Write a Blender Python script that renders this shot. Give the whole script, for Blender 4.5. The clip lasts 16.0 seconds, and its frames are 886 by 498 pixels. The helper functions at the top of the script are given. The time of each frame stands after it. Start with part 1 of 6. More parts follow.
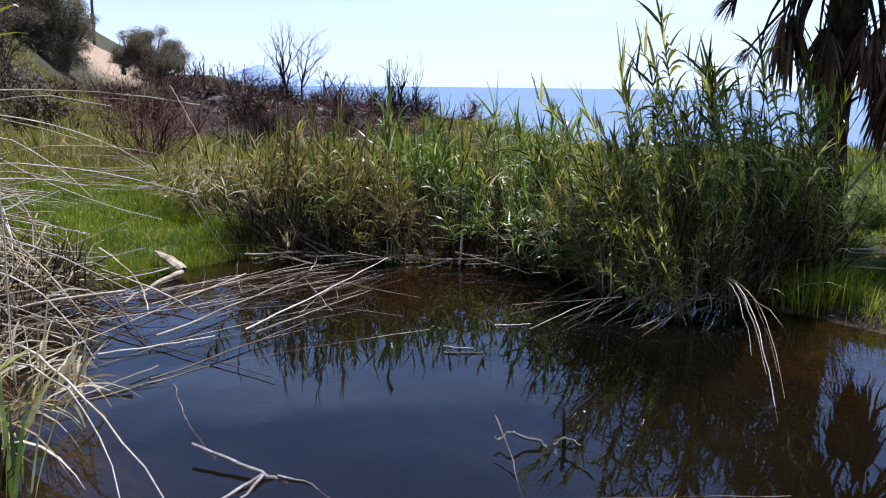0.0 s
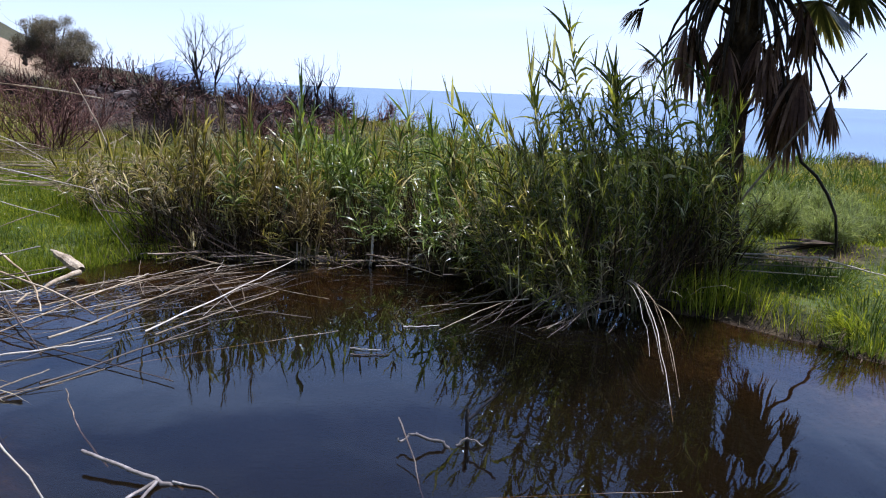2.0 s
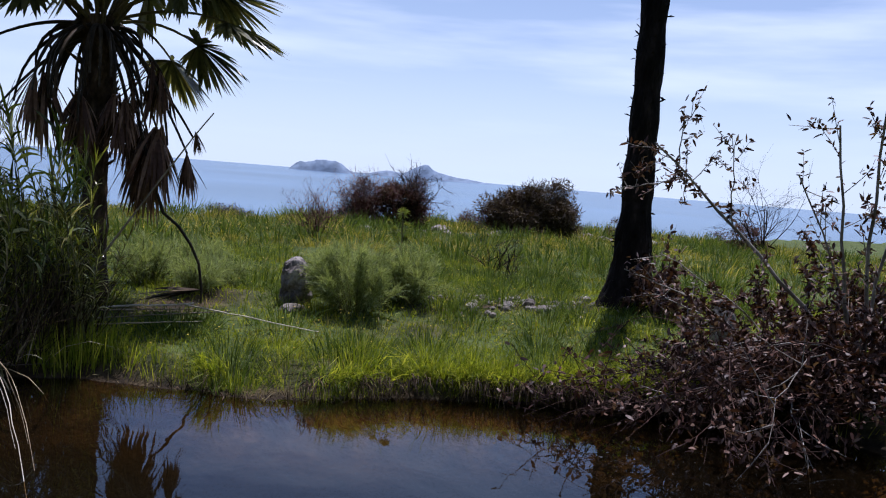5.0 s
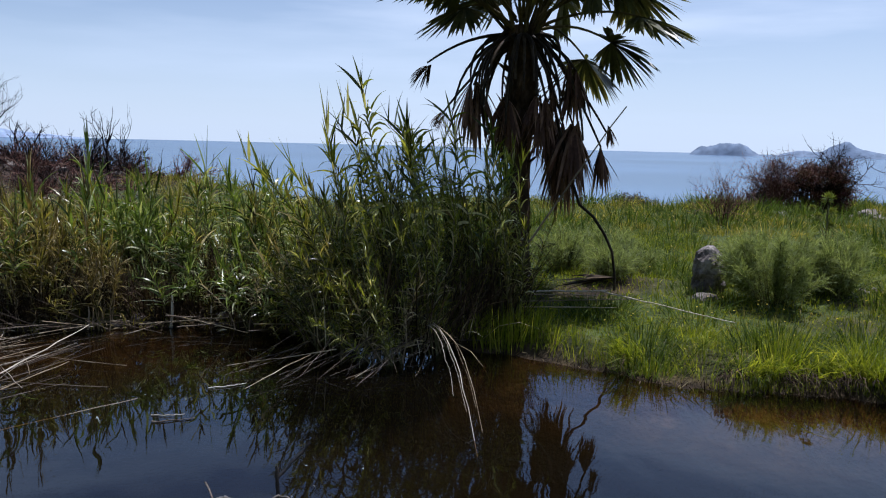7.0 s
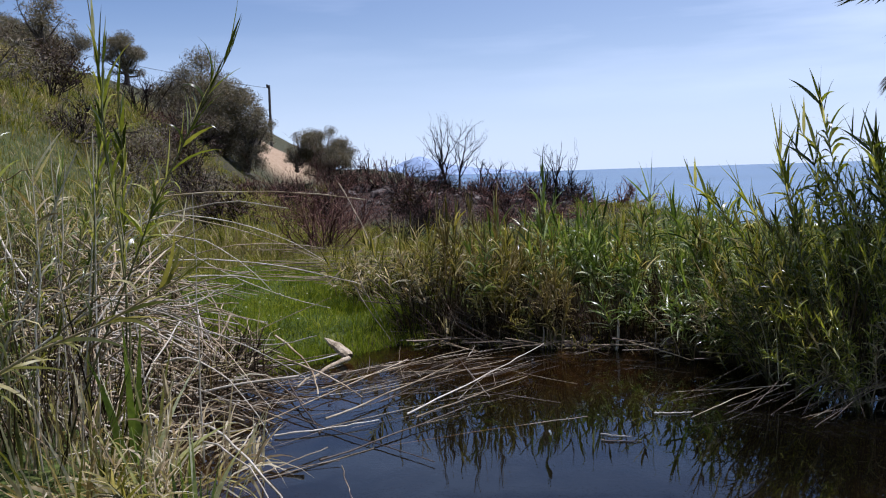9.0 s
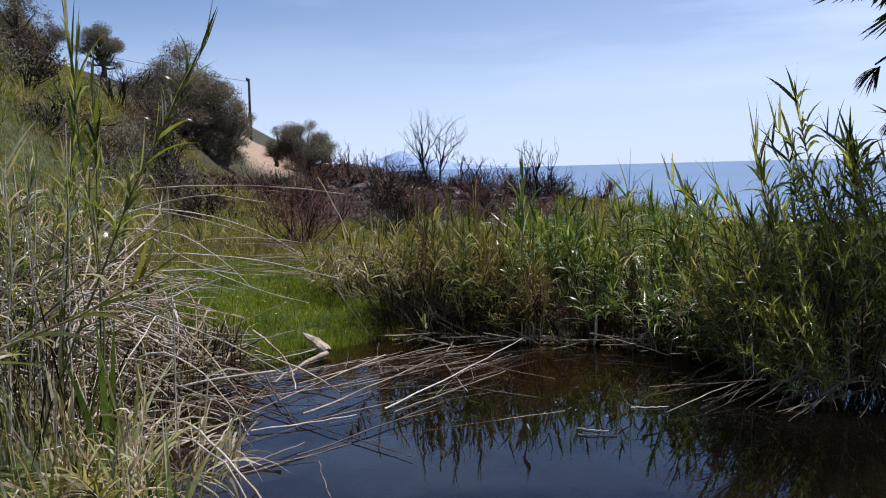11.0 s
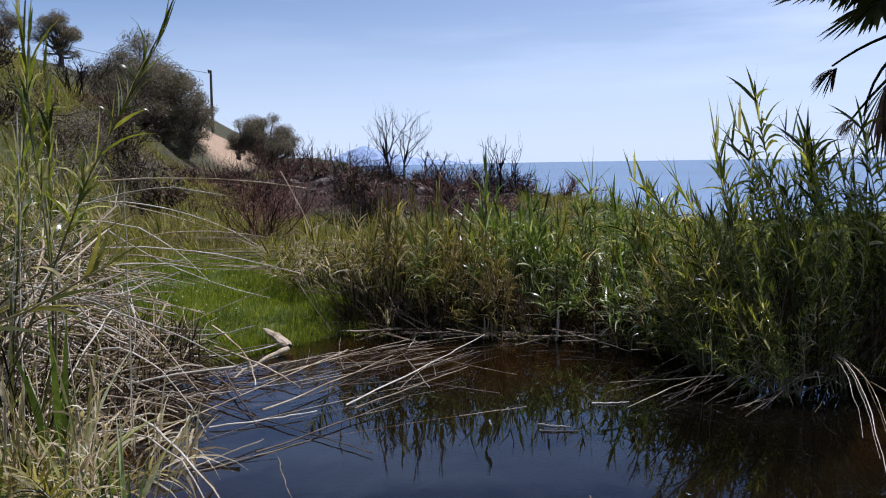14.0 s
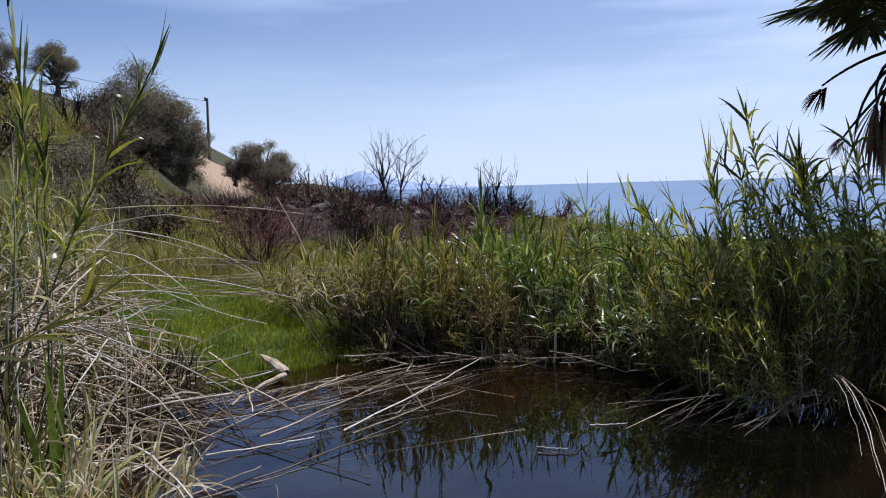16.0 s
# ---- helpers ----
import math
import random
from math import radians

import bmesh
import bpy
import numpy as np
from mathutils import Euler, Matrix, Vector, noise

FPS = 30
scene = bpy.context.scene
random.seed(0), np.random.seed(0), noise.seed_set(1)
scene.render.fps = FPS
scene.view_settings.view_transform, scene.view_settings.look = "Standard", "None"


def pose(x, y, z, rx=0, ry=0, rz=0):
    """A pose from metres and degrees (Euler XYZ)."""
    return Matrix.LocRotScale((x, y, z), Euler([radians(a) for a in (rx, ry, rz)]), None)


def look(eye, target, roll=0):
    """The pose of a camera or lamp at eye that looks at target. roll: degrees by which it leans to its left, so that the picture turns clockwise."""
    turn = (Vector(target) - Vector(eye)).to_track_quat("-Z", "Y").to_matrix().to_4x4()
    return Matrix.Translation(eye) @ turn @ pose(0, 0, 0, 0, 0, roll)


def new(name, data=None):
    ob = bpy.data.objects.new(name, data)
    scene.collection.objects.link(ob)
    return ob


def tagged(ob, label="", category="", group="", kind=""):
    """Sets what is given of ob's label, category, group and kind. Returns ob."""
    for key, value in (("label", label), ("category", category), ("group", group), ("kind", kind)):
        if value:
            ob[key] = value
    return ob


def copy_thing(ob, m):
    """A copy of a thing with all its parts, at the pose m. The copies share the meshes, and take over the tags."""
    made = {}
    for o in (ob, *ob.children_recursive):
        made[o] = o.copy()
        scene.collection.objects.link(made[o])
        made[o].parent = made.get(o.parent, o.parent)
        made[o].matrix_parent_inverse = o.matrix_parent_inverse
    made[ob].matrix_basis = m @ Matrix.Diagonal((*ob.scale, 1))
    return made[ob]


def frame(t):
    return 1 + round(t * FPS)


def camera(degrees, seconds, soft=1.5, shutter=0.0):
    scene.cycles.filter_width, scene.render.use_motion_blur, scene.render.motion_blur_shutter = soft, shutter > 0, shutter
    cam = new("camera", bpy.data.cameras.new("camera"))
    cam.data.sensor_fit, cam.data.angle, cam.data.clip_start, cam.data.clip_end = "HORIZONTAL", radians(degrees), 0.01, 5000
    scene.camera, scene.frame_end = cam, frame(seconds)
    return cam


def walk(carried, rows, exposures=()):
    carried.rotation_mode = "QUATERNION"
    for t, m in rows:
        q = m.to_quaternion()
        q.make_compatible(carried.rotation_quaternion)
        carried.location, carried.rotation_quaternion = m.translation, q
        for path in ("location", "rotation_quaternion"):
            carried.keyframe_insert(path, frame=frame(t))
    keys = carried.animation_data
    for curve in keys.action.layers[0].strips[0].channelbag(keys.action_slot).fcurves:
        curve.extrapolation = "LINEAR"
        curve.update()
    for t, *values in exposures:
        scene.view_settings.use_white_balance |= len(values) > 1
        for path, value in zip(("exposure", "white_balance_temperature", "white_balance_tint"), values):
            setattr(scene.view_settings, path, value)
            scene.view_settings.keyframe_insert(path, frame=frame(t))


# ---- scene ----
cam = camera(57.6, 16.0, soft=1.1)
PATH = [
    (0, (0.128, -0.146, 1.677), (0.076, 1.812, 1.276), 0.7),
    (0.5, (0.133, -0.142, 1.68), (0.077, 1.818, 1.287), 0.5),
    (1, (0.148, -0.142, 1.679), (0.117, 1.823, 1.303), 0.8),
    (1.5, (0.161, -0.14, 1.675), (0.225, 1.824, 1.304), 1.6),
    (2, (0.189, -0.144, 1.676), (0.341, 1.811, 1.285), 2.4),
    (2.4, (0.217, -0.149, 1.672), (0.546, 1.781, 1.264), 3.7),
    (2.5, (0.225, -0.15, 1.673), (0.595, 1.772, 1.261), 3.7),
    (3, (0.286, -0.17, 1.696), (0.982, 1.669, 1.326), 5.4),
    (3.2, (0.321, -0.173, 1.698), (1.183, 1.595, 1.334), 5.5),
    (3.5, (0.381, -0.166, 1.699), (1.508, 1.461, 1.409), 5.0),
    (4, (0.399, -0.165, 1.694), (1.775, 1.258, 1.406), 6.3),
    (4.2, (0.411, -0.173, 1.695), (1.852, 1.192, 1.452), 5.7),
    (6.3, (0.3, -0.26, 1.716), (1.572, 1.277, 1.584), 1.6),
    (6.5, (0.28, -0.268, 1.713), (1.408, 1.375, 1.544), 1.5),
    (7, (0.219, -0.268, 1.719), (0.829, 1.619, 1.46), 1.4),
    (7.3, (0.177, -0.255, 1.72), (0.455, 1.708, 1.459), 0.1),
    (7.5, (0.17, -0.253, 1.722), (0.25, 1.725, 1.437), 0.1),
    (8, (0.173, -0.271, 1.724), (-0.061, 1.699, 1.47), -1.2),
    (8.5, (0.169, -0.277, 1.735), (-0.191, 1.674, 1.48), -1.8),
    (9, (0.169, -0.299, 1.726), (-0.271, 1.643, 1.535), -1.9),
    (11.5, (0.185, -0.286, 1.722), (-0.198, 1.666, 1.514), -1.5),
    (12, (0.182, -0.279, 1.717), (-0.192, 1.674, 1.502), -1.4),
    (12.5, (0.18, -0.272, 1.718), (-0.169, 1.682, 1.482), -1.1),
    (13, (0.179, -0.271, 1.718), (-0.159, 1.685, 1.475), -1.0),
    (13.5, (0.178, -0.269, 1.72), (-0.141, 1.692, 1.485), -0.7),
    (14, (0.184, -0.263, 1.718), (-0.12, 1.701, 1.501), -0.9),
    (14.5, (0.185, -0.267, 1.717), (-0.124, 1.699, 1.523), -1.3),
    (15, (0.196, -0.27, 1.721), (-0.109, 1.698, 1.535), -1.6),
    (15.5, (0.203, -0.274, 1.723), (-0.095, 1.696, 1.544), -1.8),
    (16, (0.201, -0.276, 1.718), (-0.097, 1.696, 1.559), -1.7),
]
walk(cam, [(t, look(eye, target, roll)) for t, eye, target, roll in PATH],
     exposures=[(0, 0.6, 5400, 22), (2.6, 0.58, 5500, 24), (3.4, 0.36, 5580, 26), (4.2, 0.26, 5600, 26), (6.3, 0.0, 5700, 16), (7.2, 0.05, 5650, 18), (8.5, 0.15, 5600, 21), (16, 0.12, 5600, 22)])

# ---- world, sun, exposure ----
SUN_TURN, SUN_UP = radians(62), radians(68)   # the sun stands high over the sea, to the right of +y
sun_way = Vector((math.sin(SUN_TURN) * math.cos(SUN_UP), math.cos(SUN_TURN) * math.cos(SUN_UP), math.sin(SUN_UP)))
world = bpy.data.worlds.new("world")
scene.world = world
world.use_nodes = True
wn, wl = world.node_tree.nodes, world.node_tree.links
sky = wn.new("ShaderNodeTexSky")
sky.sky_type, sky.sun_disc = "NISHITA", False
sky.sun_elevation, sky.sun_rotation = SUN_UP, SUN_TURN
sky.altitude, sky.air_density, sky.dust_density, sky.ozone_density = 20, 1.0, 0.35, 3.0
# thin, high veil of cloud over the whole sky
wc = wn.new("ShaderNodeTexCoord")
wm = wn.new("ShaderNodeMapping")
wm.inputs["Scale"].default_value = (1.0, 1.0, 8.0)
wl.new(wc.outputs["Generated"], wm.inputs["Vector"])
wz = wn.new("ShaderNodeTexNoise")
wz.inputs["Scale"].default_value, wz.inputs["Detail"].default_value = 2.4, 5.0
wl.new(wm.outputs["Vector"], wz.inputs["Vector"])
wr = wn.new("ShaderNodeValToRGB")
wr.color_ramp.elements[0].position, wr.color_ramp.elements[1].position = 0.42, 0.72
wr.color_ramp.elements[0].color, wr.color_ramp.elements[1].color = (0.16, 0.16, 0.16, 1), (0.62, 0.62, 0.62, 1)
wl.new(wz.outputs["Fac"], wr.inputs["Fac"])
wx = wn.new("ShaderNodeMix")
wx.data_type = "RGBA"
wx.inputs["B"].default_value = (8.2, 9.4, 10.6, 1)
wd = wn.new("ShaderNodeVectorMath")
wd.operation = "DOT_PRODUCT"
wd.inputs[1].default_value = sun_way
wl.new(wc.outputs["Generated"], wd.inputs[0])
wg = wn.new("ShaderNodeMapRange")
wg.interpolation_type = "SMOOTHSTEP"
wg.inputs["From Min"].default_value, wg.inputs["From Max"].default_value, wg.inputs["To Min"].default_value, wg.inputs["To Max"].default_value = .05, .52, .1, 1.9
wl.new(wd.outputs["Value"], wg.inputs["Value"])
ws = wn.new("ShaderNodeSeparateXYZ")
wl.new(wc.outputs["Generated"], ws.inputs["Vector"])
wf = wn.new("ShaderNodeMapRange")
wf.interpolation_type = "SMOOTHSTEP"
wf.inputs["From Min"].default_value, wf.inputs["From Max"].default_value, wf.inputs["To Min"].default_value, wf.inputs["To Max"].default_value = .18, .5, 1.0, .3
wl.new(ws.outputs["Z"], wf.inputs["Value"])
wk = wn.new("ShaderNodeMath")
wk.operation = "MULTIPLY"
wl.new(wg.outputs["Result"], wk.inputs[0])
wl.new(wf.outputs["Result"], wk.inputs[1])
wv = wn.new("ShaderNodeMath")
wv.operation, wv.use_clamp = "MULTIPLY", True
wl.new(wr.outputs["Color"], wv.inputs[0])
wl.new(wk.outputs[0], wv.inputs[1])
wl.new(wv.outputs[0], wx.inputs["Factor"])
wl.new(sky.outputs["Color"], wx.inputs["A"])
# pale sea haze that thins upwards, all round the horizon
wh = wn.new("ShaderNodeMapRange")
wh.interpolation_type = "SMOOTHSTEP"
wh.inputs["From Min"].default_value, wh.inputs["From Max"].default_value, wh.inputs["To Min"].default_value, wh.inputs["To Max"].default_value = -.02, .22, .85, .0
wl.new(ws.outputs["Z"], wh.inputs["Value"])
wy = wn.new("ShaderNodeMix")
wy.data_type = "RGBA"
wy.inputs["B"].default_value = (8.1, 9.4, 10.4, 1)
wl.new(wh.outputs["Result"], wy.inputs["Factor"])
wl.new(wx.outputs["Result"], wy.inputs["A"])
wl.new(wy.outputs["Result"], wn["Background"].inputs["Color"])
wn["Background"].inputs["Strength"].default_value = 0.084
sun = new("sun", bpy.data.lights.new("sun", "SUN"))
sun.data.energy, sun.data.angle, sun.data.color = 5.0, radians(0.6), (1.0, 0.95, 0.87)
sun.matrix_world = look(sun_way * 60, (0, 0, 0))
scene.view_settings.exposure = 0.0

# ---- materials ----
rng = np.random.default_rng(7)


def mat(name, cols, scale=6.0, rough=0.7, bump=0.3, fine=40.0, through_light=0.0, island=False, each=0.0, spec=0.3, squash=(1, 1, 1), detail=6.0):
    """Noise-driven material. cols: colours from low to high; island: the colour is picked per leaf or blade; through_light: share of light let through."""
    m = bpy.data.materials.new(name)
    m.use_nodes = True
    n, l = m.node_tree.nodes, m.node_tree.links
    b = n["Principled BSDF"]
    b.inputs["Roughness"].default_value = rough
    b.inputs["Specular IOR Level"].default_value = spec
    tc, mp = n.new("ShaderNodeTexCoord"), n.new("ShaderNodeMapping")
    mp.inputs["Scale"].default_value = squash
    l.new(tc.outputs["Object"], mp.inputs["Vector"])
    if each:
        oi, ov = n.new("ShaderNodeObjectInfo"), n.new("ShaderNodeVectorMath")
        ov.operation = "SCALE"
        ov.inputs[0].default_value = (37, 53, 71)
        l.new(oi.outputs["Random"], ov.inputs["Scale"])
        l.new(ov.outputs["Vector"], mp.inputs["Location"])
    big, small = n.new("ShaderNodeTexNoise"), n.new("ShaderNodeTexNoise")
    for tex, s, d in ((big, scale, detail), (small, fine, 4.0)):
        tex.inputs["Scale"].default_value, tex.inputs["Detail"].default_value = s, d
        l.new(mp.outputs["Vector"], tex.inputs["Vector"])
    ramp = n.new("ShaderNodeValToRGB")
    els = ramp.color_ramp.elements
    lo, hi = (0.0, 1.0) if island else (0.3, 0.7)
    while len(els) < len(cols):
        els.new(0.5)
    for i, c in enumerate(cols):
        els[i].position = lo + (hi - lo) * i / (len(cols) - 1)
        els[i].color = (*c, 1)
    if island:
        geo = n.new("ShaderNodeNewGeometry")
        mix = n.new("ShaderNodeMath")
        mix.operation, mix.use_clamp = "MULTIPLY_ADD", True
        mix.inputs[1].default_value, mix.inputs[2].default_value = 0.35, -0.17
        l.new(big.outputs["Fac"], mix.inputs[0])
        add = n.new("ShaderNodeMath")
        add.operation, add.use_clamp = "ADD", True
        mix.use_clamp = False
        l.new(geo.outputs["Random Per Island"], add.inputs[0])
        l.new(mix.outputs[0], add.inputs[1])
        l.new(add.outputs[0], ramp.inputs["Fac"])
    else:
        l.new(big.outputs["Fac"], ramp.inputs["Fac"])
    hsv = n.new("ShaderNodeHueSaturation")
    l.new(ramp.outputs["Color"], hsv.inputs["Color"])
    val = n.new("ShaderNodeMapRange")
    val.inputs["From Min"].default_value, val.inputs["From Max"].default_value = 0.3, 0.7
    val.inputs["To Min"].default_value, val.inputs["To Max"].default_value = 0.72, 1.28
    l.new(small.outputs["Fac"], val.inputs["Value"])
    if each:
        ev = n.new("ShaderNodeMapRange")
        ev.inputs["To Min"].default_value, ev.inputs["To Max"].default_value = 1 - each, 1 + each
        l.new(oi.outputs["Random"], ev.inputs["Value"])
        em = n.new("ShaderNodeMath")
        em.operation = "MULTIPLY"
        l.new(val.outputs["Result"], em.inputs[0])
        l.new(ev.outputs["Result"], em.inputs[1])
        l.new(em.outputs[0], hsv.inputs["Value"])
    else:
        l.new(val.outputs["Result"], hsv.inputs["Value"])
    l.new(hsv.outputs["Color"], b.inputs["Base Color"])
    if bump:
        bp = n.new("ShaderNodeBump")
        bp.inputs["Strength"].default_value, bp.inputs["Distance"].default_value = bump, 0.02
        l.new(small.outputs["Fac"], bp.inputs["Height"])
        l.new(bp.outputs["Normal"], b.inputs["Normal"])
    if through_light:
        tr, mx = n.new("ShaderNodeBsdfTranslucent"), n.new("ShaderNodeMixShader")
        warm = n.new("ShaderNodeMix")
        warm.data_type, warm.blend_type = "RGBA", "MULTIPLY"
        warm.inputs["Factor"].default_value = 1.0
        warm.inputs["B"].default_value = (1.25, 1.2, 0.55, 1)
        l.new(hsv.outputs["Color"], warm.inputs["A"])
        l.new(warm.outputs["Result"], tr.inputs["Color"])
        mx.inputs["Fac"].default_value = through_light
        l.new(b.outputs[0], mx.inputs[1])
        l.new(tr.outputs[0], mx.inputs[2])
        l.new(mx.outputs[0], n["Material Output"].inputs["Surface"])
    return m


# darkest and palest leaves carry the stands' inner shade and glints as colour
LEAF_DARK = mat("cane_leaf_green", [(.024, .032, .005), (.088, .112, .015), (.2, .23, .032), (.37, .37, .06), (.7, .64, .38)], 3, .27, 0, 30, .44, island=True, each=.18, spec=.55)
LEAF_FRESH = mat("cane_leaf_fresh", [(.018, .03, .005), (.06, .098, .015), (.135, .2, .032), (.24, .3, .065), (.6, .6, .4)], 3, .3, 0, 30, .42, island=True, each=.18, spec=.5)
LEAF_OLIVE = mat("cane_leaf_yellowing", [(.018, .018, .004), (.065, .064, .01), (.17, .16, .024), (.33, .28, .06), (.66, .54, .28)], 3, .3, 0, 30, .4, island=True, each=.18, spec=.45)
LEAF_REEDY = mat("mixed_reed_leaf", [(.05, .06, .01), (.13, .14, .025), (.25, .24, .05), (.4, .35, .11), (.62, .53, .3)], 3, .4, 0, 30, .4, island=True, each=.2, spec=.3)
LEAF_BROWN = mat("browned_cane_leaf", [(.05, .035, .012), (.13, .1, .03), (.24, .185, .065), (.4, .31, .14)], 3, .45, 0, 30, .3, island=True, each=.15, spec=.25)
# near black, with the shade of gaps and undercuts put into the colour
SHADE_THATCH = mat("dead_thatch", [(.012, .008, .005), (.028, .018, .011), (.055, .037, .022), (.14, .1, .06)], 4, .7, 0, 30, .1, island=True, spec=0.08)
LEAF_DRY = mat("dry_leaf", [(.2, .14, .07), (.36, .28, .15), (.5, .42, .26), (.66, .6, .44)], 4, .55, 0, 30, .35, island=True, each=.15, spec=0.25)
STEM_GREEN = mat("cane_stem_green", [(.06, .065, .02), (.12, .115, .04), (.22, .19, .085)], 5, .5, .1, 40, each=.2)
STEM_DRY = mat("dry_cane", [(.14, .1, .055), (.3, .225, .13), (.47, .39, .26)], 3, .55, .2, 50, each=.4, squash=(1, 1, .3))
STEM_DARK = mat("wet_cane", [(.04, .028, .02), (.1, .07, .045), (.22, .175, .12)], 3, .4, .2, 50, each=.3, squash=(1, 1, .3))
TWIG_WET = mat("wet_dark_twig", [(.012, .009, .007), (.03, .022, .016), (.07, .052, .04)], 6, .35, .2, 50, each=.2, spec=.5)
STEM_PALE = mat("bleached_cane", [(.33, .28, .2), (.47, .41, .31), (.58, .53, .44)], 4, .5, .15, 50, each=.15, squash=(1, 1, .3))
GRASS = mat("grass_blades", [(.085, .092, .013), (.165, .175, .022), (.25, .24, .033), (.35, .305, .06), (.5, .41, .17)], .8, .5, 0, 20, .45, island=True, spec=0.15)
GRASS_LUSH = mat("lush_grass_blades", [(.055, .088, .006), (.13, .185, .011), (.21, .265, .018), (.33, .35, .04)], .8, .5, 0, 20, .5, island=True, spec=0.2)
GRASS_SHORE = mat("shore_grass_blades", [(.078, .108, .007), (.165, .215, .014), (.255, .3, .022), (.39, .39, .055)], .8, .5, 0, 20, .5, island=True, spec=0.15)
GRASS_DULL = mat("field_grass_blades", [(.06, .072, .011), (.125, .14, .018), (.195, .2, .03), (.27, .245, .055), (.38, .32, .14)], .5, .55, 0, 20, .4, island=True, spec=0.12)
GRASS_DEEP = mat("deep_green_tufts", [(.03, .052, .009), (.06, .096, .016), (.1, .145, .028), (.17, .2, .045)], .6, .55, 0, 20, .4, island=True, spec=0.12)
GRASS_DRY = mat("dry_grass_blades", [(.16, .12, .055), (.27, .21, .1), (.4, .33, .19)], 1, .6, 0, 20, .25, island=True, spec=0.2)
FENNEL = mat("fennel_threads", [(.125, .16, .062), (.21, .26, .105), (.33, .375, .19)], 2, .6, 0, 30, .5, island=True, spec=0.12)
PALM_LEAF = mat("palm_leaflet", [(.044, .05, .018), (.08, .085, .03), (.13, .126, .05), (.21, .18, .085)], 3, .42, 0, 30, .28, island=True, spec=.45)
PALM_DEAD = mat("dead_palm_leaflet", [(.045, .024, .016), (.1, .052, .035), (.18, .098, .062), (.28, .17, .11)], 3, .65, 0, 30, .15, island=True, spec=0.12)
PALM_BARK = mat("palm_bark", [(.02, .013, .009), (.06, .038, .024), (.13, .085, .055)], 9, .85, 1.0, 45, squash=(1, 1, .5), spec=0.08)
PETIOLE = mat("palm_stalk", [(.05, .035, .018), (.1, .075, .03), (.15, .12, .05)], 5, .55, .1, 40, each=.3, spec=0.2)
PETIOLE_DARK = mat("dead_palm_stalk", [(.014, .01, .007), (.035, .025, .016), (.07, .05, .032)], 5, .6, .1, 40, each=.3, spec=0.15)
CHAR = mat("charred_bark", [(.005, .0045, .0045), (.011, .009, .008), (.028, .021, .018)], 7, .9, 1.0, 38, squash=(1, 1, .35), spec=0.04)
TWIG_BURNT = mat("burnt_twig", [(.01, .008, .0075), (.025, .018, .016), (.05, .036, .031)], 4, .85, 0, 40, island=True, spec=0.06)
TWIG_RED = mat("dead_shrub_twig", [(.05, .022, .02), (.1, .045, .038), (.16, .08, .06), (.27, .17, .12)], 4, .8, 0, 40, island=True, spec=0.1)
TWIG_GREY = mat("weathered_twig", [(.1, .085, .068), (.22, .19, .16), (.4, .36, .31)], 6, .7, .2, 50, each=.2)
TWIG_BROWN = mat("dead_brown_twig", [(.02, .01, .008), (.048, .025, .019), (.1, .06, .046)], 5, .75, 0, 40, each=.3, spec=.1)
LEAF_SCORCHED = mat("scorched_leaf", [(.014, .006, .0045), (.036, .014, .01), (.072, .03, .02), (.12, .056, .038), (.24, .15, .11)], 4, .5, 0, 40, .14, island=True, spec=0.25)
LEAF_OLIVETREE = mat("olive_foliage", [(.052, .048, .034), (.112, .1, .072), (.195, .175, .125), (.24, .182, .125)], 1.5, .6, 0, 12, .25, island=True, spec=0.2)
LEAF_BUSH = mat("scrub_foliage", [(.028, .017, .013), (.055, .036, .024), (.085, .06, .038), (.11, .085, .05)], 1.5, .65, 0, 12, .15, island=True, spec=0.12)
LEAF_REDBUSH = mat("burnt_bush_foliage", [(.04, .015, .014), (.085, .03, .025), (.13, .055, .04), (.1, .08, .04)], 1.5, .65, 0, 12, .15, island=True, spec=0.15)
OLIVE_BARK = mat("olive_bark", [(.04, .033, .027), (.09, .075, .06), (.15, .13, .105)], 5, .9, .8, 30, spec=0.1)
ROCK = mat("limestone", [(.07, .06, .056), (.17, .148, .135), (.34, .305, .275)], 7, .9, 1.0, 28, each=.15, spec=0.15)
ROCK_BURNT = mat("scorched_stone", [(.04, .033, .029), (.1, .083, .072), (.24, .205, .18)], 5, .9, 1.0, 24, each=.15, spec=0.12)
DRIFTWOOD = mat("bleached_wood", [(.2, .15, .09), (.34, .27, .17), (.48, .4, .28)], 9, .6, .5, 60, squash=(1, 1, .2))
ROCK_PALE = mat("pale_limestone", [(.11, .09, .077), (.22, .19, .165), (.38, .345, .31)], 7, .9, 1.0, 28, each=.25, spec=0.15)
FLOWER = mat("yellow_flower", [(.5, .36, .02), (.65, .5, .04)], 8, .6, 0, 30, .3)
FLOWER_WHITE = mat("white_flower", [(.6, .6, .55), (.8, .8, .75)], 8, .6, 0, 30, .3)
FENNEL_TOP = mat("fennel_flower", [(.16, .2, .04), (.28, .3, .06)], 8, .6, 0, 30, .3)
WOOD_POLE = mat("pole_wood", [(.05, .042, .036), (.09, .078, .066)], 4, .8, .4, 30)
WIRE = mat("cable", [(.03, .03, .032), (.05, .05, .052)], 4, .5, 0, 30)
# distance haze is put into the base colour of these two
HAZE_FAR = mat("haze_tinted_mountain", [(.25, .32, .44), (.28, .35, .47)], .006, 1.0, 0, .03, spec=0)
HAZE_ISLE = mat("haze_tinted_island", [(.165, .215, .29), (.18, .23, .305), (.2, .25, .325)], .006, 1.0, 0, .03, spec=0)


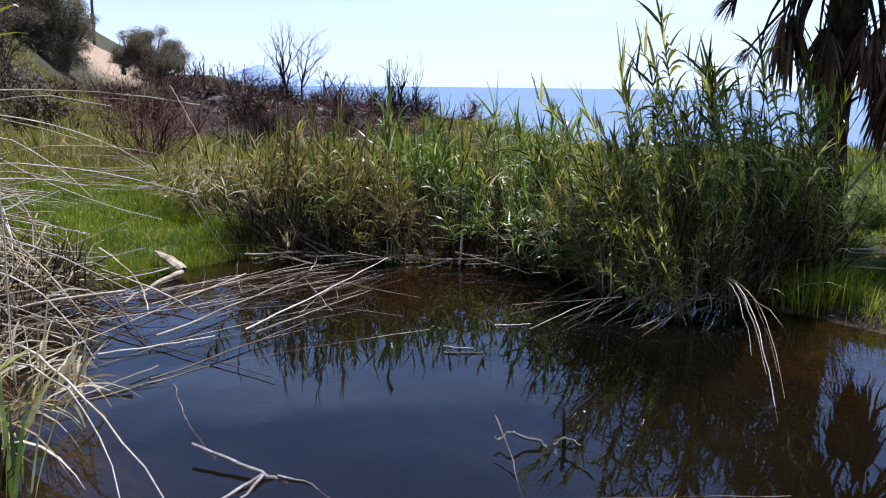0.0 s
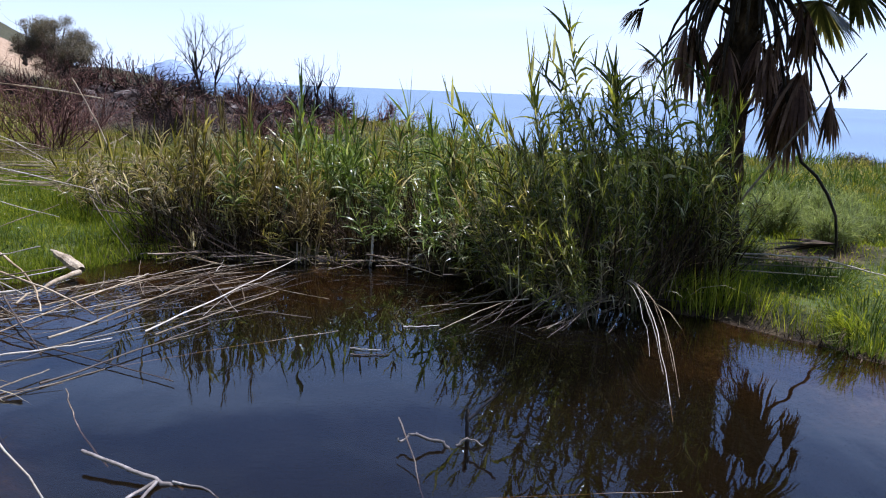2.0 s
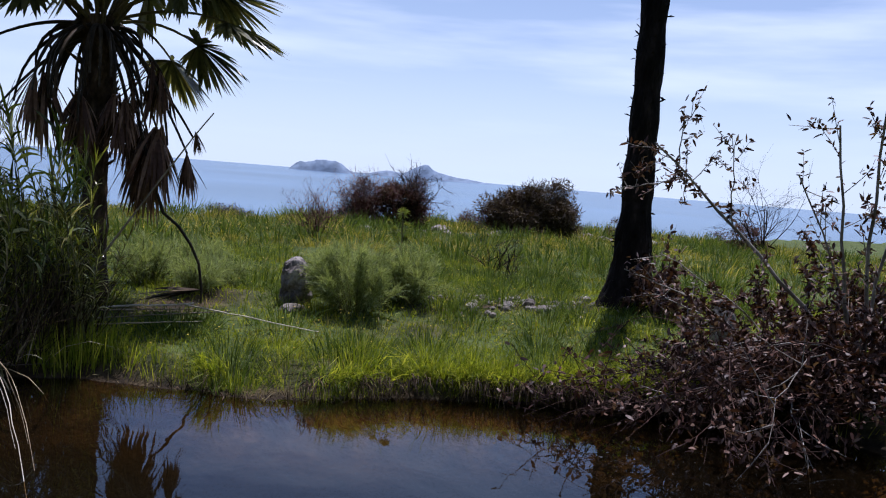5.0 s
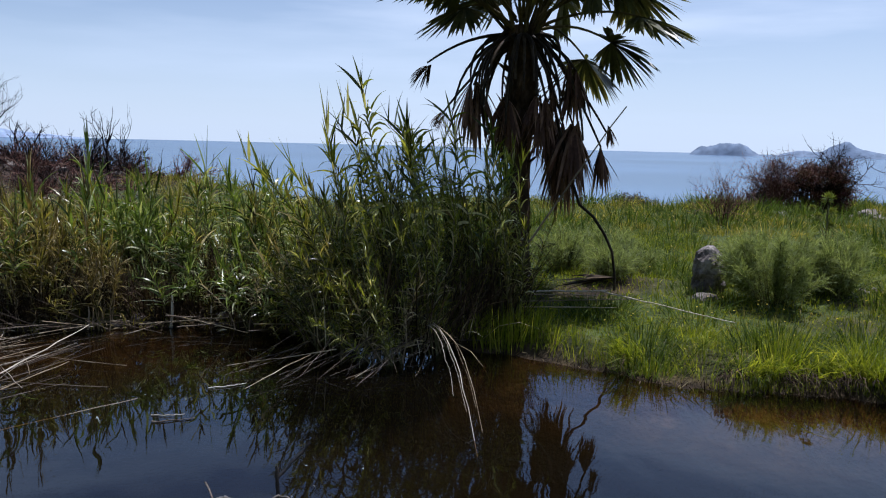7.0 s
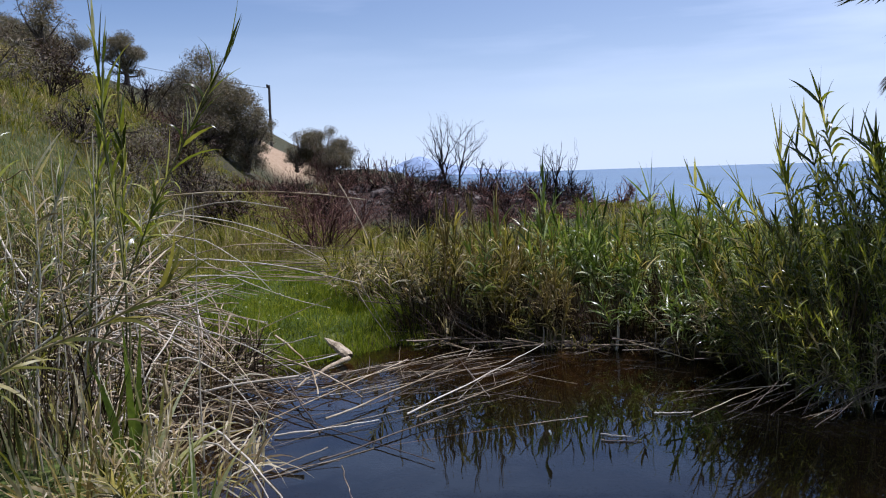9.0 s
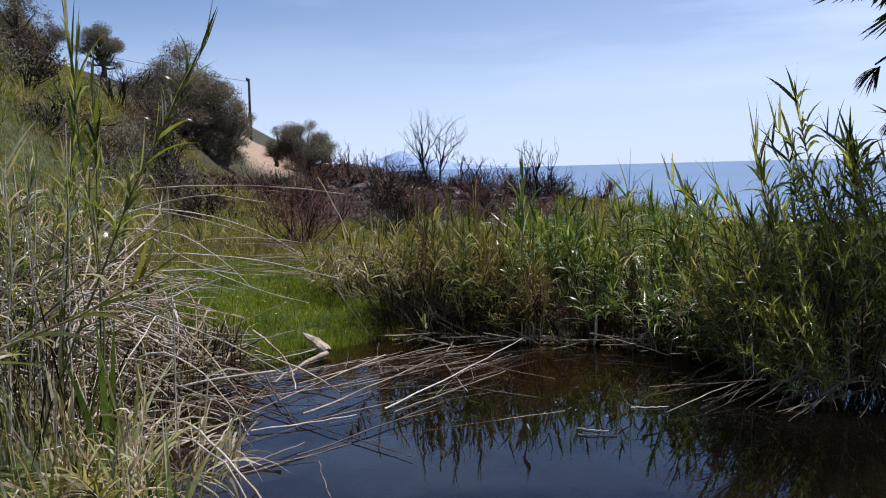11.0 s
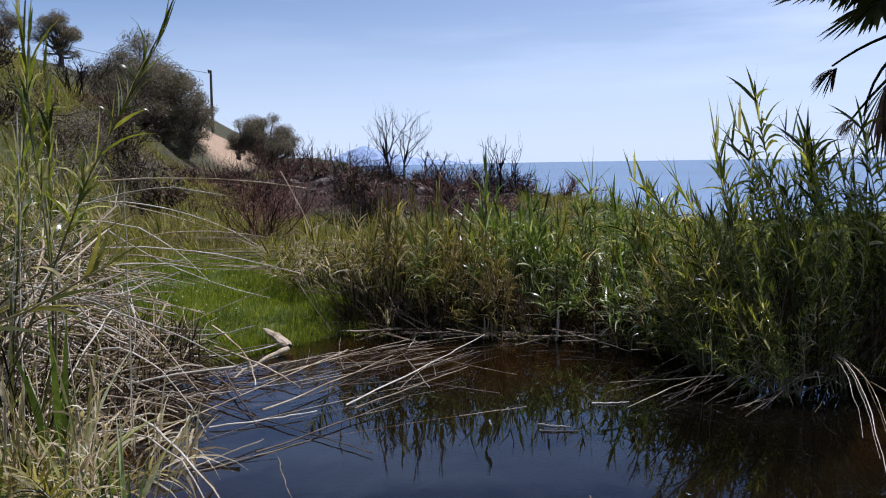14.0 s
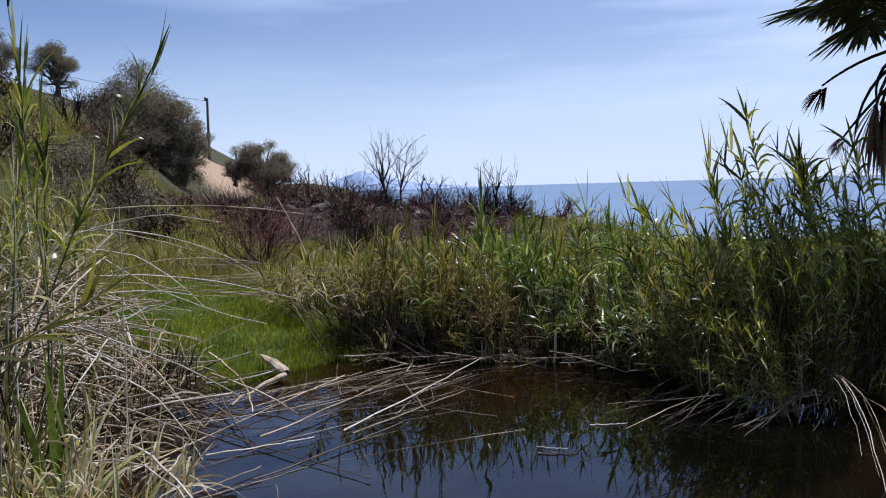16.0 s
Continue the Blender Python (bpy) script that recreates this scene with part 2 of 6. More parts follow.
def ground_material():
    """Mud at the water, thatch and soil under the grass, ash on the burnt slope, dry earth up the hill."""
    m = bpy.data.materials.new("soil_and_turf")
    m.use_nodes = True
    n, l = m.node_tree.nodes, m.node_tree.links
    b = n["Principled BSDF"]
    b.inputs["Roughness"].default_value, b.inputs["Specular IOR Level"].default_value = 0.9, 0.2
    geo, tc = n.new("ShaderNodeNewGeometry"), n.new("ShaderNodeTexCoord")

    def noise_at(scale, detail=6.0):
        t = n.new("ShaderNodeTexNoise")
        t.inputs["Scale"].default_value, t.inputs["Detail"].default_value = scale, detail
        l.new(tc.outputs["Object"], t.inputs["Vector"])
        return t.outputs["Fac"]

    def ramp_of(fac, stops):
        r = n.new("ShaderNodeValToRGB")
        e = r.color_ramp.elements
        while len(e) < len(stops):
            e.new(0.5)
        for i, (p, c) in enumerate(stops):
            e[i].position, e[i].color = p, (*c, 1)
        l.new(fac, r.inputs["Fac"])
        return r.outputs["Color"]

    def blend(a, c, fac):
        x = n.new("ShaderNodeMix")
        x.data_type = "RGBA"
        l.new(fac, x.inputs["Factor"])
        l.new(a, x.inputs["A"])
        l.new(c, x.inputs["B"])
        return x.outputs["Result"]

    def attr(name):
        a = n.new("ShaderNodeAttribute")
        a.attribute_name = name
        return a.outputs["Fac"]
    fine, mid, wide = noise_at(26), noise_at(4.5), noise_at(.55)
    turf = ramp_of(mid, [(.3, (.034, .052, .01)), (.5, (.06, .085, .016)), (.7, (.105, .115, .03))])
    mud = ramp_of(mid, [(.3, (.014, .009, .005)), (.5, (.034, .022, .011)), (.72, (.09, .062, .032))])
    ash = ramp_of(mid, [(.3, (.012, .009, .007)), (.5, (.04, .027, .02)), (.72, (.11, .08, .058))])
    dry = ramp_of(mid, [(.3, (.024, .026, .01)), (.5, (.048, .048, .02)), (.7, (.1, .085, .045))])
    tan = ramp_of(mid, [(.3, (.26, .175, .1)), (.7, (.42, .31, .2))])
    c = blend(turf, dry, attr("dry"))
    c = blend(c, ash, attr("ash"))
    c = blend(c, tan, attr("tan"))
    c = blend(c, mud, attr("mud"))
    # light lost in deep murky water, put into the bed as near black
    depth_dark = ramp_of(mid, [(.3, (.004, .004, .003)), (.7, (.009, .008, .005))])
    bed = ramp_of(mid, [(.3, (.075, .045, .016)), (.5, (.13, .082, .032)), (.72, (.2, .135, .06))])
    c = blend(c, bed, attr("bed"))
    c = blend(c, depth_dark, attr("depth_dark"))
    h = n.new("ShaderNodeHueSaturation")
    v = n.new("ShaderNodeMapRange")
    v.inputs["From Min"].default_value, v.inputs["From Max"].default_value, v.inputs["To Min"].default_value, v.inputs["To Max"].default_value = .3, .7, .65, 1.35
    l.new(fine, v.inputs["Value"])
    l.new(v.outputs["Result"], h.inputs["Value"])
    l.new(c, h.inputs["Color"])
    l.new(h.outputs["Color"], b.inputs["Base Color"])
    bp = n.new("ShaderNodeBump")
    bp.inputs["Strength"].default_value, bp.inputs["Distance"].default_value = .9, .03
    l.new(fine, bp.inputs["Height"])
    l.new(bp.outputs["Normal"], b.inputs["Normal"])
    return m


def water_material(name, body, clear, ripple, scale, rough=0.02, low=1.0, wave=(1, 1, 1), gloss=1.0, shine=(.67, .81, 1)):
    """Murky water: a dull body that lets some light pass, under a surface that reflects by Fresnel."""
    m = bpy.data.materials.new(name)
    m.use_nodes = True
    n, l = m.node_tree.nodes, m.node_tree.links
    n.remove(n["Principled BSDF"])
    tc, mp, tex = n.new("ShaderNodeTexCoord"), n.new("ShaderNodeMapping"), n.new("ShaderNodeTexNoise")
    mp.inputs["Scale"].default_value = wave
    l.new(tc.outputs["Object"], mp.inputs["Vector"])
    tex.inputs["Scale"].default_value, tex.inputs["Detail"].default_value = scale, 1.5
    l.new(mp.outputs["Vector"], tex.inputs["Vector"])
    bp = n.new("ShaderNodeBump")
    bp.inputs["Strength"].default_value, bp.inputs["Distance"].default_value = ripple, low
    l.new(tex.outputs["Fac"], bp.inputs["Height"])
    murk, clearing, soup = n.new("ShaderNodeTexNoise"), n.new("ShaderNodeBsdfTransparent"), n.new("ShaderNodeBsdfDiffuse")
    murk.inputs["Scale"].default_value = 1.3 if clear else 0.004
    l.new(tc.outputs["Object"], murk.inputs["Vector"])
    rp = n.new("ShaderNodeValToRGB")
    rp.color_ramp.elements[0].color, rp.color_ramp.elements[1].color = (*[.7 * v for v in body], 1), (*[1.3 * v for v in body], 1)
    rp.color_ramp.elements[0].position, rp.color_ramp.elements[1].position = .35, .65
    l.new(murk.outputs["Fac"], rp.inputs["Fac"])
    l.new(rp.outputs["Color"], soup.inputs["Color"])
    clearing.inputs["Color"].default_value = (.85, .68, .42, 1)
    inner, outer, fr, gl = n.new("ShaderNodeMixShader"), n.new("ShaderNodeMixShader"), n.new("ShaderNodeFresnel"), n.new("ShaderNodeBsdfGlossy")
    inner.inputs["Fac"].default_value = clear
    l.new(soup.outputs[0], inner.inputs[1])
    l.new(clearing.outputs[0], inner.inputs[2])
    fr.inputs["IOR"].default_value = 1.4
    gl.inputs["Roughness"].default_value = rough
    gl.inputs["Color"].default_value = (*shine, 1)
    l.new(bp.outputs["Normal"], fr.inputs["Normal"])
    l.new(bp.outputs["Normal"], gl.inputs["Normal"])
    part_of = n.new("ShaderNodeMath")
    part_of.operation = "MULTIPLY"
    part_of.inputs[1].default_value = gloss
    l.new(fr.outputs[0], part_of.inputs[0])
    l.new(part_of.outputs[0], outer.inputs["Fac"])
    l.new(inner.outputs[0], outer.inputs[1])
    l.new(gl.outputs[0], outer.inputs[2])
    l.new(outer.outputs[0], n["Material Output"].inputs["Surface"])
    return m


POND = water_material("pond_water", (.0055, .0042, .0022), .6, .2, 3.2, .01, .02, (1, .55, 1), shine=(.72, .85, 1))
SEA = water_material("sea_water", (.06, .105, .175), 0.0, .25, .12, .16, 1.0, (1, .45, 1), .5, (.82, .91, 1))

# ---- mesh tools ----


def to_mesh(name, pieces, smooth=True):
    """One mesh from pieces (verts, quads or triangles, material slot)."""
    vs, loops, starts, mats, nv, nl = [], [], [], [], 0, 0
    for v, f, slot in pieces:
        v, f = np.asarray(v, float).reshape(-1, 3), np.asarray(f, np.int64)
        if not len(f):
            continue
        vs.append(v)
        loops.append((f + nv).ravel())
        starts.append(nl + np.arange(len(f)) * f.shape[1])
        mats.append(np.full(len(f), slot))
        nv += len(v)
        nl += f.size
    me = bpy.data.meshes.new(name)
    v, lo, st, mi = np.concatenate(vs), np.concatenate(loops), np.concatenate(starts), np.concatenate(mats)
    me.vertices.add(len(v))
    me.vertices.foreach_set("co", v.ravel().astype(np.float32))
    me.loops.add(len(lo))
    me.loops.foreach_set("vertex_index", lo.astype(np.int32))
    me.polygons.add(len(st))
    me.polygons.foreach_set("loop_start", st.astype(np.int32))
    me.polygons.foreach_set("material_index", mi.astype(np.int32))
    me.polygons.foreach_set("use_smooth", np.full(len(st), smooth))
    me.update(calc_edges=True)
    return me


def part(name, mesh, material=None, parent=None, label="", m=None):
    """Links a mesh as one object, under a thing or a part where one is given."""
    for one in (material if isinstance(material, (list, tuple)) else [material] if material else []):
        if one.name not in [k.name for k in mesh.materials if k]:
            mesh.materials.append(one)
    ob = new(name, mesh)
    if parent:
        ob.parent = parent
    if m is not None:
        ob.matrix_basis = m
    return tagged(ob, label)


def thing(name, label, category, at=(0, 0, 0), group="", kind="", turn=0.0):
    e = new(name)
    e.empty_display_size = 0.1
    e.matrix_basis = pose(*at, 0, 0, turn)
    return tagged(e, label, category, group, kind)


def unit(a):
    return a / np.maximum(np.linalg.norm(a, axis=-1, keepdims=True), 1e-9)


def strips(base, way, length, width, droop=0.6, segs=4, belly=0.25, twist=None, gen=None):
    """Blades or leaves: tapering strips that start at base along way and bow down. Returns verts and quads."""
    gen = gen or rng
    base, way = np.asarray(base, float), unit(np.asarray(way, float))
    n = len(base)
    length, width, droop = (np.broadcast_to(np.asarray(k, float), (n,)) for k in (length, width, droop))
    side = np.cross(way, (0, 0, 1.0))
    side = unit(np.where(np.linalg.norm(side, axis=1, keepdims=True) < 0.05, gen.normal(size=(n, 3)), side))
    roll = gen.uniform(-1.3, 1.3, n) if twist is None else gen.uniform(-twist, twist, n)
    up = np.cross(side, way)
    side = unit(side * np.cos(roll)[:, None] + up * np.sin(roll)[:, None])
    p, d, rows = base.copy(), way.copy(), []
    for k in range(segs + 1):
        u = k / segs
        w = (min(1.0, 0.45 + u / belly * 0.55) if u < belly else max(0.04, 1 - ((u - belly) / (1 - belly)) ** 1.6)) * width * 0.5
        rows.append(np.stack([p - side * w[:, None], p + side * w[:, None]], 1))
        p = p + d * (length / segs)[:, None]
        d = unit(d + np.array([0, 0, -1.0]) * (droop * 2.0 / segs)[:, None])
    v = np.stack(rows, 1).reshape(-1, 3)
    k = np.arange(segs)
    q = np.stack([2 * k, 2 * k + 1, 2 * k + 3, 2 * k + 2], 1)
    f = (q[None] + (np.arange(n) * 2 * (segs + 1))[:, None, None]).reshape(-1, 4)
    return v, f


def tube(points, radii, sides=6, cap=True):
    """A round, tapering tube along points."""
    p = np.asarray(points, float)
    r = np.broadcast_to(np.asarray(radii, float), (len(p),))
    t = unit(np.gradient(p, axis=0))
    ref = np.array([1.0, 0, 0]) if abs(t[0][0]) < 0.8 else np.array([0, 1.0, 0])
    a = unit(np.cross(t, ref))
    b = np.cross(t, a)
    ang = np.arange(sides) * 2 * np.pi / sides
    v = (p[:, None] + r[:, None, None] * (a[:, None] * np.cos(ang)[None, :, None] + b[:, None] * np.sin(ang)[None, :, None])).reshape(-1, 3)
    i, j = np.meshgrid(np.arange(len(p) - 1), np.arange(sides), indexing="ij")
    f = np.stack([i * sides + j, i * sides + (j + 1) % sides, (i + 1) * sides + (j + 1) % sides, (i + 1) * sides + j], -1).reshape(-1, 4)
    return v, f


def tubes(p, r0, r1, sides=4):
    """Many tubes at once: p is (count, points, 3)."""
    n, m = p.shape[:2]
    t = unit(np.gradient(p, axis=1))
    ref = np.where(np.abs(t[:, :1, :1]) < .8, np.array([1.0, 0, 0]), np.array([0, 1.0, 0]))
    a = unit(np.cross(t, np.broadcast_to(ref, t.shape)))
    b = np.cross(t, a)
    ang = np.arange(sides) * 2 * np.pi / sides
    r = r0[:, None] + (r1 - r0)[:, None] * np.linspace(0, 1, m)
    v = p[:, :, None] + r[:, :, None, None] * (a[:, :, None] * np.cos(ang)[:, None] + b[:, :, None] * np.sin(ang)[:, None])
    i, j = np.meshgrid(np.arange(m - 1), np.arange(sides), indexing="ij")
    f = np.stack([i * sides + j, i * sides + (j + 1) % sides, (i + 1) * sides + (j + 1) % sides, (i + 1) * sides + j], -1).reshape(-1, 4)
    return v.reshape(-1, 3), (f[None] + (np.arange(n) * m * sides)[:, None, None]).reshape(-1, 4)


def bowed(a, b, bow=(0, 0, 0), n=6, wobble=0.0, gen=None):
    """Points from a to b, bowed in the middle."""
    u = np.linspace(0, 1, n)[:, None]
    p = np.asarray(a, float) * (1 - u) + np.asarray(b, float) * u + 4 * u * (1 - u) * np.asarray(bow, float)
    if wobble:
        p[1:-1] += (gen or rng).normal(0, wobble, (n - 2, 3))
    return p


def join(pieces):
    """Several (verts, faces) as one."""
    vs, fs, k = [], [], 0
    for v, f in pieces:
        vs.append(v)
        fs.append(np.asarray(f) + k)
        k += len(v)
    return np.concatenate(vs), np.concatenate(fs)


def lumps(x, y, seed=0.0, octaves=3, size=1.0):
    """Smooth pseudo-random relief in about -1..1."""
    out = 0
    for o in range(octaves):
        s, k = size / 1.9 ** o, seed + 1.7 * o
        out = out + (np.sin(x / s * 1.3 + 2.1 * k + np.sin(y / s * 0.9 + k)) * np.cos(y / s * 1.1 - 1.3 * k + np.sin(x / s * 0.7 - k))) / 1.7 ** o
    return out / 1.8


def stone(seed, size, flat=0.75, detail=2):
    """A broken, uneven stone as a mesh, resting near z = 0."""
    bm = bmesh.new()
    bmesh.ops.create_icosphere(bm, subdivisions=detail, radius=1.0)
    off = Vector((seed * 3.1, seed * 1.7, seed * 0.9))
    for v in bm.verts:
        k = 1 + 0.38 * noise.noise(v.co * 1.2 + off) + 0.16 * noise.noise(v.co * 3.1 + off) + 0.07 * noise.noise(v.co * 7 + off)
        v.co = Vector((v.co.x * k * size[0], v.co.y * k * size[1], max(v.co.z * k, -0.55) * size[2] * flat + size[2] * 0.35))
    me = bpy.data.meshes.new("stone")
    bm.to_mesh(me)
    bm.free()
    return me

# ---- the ground, the pond and the sea ----
SHORE = np.array([(-1.55, 2.55), (-1.15, 1.6), (-.3, 1.0), (1.5, .55), (3.4, .2), (5.2, .35), (6.6, 1.1), (6.75, 2.0), (6.15, 2.6), (5.7, 3.1), (5.15, 3.6), (4.6, 4.1),
                  (3.95, 4.3), (3.5, 4.7), (3.2, 5.2), (2.75, 5.75), (2.2, 6.15), (1.45, 6.55), (1.0, 7.0), (.3, 7.35), (-.6, 7.3), (-1.5, 7.4), (-2.05, 7.4), (-2.4, 6.9),
                  (-2.75, 6.35), (-3.15, 5.6), (-3.05, 5.0), (-2.75, 4.4), (-2.3, 3.6)])
EDGE_TURN = [-180, -60, -26, -19, -13, -6, 0, 8, 16, 30, 42, 52, 58, 66, 90, 130, 180]
EDGE_FAR = [400, 400, 300, 90, 46, 33, 26, 17, 16.5, 18, 20.5, 22.5, 24, 27, 60, 200, 400]


def from_shore(x, y):
    """Distance from the pond's edge: plus on land, minus in the water."""
    best, inside = np.full(x.shape, 1e9), np.zeros(x.shape, bool)
    for (ax, ay), (bx, by) in zip(SHORE, np.roll(SHORE, -1, 0)):
        u = np.clip(((x - ax) * (bx - ax) + (y - ay) * (by - ay)) / ((bx - ax) ** 2 + (by - ay) ** 2), 0, 1)
        best = np.minimum(best, np.hypot(x - ax - u * (bx - ax), y - ay - u * (by - ay)))
        inside ^= ((ay > y) != (by > y)) & (x < (bx - ax) * (y - ay) / (by - ay + 1e-12) + ax)
    return np.where(inside, -best, best)


def ramp01(a, lo, hi):
    u = np.clip((a - lo) / (hi - lo), 0, 1)
    return u * u * (3 - 2 * u)


def height(x, y):
    """The ground's height."""
    x, y = np.asarray(x, float), np.asarray(y, float)
    d = from_shore(x, y)
    soft = np.exp(-((x - 3.7) / .55) ** 2 - ((y - 4.9) / .6) ** 2) + ramp01(-x - .1 * y, 1.2, 2.4) * ramp01(y, 5.5, 6.5)
    wob = 0.10 * lumps(x, y, 3, 3, 0.45)
    d = d + wob
    z = np.where(d < 0, np.maximum(-0.5, 0.42 * d), np.where(soft > 0, .16 * ramp01(d, 0, .35 + .6 * soft), 0.16) * ramp01(d, 0, .1 + .8 * soft) + 0.16 * ramp01(d, .2, 3.2))
    far = np.hypot(x, y)
    z = z + ramp01(d, .3, 3) * (0.06 * lumps(x, y, 1, 3, 1.1) + 0.02 * lumps(x, y, 5, 2, .3) + .045 * ramp01(x, 2.5, 4) * lumps(x, y, 13, 2, .5)) + ramp01(far, 9, 19) * 0.13
    hill = -x - 0.36 * y - 2.4
    hill = 10.5 * np.tanh(np.where(hill > 0, hill, 0) ** 1.12 * 0.42 / 9) * ramp01(hill, 0, 5)
    z = z + hill * ramp01(far, 10, 22) + ramp01(-x - .1 * y, 1, 6) * 0.028 * np.maximum(0, y - 24)
    z = z + ramp01(far, 26, 60) * 0.5 * lumps(x, y, 9, 3, 7.0) * ramp01(-x, 6, 16)
    # the burnt bank below the lone tree
    z = z + 0.55 * np.exp(-((x + 8.6 + .28 * (y - 30)) / 4.6) ** 2 - ((y - 31) / 5.5) ** 2)
    # the cut earth bank by the track
    z = z + 1.6 * np.exp(-((x + 26.5) / 2.6) ** 2 - ((y - 61) / 5.0) ** 2)
    z = z + np.maximum(0, -y - 4) * 0.22
    turn = np.degrees(np.arctan2(x, y))
    over = far - np.interp(turn, EDGE_TURN, EDGE_FAR)
    z = z - np.where(over > 0, .55 * over * ramp01(over, 0, 4), 0)
    return np.maximum(z, -19)


def ground_z(x, y):
    return float(height(np.array([x]), np.array([y]))[0])


def build_ground():
    turns = 380
    rings = np.concatenate([np.linspace(.01, 2.0, 15), 2.0 * 1.0205 ** np.arange(1, 217)])
    rings = rings[rings < 160]
    a = np.arange(turns) * 2 * np.pi / turns
    x, y = (rings[:, None] * np.sin(a)).ravel() + .4, (rings[:, None] * np.cos(a)).ravel() + 2.0
    v = np.stack([x, y, height(x, y)], 1)
    i, j = np.meshgrid(np.arange(len(rings) - 1), np.arange(turns), indexing="ij")
    f = np.stack([i * turns + j, (i + 1) * turns + j, (i + 1) * turns + (j + 1) % turns, i * turns + (j + 1) % turns], -1).reshape(-1, 4)[:, ::-1]
    me = to_mesh("ground", [(v, f, 0)])
    x, y = v[:, 0], v[:, 1]
    d, far = from_shore(x, y), np.hypot(x, y)
    mud = np.clip(1 - ramp01(d + .12 * lumps(x, y, 2, 3, .3), .05, .55), 0, 1)
    beach = .8 * np.exp(-((x - 3.75) / .6) ** 2 - ((y - 4.85) / .3) ** 2)
    bare = np.exp(-((x - 4.6) / .7) ** 2 - ((y - 7.2) / .6) ** 2) * .9
    burnt = np.exp(-((x + 6.5 + .3 * (y - 28)) / 9) ** 2 - ((y - 30) / 10) ** 2) * ramp01(y, 14, 18) * 1.6
    row = np.clip((x - 6.4) / 2.5, 0, 1)
    bare = np.maximum(bare, 1.3 * np.exp(-((x - 6.4 - 2.5 * row) / .3) ** 2 - ((y - 5.75 + 1.0 * row) / .24) ** 2))
    bare = np.maximum(bare, 1.3 * np.exp(-((x - 4.2) / .8) ** 2 - ((y - 7.0) / .4) ** 2))
    path = np.exp(-((x - 5.7) / .5) ** 2 - ((y - 5.2) / .3) ** 2) * .7
    for name, w in (("mud", np.maximum(mud, np.maximum(beach, np.maximum(bare, path)))), ("bed", ramp01(-d, 0, .12) * (.12 + .7 * ramp01(x, 2.6, 3.6))), ("depth_dark", ramp01(-d, .25, .9)), ("ash", np.clip(burnt, 0, 1)), ("dry", ramp01(far, 11, 26) * ramp01(-x, 1, 9)),
                    ("tan", np.clip(1.5 * np.exp(-((x + 26.0) / 2.4) ** 2 - ((y - 59) / 5.0) ** 2), 0, 1))):
        me.attributes.new(name, "FLOAT", "POINT").data.foreach_set("value", np.clip(w, 0, 1).astype(np.float32))
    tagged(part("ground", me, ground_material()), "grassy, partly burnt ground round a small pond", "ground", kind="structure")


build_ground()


def sheet(name, xs, ys, z, material, label, category):
    x, y = np.meshgrid(xs, ys)
    w, h = len(xs), len(ys)
    i, j = np.meshgrid(np.arange(h - 1), np.arange(w - 1), indexing="ij")
    f = np.stack([i * w + j, i * w + j + 1, (i + 1) * w + j + 1, (i + 1) * w + j], -1).reshape(-1, 4)
    return tagged(part(name, to_mesh(name, [(np.stack([x, y, np.full(x.shape, z)], -1).reshape(-1, 3), f, 0)]), material), label, category, kind="structure")


sheet("pond_water", np.linspace(-4.2, 8, 30), np.linspace(-.4, 8.4, 24), 0.0, POND, "dark still pond water mirroring the sky", "water")


def build_sea():
    n, rs = 160, np.array([12, 40, 120, 400, 1200, 3000, 4930.0])
    a = np.arange(n) * 2 * np.pi / n
    v = np.stack([(rs[:, None] * np.sin(a)).ravel(), (rs[:, None] * np.cos(a)).ravel(), np.full(len(rs) * n, -15.0)], 1)
    i, j = np.meshgrid(np.arange(len(rs) - 1), np.arange(n), indexing="ij")
    f = np.stack([i * n + j, i * n + (j + 1) % n, (i + 1) * n + (j + 1) % n, (i + 1) * n + j], -1).reshape(-1, 4)[:, ::-1]
    tagged(part("sea", to_mesh("sea", [(v, f, 0)]), SEA), "calm blue sea reaching the horizon", "sea", kind="structure")


build_sea()


def island(name, label, mid, along, across, top, seed, peaks, material=HAZE_ISLE):
    """A far island or headland: a long low ridge. peaks: (place along from -1 to 1, height share, width)."""
    n, k = 90, 12
    u, w = np.meshgrid(np.linspace(-1, 1, n), np.linspace(-1, 1, k), indexing="ij")
    h = sum(s * np.exp(-((u - c) / b) ** 2) for c, s, b in peaks)
    h = h * np.clip(1 - w ** 2, 0, 1) * np.clip((1 - np.abs(u)) * 9, 0, 1)
    h = h * (1 + .10 * lumps(u * 20, w * 5, seed, 3, 1.5)) * top
    turn = math.atan2(mid[0], mid[1])
    x = mid[0] + u * along * math.cos(turn) + w * across * math.sin(turn)
    y = mid[1] - u * along * math.sin(turn) + w * across * math.cos(turn)
    i, j = np.meshgrid(np.arange(n - 1), np.arange(k - 1), indexing="ij")
    f = np.stack([i * k + j, (i + 1) * k + j, (i + 1) * k + j + 1, i * k + j + 1], -1).reshape(-1, 4)
    tagged(part(name, to_mesh(name, [(np.stack([x, y, h - 15.5], -1).reshape(-1, 3), f, 0)]), material), label, "island", kind="structure")


